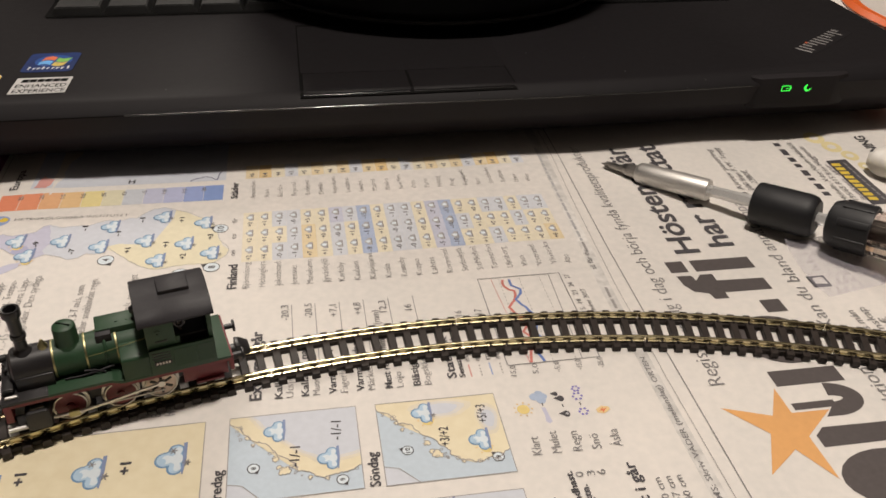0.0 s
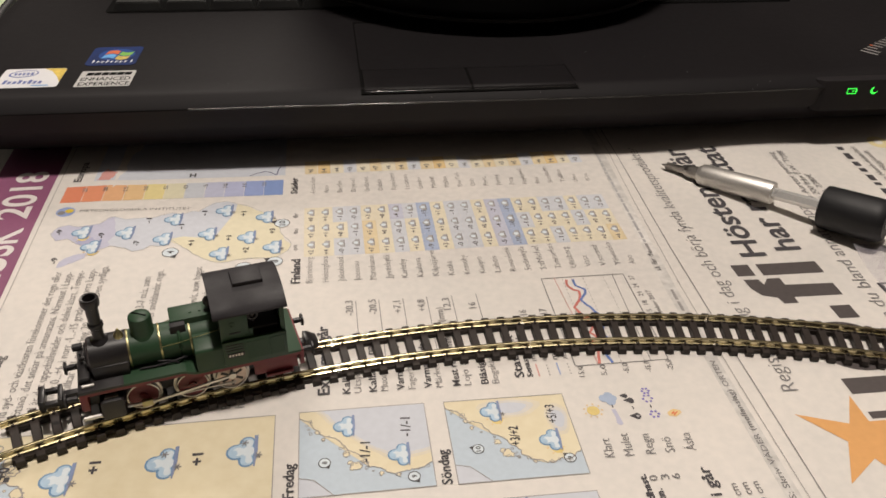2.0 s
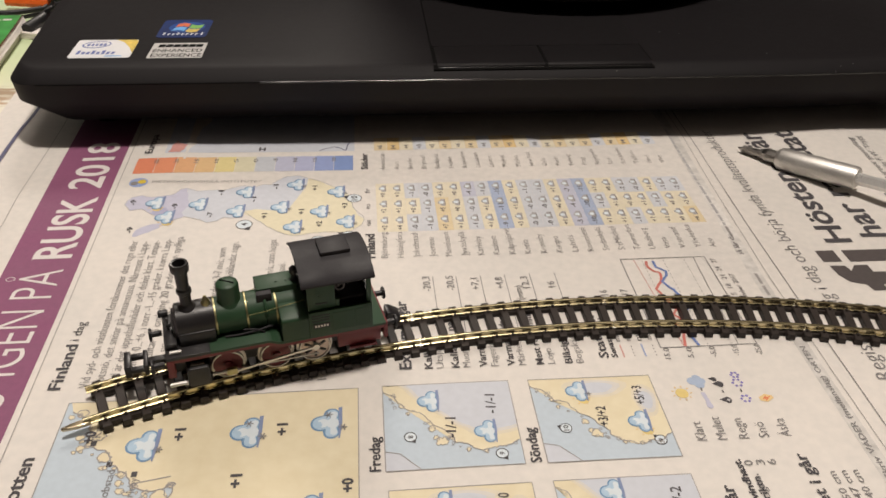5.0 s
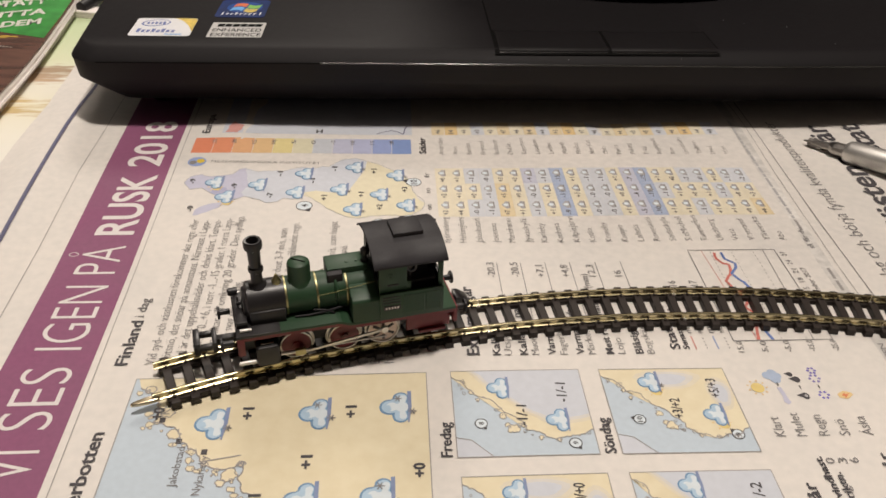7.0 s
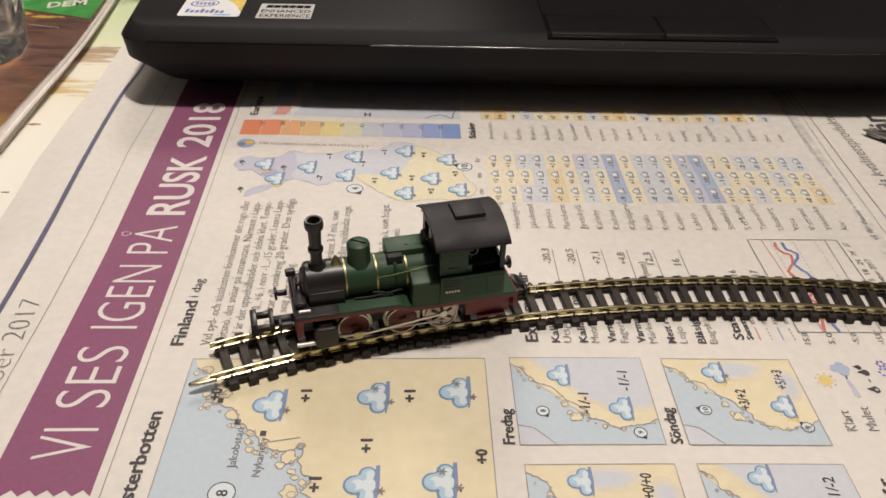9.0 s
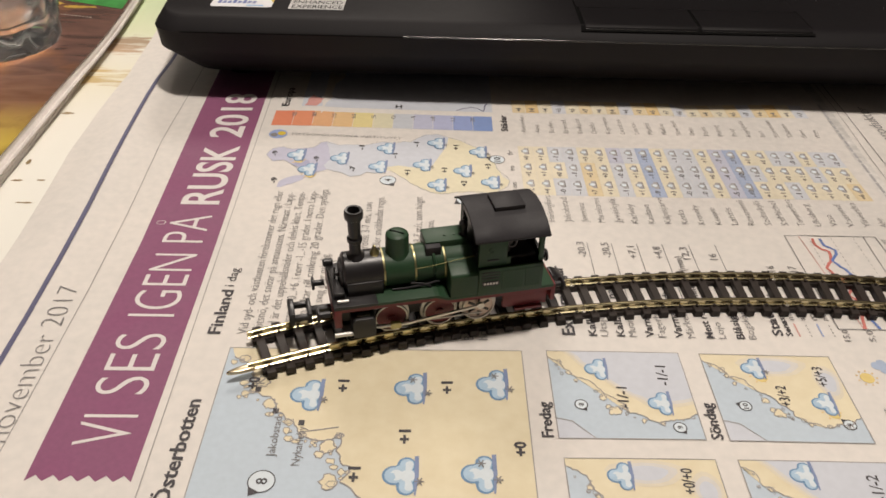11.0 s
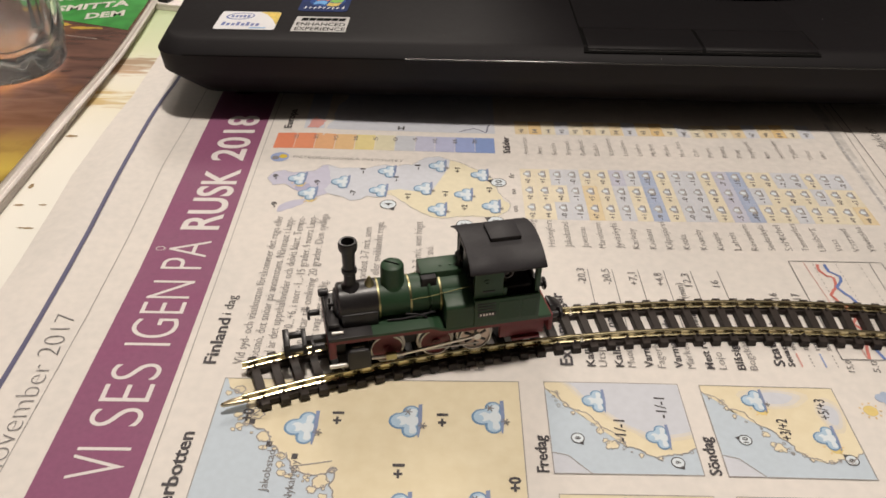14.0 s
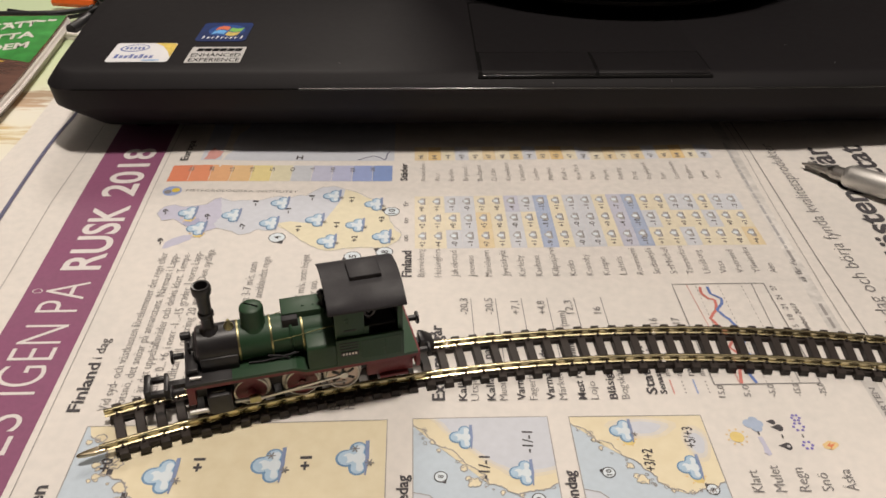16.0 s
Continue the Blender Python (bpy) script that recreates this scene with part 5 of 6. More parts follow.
def small_map(x, y, seed, temps, clouds, winds, warm=False, tall=24.9):
    nm = f"day_map#{seed}"
    w = 29.2 if x < 10 else 29.0
    area(nm, "ink_sea", x, x + w, y - tall, y)
    c = rough([(x - 0.0, y - 1.6), (x + 2.6, y - 3.4), (x + 4.6, y - 7.2), (x + 9.8, y - 11.3), (x + 14.2, y - 15.4), (x + 15.4, y - 18.2), (x + 19.7, y - 20.2), (x + 24, y - 20.0), (x + w, y - 18.0)], 0.2, seed, 4)
    c[0], c[-1] = (x, y - 1.6), (x + w, y - 18.0)
    fill(nm, "ink_land", c + [(x + w, y), (x, y)], 1)
    if not warm:
        for k, (tint, d) in enumerate((("ink_haze", 0.0), ("ink_mist", 0.9), ("ink_pale_blue", 1.8))):
            edge = rough([(x + 3.4 + d, y - 0.1), (x + 8.6 + d, y - 6.2), (x + 14 + d, y - 11.6), (x + 20 + d * 0.5, y - 16.6 + d), (x + w, y - 15.4 + d)], 0.06, seed + 7, 2)
            fill(nm, tint, edge + [(x + w, y - 0.1)], 2 + 0.25 * k)
    else:
        for k, (tint, grow) in enumerate((("ink_haze", 1.0), ("ink_mist", 0.78), ("ink_pale_blue", 0.55))):
            for cx, cy, rx, ry in ((15.2, -3.4, 7.6, 3.2), (26.0, -8.0, 2.9, 5.2)):
                fill(nm, tint, [(x + min(w, cx + rx * grow * math.cos(radians(a)) * (1 + 0.12 * math.sin(radians(3 * a)))), min(y - 0.1, y + cy + ry * grow * math.sin(radians(a)))) for a in range(0, 360, 24)], 2 + 0.25 * k, 0)
    stroke(nm, "ink_line", c, 0.22, 3)
    for k, (dx, dy, r) in enumerate(((4.2, -6.8, 0.6), (5.4, -9.0, 0.5), (10.4, -13.8, 0.8), (12.4, -17.4, 1.2), (11.2, -16.4, 0.6), (17.8, -20.2, 0.5), (21.6, -20.8, 0.5))):
        isle = rough([(x + dx + r * math.cos(radians(a)), y + dy + r * math.sin(radians(a))) for a in range(0, 361, 60)], 0.42, seed + k, 3)
        fill(nm, "ink_land", isle[:-1], 2, 0)
        stroke(nm, "ink_line", isle, 0.16, 3)
    rnd = random.Random(seed * 3)
    for k in range(26):
        i = rnd.randrange(2, len(c) - 1)
        r = rnd.uniform(0.15, 0.55)
        q = rnd.uniform(-0.2, 1.6)
        cx, cy = c[i][0] - q * 0.7, c[i][1] - q * 0.7
        if x + 1 < cx < x + w - 1 and y - tall + 1 < cy < y - 1:
            isle = [(cx + r * rnd.uniform(0.5, 1.3) * math.cos(radians(a)), cy + r * rnd.uniform(0.5, 1.3) * math.sin(radians(a))) for a in range(0, 360, 60)]
            stroke(nm, "ink_line", isle + isle[:1], 0.14, 3)
    fill(nm, "ink_pale_blue", [(x, y - 19.6), (x + 3.2, y - 20.4), (x + 7.4, y - tall), (x, y - tall)], 1)
    stroke(nm, "ink_line", [(x, y - 19.6), (x + 3.2, y - 20.4), (x + 7.4, y - tall)], 0.2, 3)
    frame_line(nm, "ink_line", x, x + w, y - tall, y)
    for dx, dy, f, sn in clouds:
        cloud(nm, x + dx, y + dy, 0.82, f, sn)
    for tx, dx, dy in temps:
        words(nm, tx, x + dx, y + dy, 1.18 * len(tx), 2.3, weight=0.015, turn=-4)
    for n, dx, dy, to in winds:
        wind(nm, n, x + dx, y + dy, 1.3, to)


small_map(0.1, 0.1, 41, (("-1/-1", 15.4, -16.8), ("-1/-1", 25.0, -10.2)), ((10.0, -5.6, 0, 0), (21.8, -15.4, 0, 0)), (("8", 5.6, -15.9, -60), ("9", 24.7, -21.8, -60)))
small_map(34.0, 0.0, 52, (("+3/+2", 15.6, -15.4), ("+5/+3", 25.6, -9.4)), ((10.4, -4.4, 1, 1), (22.4, -14.5, 0, 1)), (("10", 5.8, -15.5, 160), ("9", 25.8, -20.1, 130)), True)
small_map(0.5, -29.7, 63, (("+0/+0", 23.6, -8.2),), ((10.0, -4.2, 0, 0),), (("9", 5.6, -15.5, 100),), True)
small_map(34.1, -29.7, 74, (("-1/-2", 25.2, -9.0),), ((11.2, -3.6, 0, 0),), (("8", 5.6, -15.5, 100),))
words("day_title#1", "Fredag", -0.9, -24.6, 9.4, 2.4, weight=0.02)
words("day_title#2", "Söndag", 32.8, -24.7, 9.8, 2.4, weight=0.02)
words("day_title#3", "Lördag", -0.6, -54.4, 9.4, 2.4, weight=0.02)

# --- key to the symbols ---
KY = "symbol_key"
disc(KY, "ink_sun", 69.1, -6.4, 1.55, 1, 18)
for a in range(0, 360, 40):
    c, q = math.cos(radians(a)), math.sin(radians(a))
    stroke(KY, "ink_peach", [(69.1 + 1.9 * c, -6.4 + 1.9 * q), (69.1 + 2.4 * c, -6.4 + 2.4 * q)], 0.4)
for dx, dy, r in ((-0.9, 0.3, 1.25), (0.4, 1.2, 1.1), (0.5, -1.0, 1.2), (1.2, 0.2, 1.1)):
    disc(KY, "ink_wash", 73.7 + dx, -2.9 + dy, r, 1, 14)
stroke(KY, "ink_black", [(74.1, -4.9), (74.1, -5.9)], 0.3)
fill(KY, "ink_lilac", [(73.5, -6.4), (74.5, -6.4), (75.0, -11.2), (74.2, -11.7), (73.5, -10.9), (73.8, -9.0)], 1, 0)
for x, y, r in ((78.2, -2.3, 0.75), (79.1, -4.0, 1.0), (79.1, -9.2, 1.05)):
    disc(KY, "ink_black", x, y, r, 1, 14, 0.8)
    fill(KY, "ink_black", [(x - r * 1.9, y + 0.3), (x - 0.2, y - r * 0.9), (x - 0.2, y + r * 0.9)], 1, 0)
disc(KY, "ink_pale_grey", 79.2, -9.2, 0.4, 2, 10)
stroke(KY, "ink_black", [(78.9, -5.9), (78.9, -6.9)], 0.3)
for x, y, r in ((83.7, -1.2, 0.85), (83.4, -3.8, 1.1), (83.4, -9.0, 1.0)):
    for a in range(0, 360, 60):
        disc(KY, "ink_violet", x + r * math.cos(radians(a)), y + r * math.sin(radians(a)), 0.36, 1, 8)
stroke(KY, "ink_black", [(83.3, -5.9), (83.3, -6.9)], 0.3)
fill(KY, "ink_red", [(87.2, -9.4), (88.4, -8.3), (88.2, -9.0), (89.4, -8.6), (87.8, -10.2), (88.0, -9.5)], 2, 0)
fill(KY, "ink_peach", [(86.5, -8.8), (88.2, -7.8), (89.9, -8.4), (90.0, -9.2), (88.2, -10.4), (86.6, -9.9)], 1, 0)
for tx, x, n in (("Klart", 69.9, 5.6), ("Mulet", 74.5, 6.7), ("Regn", 79.4, 6.0), ("Snö", 84.0, 4.6), ("Åska", 89.0, 5.4)):
    words(KY, tx, x, -21.0, n, 2.35, "ink_grey", -0.005, turn=-3)
words(KY, "Prognos i går", 70.6, -58, 25.0, 2.6, weight=0.02)
words(KY, "vindhast.", 74.9, -37.0, 10.6, 1.6, weight=0.03)
words(KY, "riktn.", 77.2, -37.0, 6.4, 1.6, weight=0.02)
words(KY, "lugnt", 77.4, -37.5, 6.2, 1.7, "ink_grey")
for tx, x in (("0", 77.3), ("3", 79.9), ("6", 82.4)):
    words(KY, tx, x, -28.4, 1.5, 1.9, "ink_grey")
words(KY, "Snödjupet i går", 89.5, -54, 28.2, 2.6, weight=0.02)
for k, tx in enumerate(("50 cm", "47 cm", "40 cm")):
    words(KY, tx, 93.8 + 2.5 * k, -38.2, 7.2, 1.7, "ink_grey")

# --- text message strip along the fold ---
ST = "message_strip"
fill(ST, "ink_strip", [(103.4, -110), (106.9, -110), (106.4, 0), (107.0, 40), (109.4, 90), (111.2, 122), (112.4, 200), (108.2, 200), (107.6, 122), (105.8, 90), (103.6, 40), (103.0, 0)])
stroke(ST, "ink_line", [(108.4, -110), (107.9, 0), (108.6, 40), (111.0, 90), (113.2, 125), (114, 200)], 0.18)
words(ST, "som SMS: Skriv VÄDER (mellanslag) ORTEN", 105.2, -46, 53.5, 1.5, "ink_grey", 0.005)
words(ST, "så får du", 105.7, 47.6, 10.4, 1.7, "ink_grey", 0.004, turn=-1.9)
rnd = random.Random(5)
y = 28.4
while y < 124:
    n = rnd.uniform(1.4, 6.0)
    if not 40.6 < y + n / 2 < 58.8:
        x = 105.0 + max(0, (y - 30)) * 0.033
        stroke(ST, "ink_pale_grey" if y > 60 else "ink_line", [(x, y), (x + 0.033 * n, y + n)], 0.85)
    y += n + 0.8

# --- advertisement page ---
AD = "advertisement"
stroke(AD, "ink_grey", [(111.3, -110), (111.5, -37), (111.8, 10), (113.0, 60), (115.6, 121), (117.0, 200)], 0.28)
words(AD, "Registrera dig i dag och börja fynda kvalitetsprodukter", 121.7, -5.2, 133, 4.3, "ink_grey", -0.01, turn=-1.2)
fill(AD, "ink_orange_star", [(116.8, -12.8), (128.3, -17.1), (133.4, -8.2), (133.4, -16.9), (143.3, -17.0), (133.5, -24.6), (133.6, -37.6), (128.2, -27.9), (119.1, -34.1), (124.9, -22.5)], 1)


def bowl(cx, cy, rx, ry, a0, a1, thick):
    n = 14
    out = [(cx + rx * math.cos(radians(a0 + (a1 - a0) * k / n)), cy + ry * math.sin(radians(a0 + (a1 - a0) * k / n))) for k in range(n + 1)]
    return out + [(cx + (rx - thick) * math.cos(radians(a1 + (a0 - a1) * k / n)), cy + (ry - thick * 0.9) * math.sin(radians(a1 + (a0 - a1) * k / n))) for k in range(n + 1)]


# large dark letter shapes beside the star
area(AD, "ink_letter", 134.5, 153.4, -7.8, -2.2)
fill(AD, "ink_letter", bowl(145.0, -13.6, 9.2, 5.8, 80, -90, 5.2))
fill(AD, "ink_letter", [(134.8, -16.2), (134.8, -13.9), (146, -13.9), (146, -19.3), (141.4, -19.3), (144.4, -16.2)])
fill(AD, "ink_letter", [(135.4, -24.6), (138.2, -22.3), (156, -22.6), (156, -28.4), (135.4, -28.3)])
fill(AD, "ink_letter", bowl(147, -38.5, 12.8, 8.2, 60, 300, 5.0))
fill(AD, "ink_letter", bowl(144.5, 10.0, 11.0, 10.0, 150, 345, 5.2))
fill(AD, "ink_letter", bowl(144.5, 10.0, 11.0, 10.0, 20, 150, 5.2))
area(AD, "ink_letter", 147.6, 153.8, 21.2, 27.0)
area(AD, "ink_letter", 135.6, 154.9, 42.8, 48.7)
area(AD, "ink_letter", 127.6, 133.2, 42.9, 48.7)
fill(AD, "ink_letter", [(128.4, 41.2), (128.8, 36.6), (130.6, 33.2), (134.6, 31.8), (135.3, 29.0), (139.6, 29.0), (139.6, 31.8), (154.6, 31.8), (154.6, 37.5), (139.8, 37.8), (139.8, 41.2), (135.8, 41.2), (135.4, 38.0), (133.6, 38.4), (133.0, 41.0)])
words(AD, "Höstens här", 141.3, 52.6, 72.6, 8.3, weight=0.02, turn=-0.3)
words(AD, "har rabattat", 153.8, 55, 70, 8.4, weight=0.02, turn=-0.3)
words(AD, "Kan du bland annat ropa in", 163.2, 12.6, 74, 4.4, "ink_grey", -0.005, turn=-4.5)
words(AD, "auktionen", 162.4, -22, 24, 4.4, "ink_grey", -0.005)
for k, (tx, n) in enumerate((("200 Airtex pansring", 39), ("10 x 200 från F.W. Trygg", 40), ("utgpris. 2380€", 22))):
    words(AD, tx, 173.4 + 3.4 * k, 79, n, 2.3, "ink_grey", turn=-2)
for k, (tx, n) in enumerate((("Michelin, X-Ice North dubbdäck", 46), ("195/65 R15 från Hägglunds", 42), ("Butikspris. 440€", 26))):
    words(AD, tx, 207.2 + 3.4 * k, 76, n, 2.3, "ink_grey", turn=-4)
y = 80.0
for n in (4, 6, 3, 6, 4, 5, 7, 4):
    stroke(AD, "ink_black", [(201.5 + (y - 80) * 0.06, y), (201.5 + (y + n - 80) * 0.06, y + n * 0.7)], 2.5)
    y += n + 0.6
fill(AD, "ink_black", [(213.6, 72.4), (222.8, 72.4), (224.4, 106), (215.8, 105.6)])
for k in range(9):
    yy = 75.4 + 3.2 * k
    stroke(AD, "ink_gold", [(216.2 + (yy - 72) * 0.06, yy), (216.5 + (yy - 72) * 0.06, yy + 2.2)], 3.4)
    stroke(AD, "ink_grey", [(220.3 + (yy - 72) * 0.06, yy), (220.4 + (yy - 72) * 0.06, yy + 2.4)], 0.8)
for k, (x, y, r) in enumerate(((221.6, 124, 3.9), (224.6, 116, 3.7), (227.8, 108.4, 3.2), (229.0, 100, 2.6))):
    fill(AD, "ink_pale_gold", [(x + r * math.cos(radians(a)), y + r * 1.2 * math.sin(radians(a))) for a in range(0, 360, 20)])
    disc(AD, "newsprint", x, y, r * 0.45, 1, 14)
words(AD, "TUNING", 241.4, 103, 19, 4.2, weight=0.025)
area(AD, "ink_black", 167.6, 173.4, 30.6, 36.2, 1)
fill(AD, "newsprint", [(169.0, 32.4), (172.6, 32.0), (172.6, 35.4), (169.2, 35.2)], 2)
words(AD, "Höglunds mån", 172.6, -2, 21, 2.6, "ink_grey")
words(AD, "Medlemskap", 176.6, -2, 22, 2.6, "ink_grey")
words(AD, "149€", 180.4, 6, 9, 2.8, "ink_grey")


def flush_prints():
    """Turns the queued words into outline meshes and links one object for each printed block."""
    obs = []
    for name, text, _, _, _, cap, _, weight, turn, layer in WORDS:
        cu = bpy.data.curves.new("words", "FONT")
        cu.body, cu.size, cu.resolution_u, cu.offset = text, 1.0, 7 if cap > 4 else 2, weight
        cu.dimensions, cu.fill_mode = "2D", "FRONT"
        obs.append(new("words", cu))
    deps = bpy.context.evaluated_depsgraph_get()
    deps.update()
    for ob, (name, text, x, y, length, cap, mat, weight, turn, layer) in zip(obs, WORDS):
        me = ob.evaluated_get(deps).to_mesh()
        co = np.empty(len(me.vertices) * 3)
        me.vertices.foreach_get("co", co)
        co = co.reshape(-1, 3)
        if len(co):
            x0, x1 = co[:, 0].min(), co[:, 0].max()
            sy = cap / 0.72
            sx = length / max(x1 - x0, 1e-6) if length else sy
            u, v = (co[:, 0] - x0) * sx, co[:, 1] * sy
            c, s = math.cos(radians(90 + turn)), math.sin(radians(90 + turn))
            wx, wy = x + u * c - v * s, y + u * s + v * c
            p = sheet_of(name)
            n, k = len(p["v"]), ink(p, mat)
            lift = LIFT + 0.035 * layer
            p["v"] += [(float(a), float(b), relief(float(a), float(b)) + lift) for a, b in zip(wx, wy)]
            for f in me.polygons:
                p["f"].append([n + i for i in f.vertices])
                p["m"].append(k)
        ob.evaluated_get(deps).to_mesh_clear()
    for ob in obs:
        cu = ob.data
        bpy.data.objects.remove(ob)
        bpy.data.curves.remove(cu)
    made = {}
    for key, p in sorted(PRINTS.items(), key=lambda kv: "/" in kv[0]):
        owner, _, child = key.rpartition("/")
        name = child.split("#")[0]
        me = bpy.data.meshes.new(name)
        me.from_pydata([(a / 1000, b / 1000, c / 1000) for a, b, c in p["v"]], [], p["f"])
        for m in p["mats"]:
            me.materials.append(M[m])
        me.polygons.foreach_set("material_index", p["m"])
        me.update()
        made[key] = new(name, me)
        made[key].parent = made[owner] if owner else newspaper


flush_prints()


# ---- sticker wording with the built-in font ----
def letters(text, x, y, length, cap, z, mat, parent, name="lettering", turn=0.0, weight=0.0, slant=0.0):
    """Flat lettering whose baseline starts at (x, y, z)."""
    cu = bpy.data.curves.new("words", "FONT")
    cu.body, cu.size, cu.resolution_u, cu.offset, cu.shear = text, 1.0, 2, weight, slant
    cu.dimensions, cu.fill_mode = "2D", "FRONT"
    ob = new("words", cu)
    deps = bpy.context.evaluated_depsgraph_get()
    deps.update()
    me = bpy.data.meshes.new_from_object(ob.evaluated_get(deps))
    xs = [v.co.x for v in me.vertices]
    sx, sy = length / (max(xs) - min(xs)), cap / 0.72
    c, s = math.cos(radians(turn)), math.sin(radians(turn))
    for v in me.vertices:
        u, w = (v.co.x - min(xs)) * sx, v.co.y * sy
        v.co = ((x + u * c - w * s) / 1000, (y + u * s + w * c) / 1000, z / 1000)
    bpy.data.objects.remove(ob)
    bpy.data.curves.remove(cu)
    me.materials.clear()
    me.materials.append(M[mat])
    out = new(name, me)
    out.parent = parent
    return out


for text, x, y, n, cap in SLOGAN:
    letters(text, x, y, n, cap, STZ + 0.17, "gap_black", st2, weight=0.01)

# ---- screwdriver lying across the advertisement ----
SD0, SD1 = Vector((128.7, 110.9, 1.2)), Vector((172.5, 60.5, 7.9))
driver = thing("screwdriver", "precision screwdriver with silver collar and black ribbed handle", "screwdriver")
AX, _ = along(SD0, SD1)


def turned(name, profile, mat, seg=32, parent=None, label="", smooth=True):
    bm = bmesh.new()
    lathe(bm, profile, AX, seg)
    return part(name, bm, mat, parent or driver, label, smooth)


bm = bmesh.new()
lathe(bm, [(0, 0), (0.3, 0.1), (0.75, 3.0), (1.35, 7.5), (1.35, 9.0), (2.05, 10.0), (2.3, 11.0), (2.3, 16), (0, 16)], AX, 12)
tip = part("bit", bm, "bit_steel", driver, "dark cross-head bit")
for k in range(4):
    b2 = boxed(-0.22, 0.22, 0.0, 1.3, 1.6, 7.5, 0.05)
    bmesh.ops.transform(b2, matrix=AX @ Matrix.Rotation(radians(90 * k + 45), 4, "Z"), verts=b2.verts)
    part("bit_wing", b2, "bit_steel", tip)
turned("collar", [(1.7, 14.4), (2.9, 14.4), (3.7, 15.4), (3.85, 16.4), (3.85, 40.2), (3.6, 41), (0, 41)], "satin_silver", 40, label="satin silver bit holder")
turned("shaft", [(0, 40), (1.95, 40), (1.95, 82), (0, 82)], "shaft_steel", 6, label="bright hexagonal shaft", smooth=False)
bm = bmesh.new()
lathe(bm, [(0, 57.0), (6.2, 57.0), (6.75, 57.3), (6.95, 57.9), (6.98, 66), (6.95, 73.6), (6.5, 75.4), (5.4, 76.6), (0, 76.6)], AX, 40)
part("spinning_cap", bm, "rubber", driver, "black rubber spinning cap", True)
grip = turned("grip", [(0, 80.2), (5.0, 80.2), (6.6, 80.9), (7.4, 82.6), (7.7, 86), (7.7, 93.2), (0, 93.2)], "rubber", 40, label="black ribbed grip")
for k in range(8):
    b2 = boxed(-1.1, 1.1, 7.2, 8.0, 83.8, 92.8, 0.35)
    bmesh.ops.transform(b2, matrix=AX @ Matrix.Rotation(radians(45 * k + 12), 4, "Z"), verts=b2.verts)
    part("rib", b2, "rubber", grip, smooth=True)
turned("clear_handle", [(0, 93.0), (6.6, 93.0), (7.4, 94.2), (7.6, 150), (6, 153), (0, 153)], "amber_plastic", 8, label="clear amber plastic handle", smooth=False)
turned("handle_core", [(0, 93.4), (2.4, 93.4), (2.4, 140), (0, 140)], "loco_red_dark", 16)

# folded piece of clear film under the handle
film_bm = bmesh.new()
rows = []
for j in range(9):
    v = j / 8
    row = []
    for i in range(15):
        u = i / 14
        x, y = 168 + 36 * u + 2 * v - 6 * (1 - u) * math.sin(3.1 * v) * 0.5, 24 + 30 * v - 8 * u * v + 6 * u
        row.append(film_bm.verts.new((x, y, 0.9 + 1.6 * abs(math.sin(2.3 * u + 2.8 * v)) * (0.3 + v))))
    rows.append(row)
for a, b in zip(rows, rows[1:]):
    for i in range(14):
        film_bm.faces.new((a[i], a[i + 1], b[i + 1], b[i]))
bmesh.ops.solidify(film_bm, geom=film_bm.faces[:], thickness=0.12)
film_ob = part("plastic_film", film_bm, "clear_plastic", None, smooth=True)
tagged(film_ob, "crumpled piece of clear plastic film on the newspaper", "plastic film")
film_ob.visible_shadow = False

# white plastic lump by the handle
bm = bmesh.new()
bmesh.ops.create_icosphere(bm, subdivisions=3, radius=1.0)
for v in bm.verts:
    k = 1 + 0.12 * noise.noise(v.co * 1.7)
    v.co = Vector((v.co.x * 13 * k, v.co.y * 8.5 * k, max(-0.62, v.co.z * k) * 7))
bmesh.ops.transform(bm, matrix=Matrix.Translation((237, 90, 4.6)) @ Matrix.Rotation(radians(-25), 4, "Z"), verts=bm.verts)
tagged(part("eraser", bm, "white_plastic", None, smooth=True), "worn white rubber eraser lying on the newspaper", "eraser")

# ---- orange-rimmed plate beyond the laptop's right side ----
PLATE_X, PLATE_Y, PLATE_Z = 356.0, 198.0, 1.6
plate = thing("plate", "white plate with a bright orange rim beside the laptop", "plate", PLATE_X, PLATE_Y, PLATE_Z)
bm = bmesh.new()
lathe(bm, [(0, 0.2), (44, 0.2), (46, 4), (70, 20), (71, 21.5), (69, 22), (45, 6.5), (42, 5), (0, 5)], None, 80)
part("dish", bm, "white_plastic", plate, smooth=True)
bm = bmesh.new()
lathe(bm, [(66.0, 21.4), (54.0, 9.4), (55.4, 8.6), (72.0, 19.6), (73.0, 21.4), (71.0, 23.6), (66.4, 22.9)], None, 80, close=True)
part("rim", bm, "orange_rim", plate, "bright orange rim", True)
bm = bmesh.new()
tube(bm, [(-50, -46, 14), (-40, -30, 15), (-34, -10, 14), (-36, 10, 13), (-30, 30, 14), (-10, 46, 18)], 2.2, 12)
cable = part("cable", bm, "rubber", None, smooth=True, m=pose(PLATE_X / 1000, PLATE_Y / 1000, PLATE_Z / 1000 + 0.01))
tagged(cable, "thin black cable lying across the plate", "cable")

# ---- illustrated page and magazines on the left ----
M["cover_green"] = material("cover_green", (0.03, 0.22, 0.035), 0.4, spread=0.25, scale=160, second=(0.05, 0.31, 0.06))
M["cover_white"] = material("cover_white", (0.66, 0.64, 0.58), 0.35, spread=0.08, scale=300)


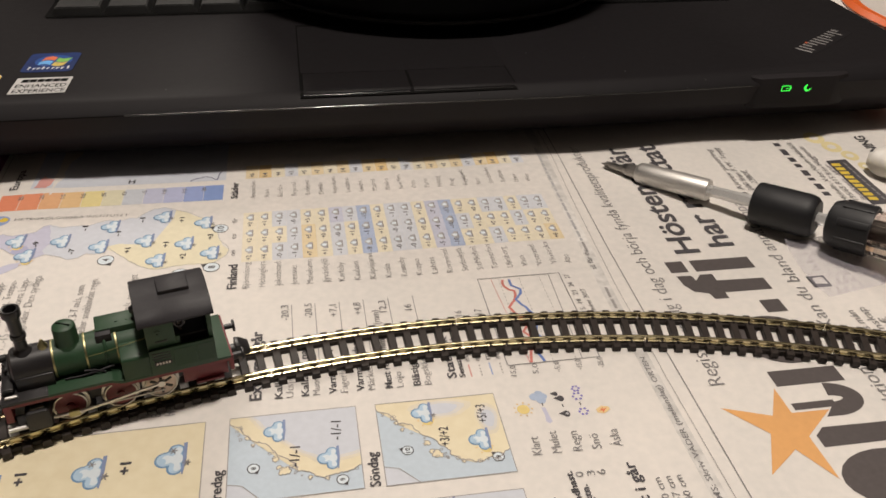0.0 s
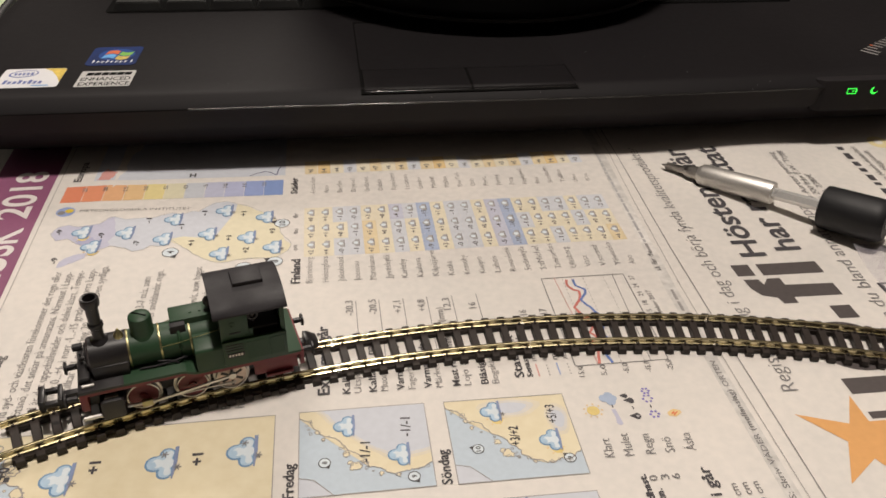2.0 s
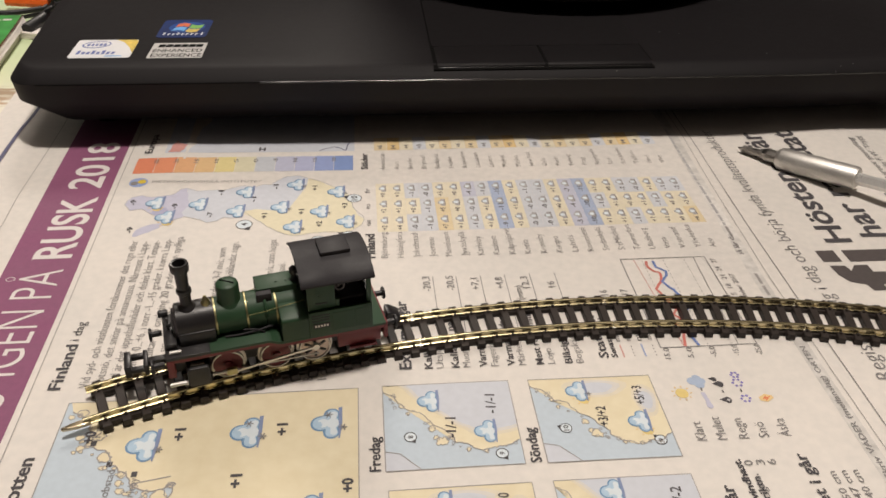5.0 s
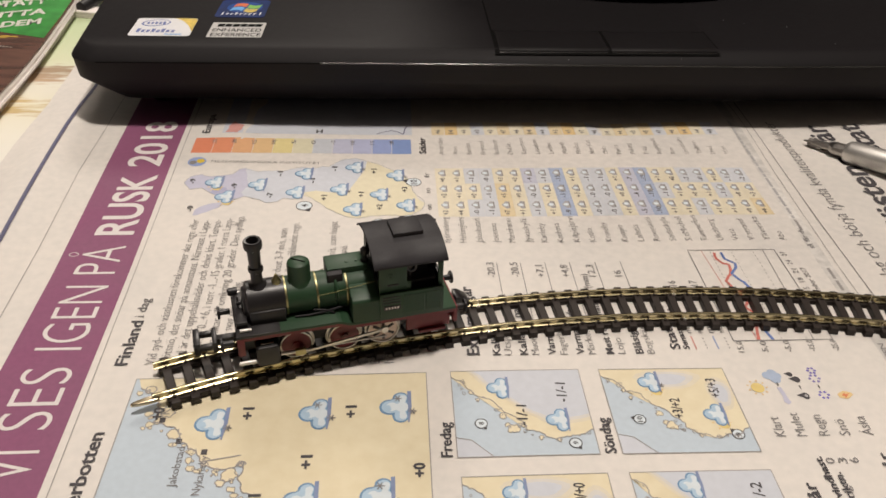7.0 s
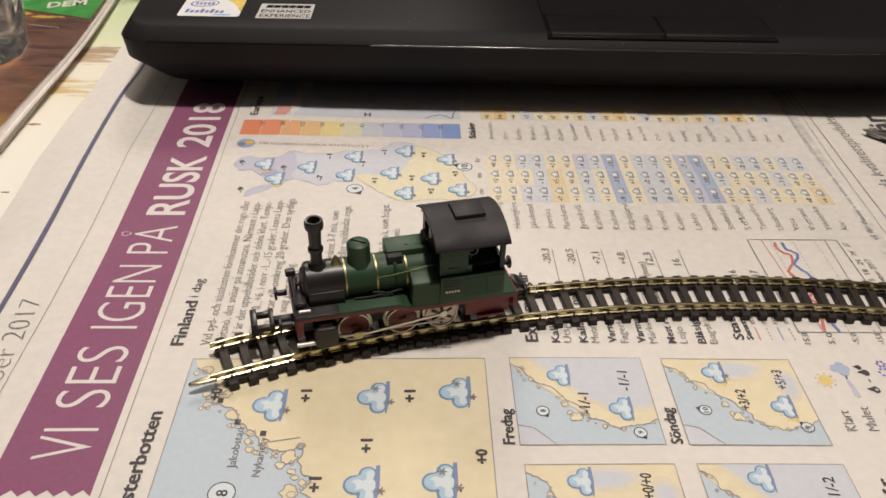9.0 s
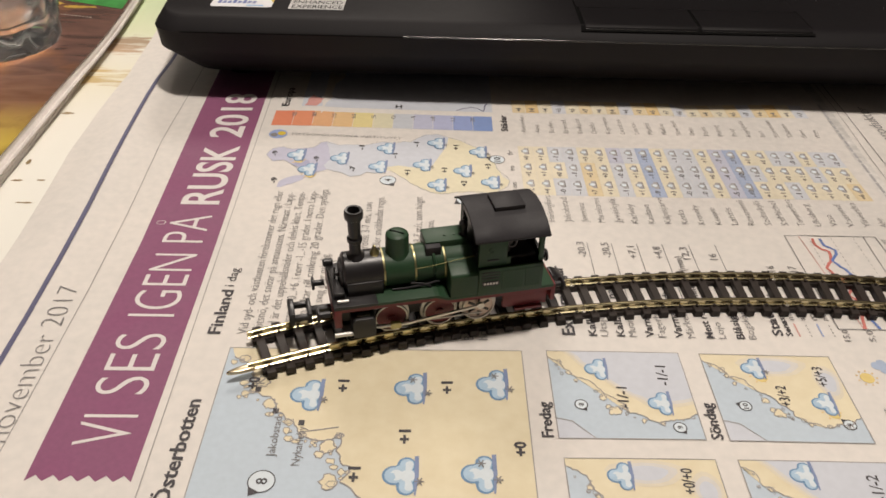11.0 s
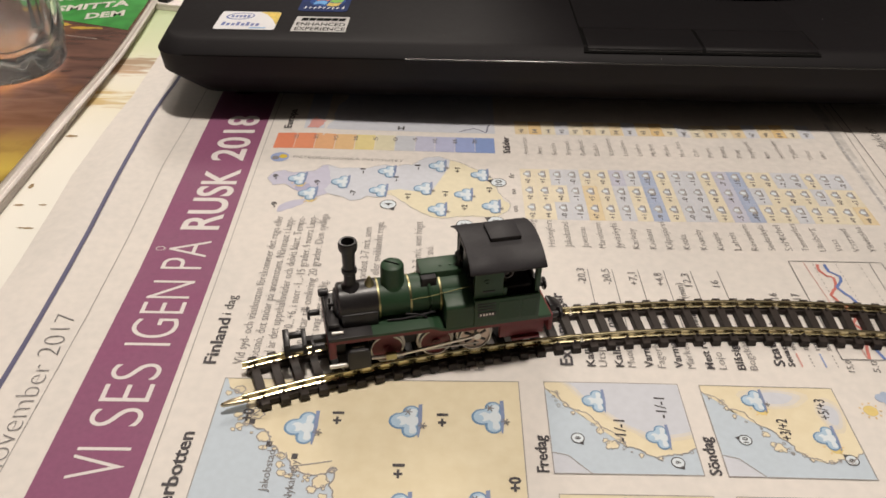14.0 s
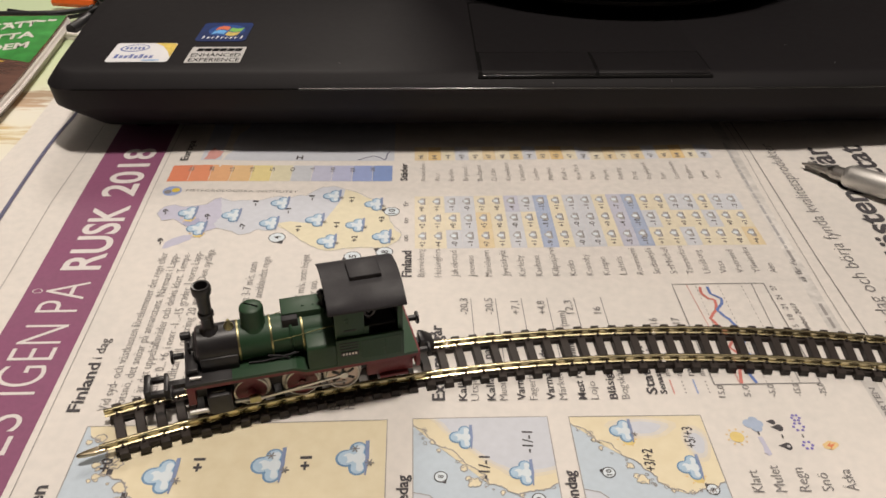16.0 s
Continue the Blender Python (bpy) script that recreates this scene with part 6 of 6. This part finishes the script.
def wood_photo():
    """A glossy printed photo of dark reddish boards with an orange glow towards the reader."""
    m = bpy.data.materials.new("cover_photo")
    m.use_nodes = True
    nt = m.node_tree
    b = nt.nodes["Principled BSDF"]
    b.inputs["Roughness"].default_value = 0.25
    co = nt.nodes.new("ShaderNodeTexCoord")
    mp = nt.nodes.new("ShaderNodeMapping")
    mp.inputs["Scale"].default_value = (45, 170, 45)
    nt.links.new(co.outputs["Object"], mp.inputs["Vector"])
    nz = nt.nodes.new("ShaderNodeTexNoise")
    nz.inputs["Scale"].default_value, nz.inputs["Detail"].default_value, nz.inputs["Distortion"].default_value = 1.0, 4, 0.8
    nt.links.new(mp.outputs["Vector"], nz.inputs["Vector"])
    rp = nt.nodes.new("ShaderNodeValToRGB")
    e = rp.color_ramp.elements
    e[0].position, e[0].color = 0.3, (0.062, 0.032, 0.026, 1)
    e[1].position, e[1].color = 0.72, (0.165, 0.085, 0.064, 1)
    nt.links.new(nz.outputs["Fac"], rp.inputs["Fac"])
    blot = nt.nodes.new("ShaderNodeTexNoise")
    blot.inputs["Scale"].default_value, blot.inputs["Detail"].default_value = 24.0, 4
    nt.links.new(co.outputs["Object"], blot.inputs["Vector"])
    r2 = nt.nodes.new("ShaderNodeValToRGB")
    e = r2.color_ramp.elements
    e[0].position, e[0].color = 0.55, (0, 0, 0, 1)
    e[1].position, e[1].color = 0.78, (1, 1, 1, 1)
    nt.links.new(blot.outputs["Fac"], r2.inputs["Fac"])
    mix = nt.nodes.new("ShaderNodeMix")
    mix.data_type = "RGBA"
    mix.inputs["B"].default_value = (0.3, 0.12, 0.035, 1)
    sep = nt.nodes.new("ShaderNodeSeparateXYZ")
    nt.links.new(co.outputs["Object"], sep.inputs["Vector"])
    low = nt.nodes.new("ShaderNodeMapRange")
    low.inputs["From Min"].default_value, low.inputs["From Max"].default_value = 0.136, 0.066
    low.inputs["To Max"].default_value = 0.75
    nt.links.new(sep.outputs["Y"], low.inputs["Value"])
    most = nt.nodes.new("ShaderNodeMath")
    most.operation = "MAXIMUM"
    nt.links.new(r2.outputs["Color"], most.inputs[0])
    nt.links.new(low.outputs["Result"], most.inputs[1])
    nt.links.new(most.outputs[0], mix.inputs["Factor"])
    nt.links.new(rp.outputs["Color"], mix.inputs["A"])
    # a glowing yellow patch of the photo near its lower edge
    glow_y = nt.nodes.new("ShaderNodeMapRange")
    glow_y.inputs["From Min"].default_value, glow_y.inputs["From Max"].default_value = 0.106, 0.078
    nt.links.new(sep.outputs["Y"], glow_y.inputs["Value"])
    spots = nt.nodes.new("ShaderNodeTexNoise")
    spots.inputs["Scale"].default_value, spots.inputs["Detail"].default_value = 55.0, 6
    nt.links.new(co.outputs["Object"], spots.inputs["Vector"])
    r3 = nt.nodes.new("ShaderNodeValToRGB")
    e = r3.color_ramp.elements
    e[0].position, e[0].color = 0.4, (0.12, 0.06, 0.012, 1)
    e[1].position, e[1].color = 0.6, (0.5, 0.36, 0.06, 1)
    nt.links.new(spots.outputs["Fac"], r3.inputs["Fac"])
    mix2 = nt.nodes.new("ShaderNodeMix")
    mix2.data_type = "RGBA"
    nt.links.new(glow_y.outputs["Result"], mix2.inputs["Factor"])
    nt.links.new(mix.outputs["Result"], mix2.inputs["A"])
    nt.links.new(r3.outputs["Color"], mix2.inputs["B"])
    nt.links.new(mix2.outputs["Result"], b.inputs["Base Color"])
    return m


M["cover_photo"] = wood_photo()


def painted_page():
    """Watercolour washes: green towards the top of the page, brown and ochre streaks lower down."""
    m = bpy.data.materials.new("painted_page")
    m.use_nodes = True
    nt = m.node_tree
    b = nt.nodes["Principled BSDF"]
    b.inputs["Roughness"].default_value = 0.6
    co = nt.nodes.new("ShaderNodeTexCoord")
    sep = nt.nodes.new("ShaderNodeSeparateXYZ")
    nt.links.new(co.outputs["Object"], sep.inputs["Vector"])
    mp = nt.nodes.new("ShaderNodeMapping")
    mp.inputs["Scale"].default_value = (70, 330, 70)
    nt.links.new(co.outputs["Object"], mp.inputs["Vector"])
    nz = nt.nodes.new("ShaderNodeTexNoise")
    nz.inputs["Scale"].default_value, nz.inputs["Detail"].default_value = 1.0, 7
    nt.links.new(mp.outputs["Vector"], nz.inputs["Vector"])
    soft = nt.nodes.new("ShaderNodeTexNoise")
    soft.inputs["Scale"].default_value = 60.0
    nt.links.new(co.outputs["Object"], soft.inputs["Vector"])
    # wobble the height on the page, then look up the wash and how strong its streaks are
    wob = nt.nodes.new("ShaderNodeMath")
    wob.operation = "MULTIPLY_ADD"
    wob.inputs[1].default_value = 0.012
    nt.links.new(soft.outputs["Fac"], wob.inputs[0])
    nt.links.new(sep.outputs["Y"], wob.inputs[2])
    span = nt.nodes.new("ShaderNodeMapRange")
    span.inputs["From Min"].default_value, span.inputs["From Max"].default_value = 0.086, 0.286
    nt.links.new(wob.outputs[0], span.inputs["Value"])

    def lookup(stops):
        r = nt.nodes.new("ShaderNodeValToRGB")
        e = r.color_ramp.elements
        while len(e) < len(stops):
            e.new(0.5)
        for k, (p, c) in enumerate(stops):
            e[k].position, e[k].color = p, (*c, 1)
        nt.links.new(span.outputs["Result"], r.inputs["Fac"])
        return r

    pale = (0.73, 0.715, 0.65)
    wash = lookup(((0.0, pale), (0.16, (0.73, 0.705, 0.63)), (0.3, (0.71, 0.675, 0.54)), (0.44, (0.71, 0.69, 0.61)), (0.52, (0.62, 0.65, 0.45)), (0.66, (0.52, 0.6, 0.38)), (1.0, (0.48, 0.58, 0.36))))
    tint = lookup(((0.0, (0.32, 0.2, 0.1)), (0.22, (0.42, 0.27, 0.13)), (0.31, (0.52, 0.38, 0.13)), (0.4, (0.5, 0.32, 0.18)), (0.47, (0.3, 0.18, 0.1))))
    much = lookup(((0.0, (0.25,) * 3), (0.1, (0.1,) * 3), (0.24, (0.25,) * 3), (0.28, (0.62,) * 3), (0.34, (0.58,) * 3), (0.37, (0.22,) * 3), (0.42, (0.62,) * 3), (0.49, (0.68,) * 3), (0.52, (0.1,) * 3), (1.0, (0.1,) * 3)))
    add = nt.nodes.new("ShaderNodeMath")
    add.operation = "ADD"
    nt.links.new(nz.outputs["Fac"], add.inputs[0])
    nt.links.new(much.outputs["Color"], add.inputs[1])
    cut = nt.nodes.new("ShaderNodeMapRange")
    cut.inputs["From Min"].default_value, cut.inputs["From Max"].default_value = 1.0, 1.18
    cut.inputs["To Max"].default_value = 0.85
    nt.links.new(add.outputs[0], cut.inputs["Value"])
    mix = nt.nodes.new("ShaderNodeMix")
    mix.data_type = "RGBA"
    nt.links.new(cut.outputs["Result"], mix.inputs["Factor"])
    nt.links.new(wash.outputs["Color"], mix.inputs["A"])
    nt.links.new(tint.outputs["Color"], mix.inputs["B"])
    nt.links.new(mix.outputs["Result"], b.inputs["Base Color"])
    return m


M["painted_page"] = painted_page()
page = thing("illustrated_page", "pale printed page with painted green and brown landscape", "printed page", 0, 0, 0)
part("paper", boxed(-260, -110, -60, 420, TABLE_Z, -1.6), "painted_page", page)
M["page_brush"] = material("page_brush", (0.26, 0.18, 0.08), 0.6, spread=0.3, scale=700)
for k, (x, y, w, h) in enumerate(((-146.2, 112.2, 4.6, 1.6), (-146.2, 80.3, 1.6, 3.0), (-145.4, 69.8, 3.6, 0.9), (-138.6, 70.1, 2.6, 0.8), (-138.6, 58.1, 5.2, 0.9))):
    bm = bmesh.new()
    ring_pts = rough([(x + w * 0.5 * math.cos(radians(a)), y + h * 0.5 * math.sin(radians(a))) for a in range(0, 361, 40)], 0.18, 50 + k, 2)[:-1]
    bm.faces.new([bm.verts.new((px, py, -1.54)) for px, py in ring_pts])
    bmesh.ops.recalc_face_normals(bm, faces=bm.faces)
    part("brush_mark", bm, "page_brush", page)


def magazine(name, label, x1, thick, z0, curve, fan):
    """A stapled magazine: a block of pages with a wavy fore edge and separate leaves showing."""
    ob = thing(name, label, "magazine")
    ys = [-20 + 12 * k for k in range(23)]
    leaves = 4
    for q in range(leaves):
        bm = bmesh.new()
        lo, hi = z0 + thick * q / leaves, z0 + thick * (q + 1) / leaves
        top, low = [], []
        for y in ys:
            e = x1 + curve(y) + 0.14 * math.sin(q * 2.1 + y / 60) + fan * (leaves - 1 - q) / leaves
            low.append((bm.verts.new((-340, y, lo)), bm.verts.new((e + fan / leaves, y, lo))))
            top.append((bm.verts.new((-340, y, hi)), bm.verts.new((e, y, hi))))
        for k in range(len(ys) - 1):
            bm.faces.new((top[k][0], top[k][1], top[k + 1][1], top[k + 1][0]))
            bm.faces.new((low[k][1], low[k][0], low[k + 1][0], low[k + 1][1]))
            bm.faces.new((low[k][1], low[k + 1][1], top[k + 1][1], top[k][1]))
            bm.faces.new((low[k + 1][0], low[k][0], top[k][0], top[k + 1][0]))
        for k in (0, -1):
            bm.faces.new((low[k][0], low[k][1], top[k][1], top[k][0]))
        bmesh.ops.recalc_face_normals(bm, faces=bm.faces)
        part("leaf", bm, "page_edge", ob, smooth=True)
    return ob


def edge_curve(y):
    return float(np.interp(y, (-20, 70, 115, 150, 170, 190, 230, 245), (-3.0, -3.6, -3.8, -3.4, -3.7, -5.0, -8.0, -9.6)))


def low_curve(y):
    return float(np.interp(y, (-20, 76, 127, 163, 185, 206, 246), (-2.0, -2.8, -3.8, -4.6, -5.2, -6.0, -9.0)))


magazine("magazine", "lower magazine of a small stack with grey page edges", -146.4, 3.6, -1.5, low_curve, 0.4)
mag = magazine("magazine", "glossy magazine with a dark wood photo and green cover panel", -145.4, 3.4, 2.2, edge_curve, 1.3)
MAGZ = 5.85


def cover_bm(x0f, y0, y1, z, edge=None):
    bm = bmesh.new()
    ys = [y0 + (y1 - y0) * k / 20 for k in range(21)]
    pairs = [(bm.verts.new((x0f(y), y, z)), bm.verts.new(((edge or (lambda q: -144.9 + edge_curve(q)))(y), y, z))) for y in ys]
    for a, b in zip(pairs, pairs[1:]):
        bm.faces.new((a[0], a[1], b[1], b[0]))
    return bm


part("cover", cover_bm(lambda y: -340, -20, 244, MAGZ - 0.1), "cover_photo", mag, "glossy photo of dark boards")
bm = bmesh.new()
green = [(-340, 240), (-340, 214), (-200, 204)] + [(-178, 198), (-168, 194.5), (-160, 192), (-150.9, 188.8)] + [(-152.4, 215), (-154.8, 243.5)]
bm.faces.new([bm.verts.new((x, y, MAGZ)) for x, y in green])
bmesh.ops.triangulate(bm, faces=bm.faces)
for f in bm.faces:
    if f.normal.z < 0:
        f.normal_flip()
panel = part("cover_panel", bm, "cover_green", mag, "green cover panel with white capitals")
for text, x, y, n, cap in (("DEM", -172.2, 200.0, 16.2, 6.6), ("SMITTA", -187.5, 207.6, 29.6, 7.0), ("GENOM ATT", -202.5, 217.0, 42.0, 7.6)):
    letters(text, x, y, n, cap, MAGZ + 0.08, "cover_white", panel, turn=19, weight=0.035, slant=0.15)
for k in range(9):
    bm = boxed(-196 + 4.4 * k, -192.4 + 4.4 * k, 227.5 + 1.1 * k, 229.7 + 1.1 * k, MAGZ + 0.02, MAGZ + 0.06)
    part("small_line", bm, "cover_white", panel)
bm = bmesh.new()
for k in range(16):
    box(bm, -183 + 1.5 * k, -182.2 + 1.5 * k, 184.2 - 0.35 * k, 184.6 - 0.35 * k, MAGZ - 0.08, MAGZ - 0.04)
part("dotted_line", bm, "cover_white", mag)
M["cover_gold"] = material("cover_gold", (0.5, 0.32, 0.05), 0.3, spread=0.3, scale=200)
for k, (x, y, w, h) in enumerate(((-168, 190.4, 14, 3.0), (-181, 193.6, 12, 3.2))):
    out = rough([(x + w * 0.5 * math.cos(radians(a)), y + h * 0.5 * math.sin(radians(a))) for a in range(0, 361, 40)], 0.18, 70 + k, 3)[:-1]
    bm = bmesh.new()
    bm.faces.new([bm.verts.new((px, py, MAGZ - 0.06)) for px, py in out])
    bmesh.ops.triangulate(bm, faces=bm.faces)
    for f in bm.faces:
        if f.normal.z < 0:
            f.normal_flip()
    part("photo_detail", bm, "cover_gold", mag)

# ---- drinking glass on the magazine ----
glass = thing("drinking_glass", "clear faceted drinking glass with a thick base on the magazine", "glass", -182.0, 150.2, MAGZ + 0.1)


def tumbler():
    bm = bmesh.new()
    facets, sub = 12, 8
    seg = facets * sub

    def ring_of(r, z, flute):
        out = []
        for k in range(seg):
            u = (k % sub) / sub - 0.5
            q = r - flute * math.cos(math.pi * u) ** 2
            a = 2 * math.pi * (k + 2) / seg
            out.append(bm.verts.new((q * math.cos(a), q * math.sin(a), z)))
        return out

    prof = [(15.5, 0.0, 0.0), (18.6, 0.4, 0.0), (20.6, 1.6, 0.1), (21.6, 4.0, 0.3), (22.0, 8.0, 0.5), (22.7, 12.0, 1.5), (23.4, 30, 1.4), (23.9, 52, 1.0), (25.5, 88, 0.0), (25.2, 89, 0.0), (23.9, 88.6, 0.0),
            (21.8, 45, 0.4), (20.6, 20, 0.5), (19.6, 13, 0.4), (17.0, 10.0, 0.2), (11.0, 8.6, 0.0), (4.0, 8.2, 0.0)]
    rings = [ring_of(*p) for p in prof]
    for a, b in zip(rings, rings[1:]):
        for k in range(seg):
            bm.faces.new((a[k], a[(k + 1) % seg], b[(k + 1) % seg], b[k]))
    bm.faces.new(rings[0][::-1])
    bm.faces.new(rings[-1])
    bmesh.ops.recalc_face_normals(bm, faces=bm.faces)
    return bm


part("tumbler", tumbler(), "glass", glass, smooth=True).visible_shadow = False

# ---- clutter behind the magazines ----
pencil = thing("pencil", "orange-red pencil lying beside the laptop", "pencil")
bm = bmesh.new()
rod(bm, (-172, 273.6, 2.6), (-128, 264.6, 2.6), 2.2, seg=6)
part("barrel", bm, "orange_rim", pencil)
bm = bmesh.new()
tube(bm, [(-260, 276, 2), (-220, 262, 2.4), (-190, 256, 2.4), (-165, 258, 2), (-152, 264, 2), (-149, 285, 2)], 1.3, 10)
tagged(part("cable", bm, "rubber", None, smooth=True), "thin black cable lying behind the magazines", "cable")
bm = bmesh.new()
tube(bm, [(-150.5, 234, 2.6), (-147, 244, 3.4), (-145.6, 256, 3.6), (-146.6, 270, 3.6), (-149, 290, 3.2), (-150, 312, 3.2), (-147, 335, 3.0)], 2.6, 12)
tagged(part("cable", bm, "rubber", None, smooth=True), "thick black cable lying along the laptop's side", "cable")
bm = bmesh.new()
tube(bm, [(-176, 345, 1.4), (-166, 322, 1.4), (-159, 303, 1.6), (-154.5, 288, 2.4), (-151.5, 276, 5.6), (-147, 262, 8.6), (-138, 256, 8.0), (-128, 254, 5)], 1.7, 12)
tagged(part("cable", bm, "rubber", None, smooth=True), "black cable crossing over a thicker one beside the laptop", "cable")
lead = thing("cable", "black cable with a slim plug in the laptop's side", "cable")
bm = bmesh.new()
tube(bm, [(-190, 264, 1.4), (-172, 258, 1.4), (-158, 252, 2.0), (-147, 248.5, 5.0), (-140, 247.8, 8.5)], 0.9, 10)
part("cord", bm, "rubber", lead, smooth=True)
bm = bmesh.new()
rod(bm, (-140.6, 247.8, 8.2), (-128, 247.4, 11.0), 1.9, seg=20, cap=0.5)
part("plug", bm, "rubber", lead, smooth=True)
bm = bmesh.new()
rod(bm, (-129.4, 247.5, 10.7), (-126.6, 247.4, 11.3), 1.4, seg=16)
part("plug_ring", bm, "nickel_dull", lead, smooth=True)
# thin folded leaflet whose white ends peep out behind the magazines
leaflet = thing("leaflet", "thin folded white leaflet partly under the laptop", "leaflet", -134, 239, 0, -13)
for y0, y1, z0, z1 in ((-40, 3.4, -1.55, 0.1), (-40, -2.6, 0.1, 1.5)):
    part("leaf", boxed(-19, 22, max(y0, -10), y1, z0, z1, 0.3), "page_edge", leaflet)
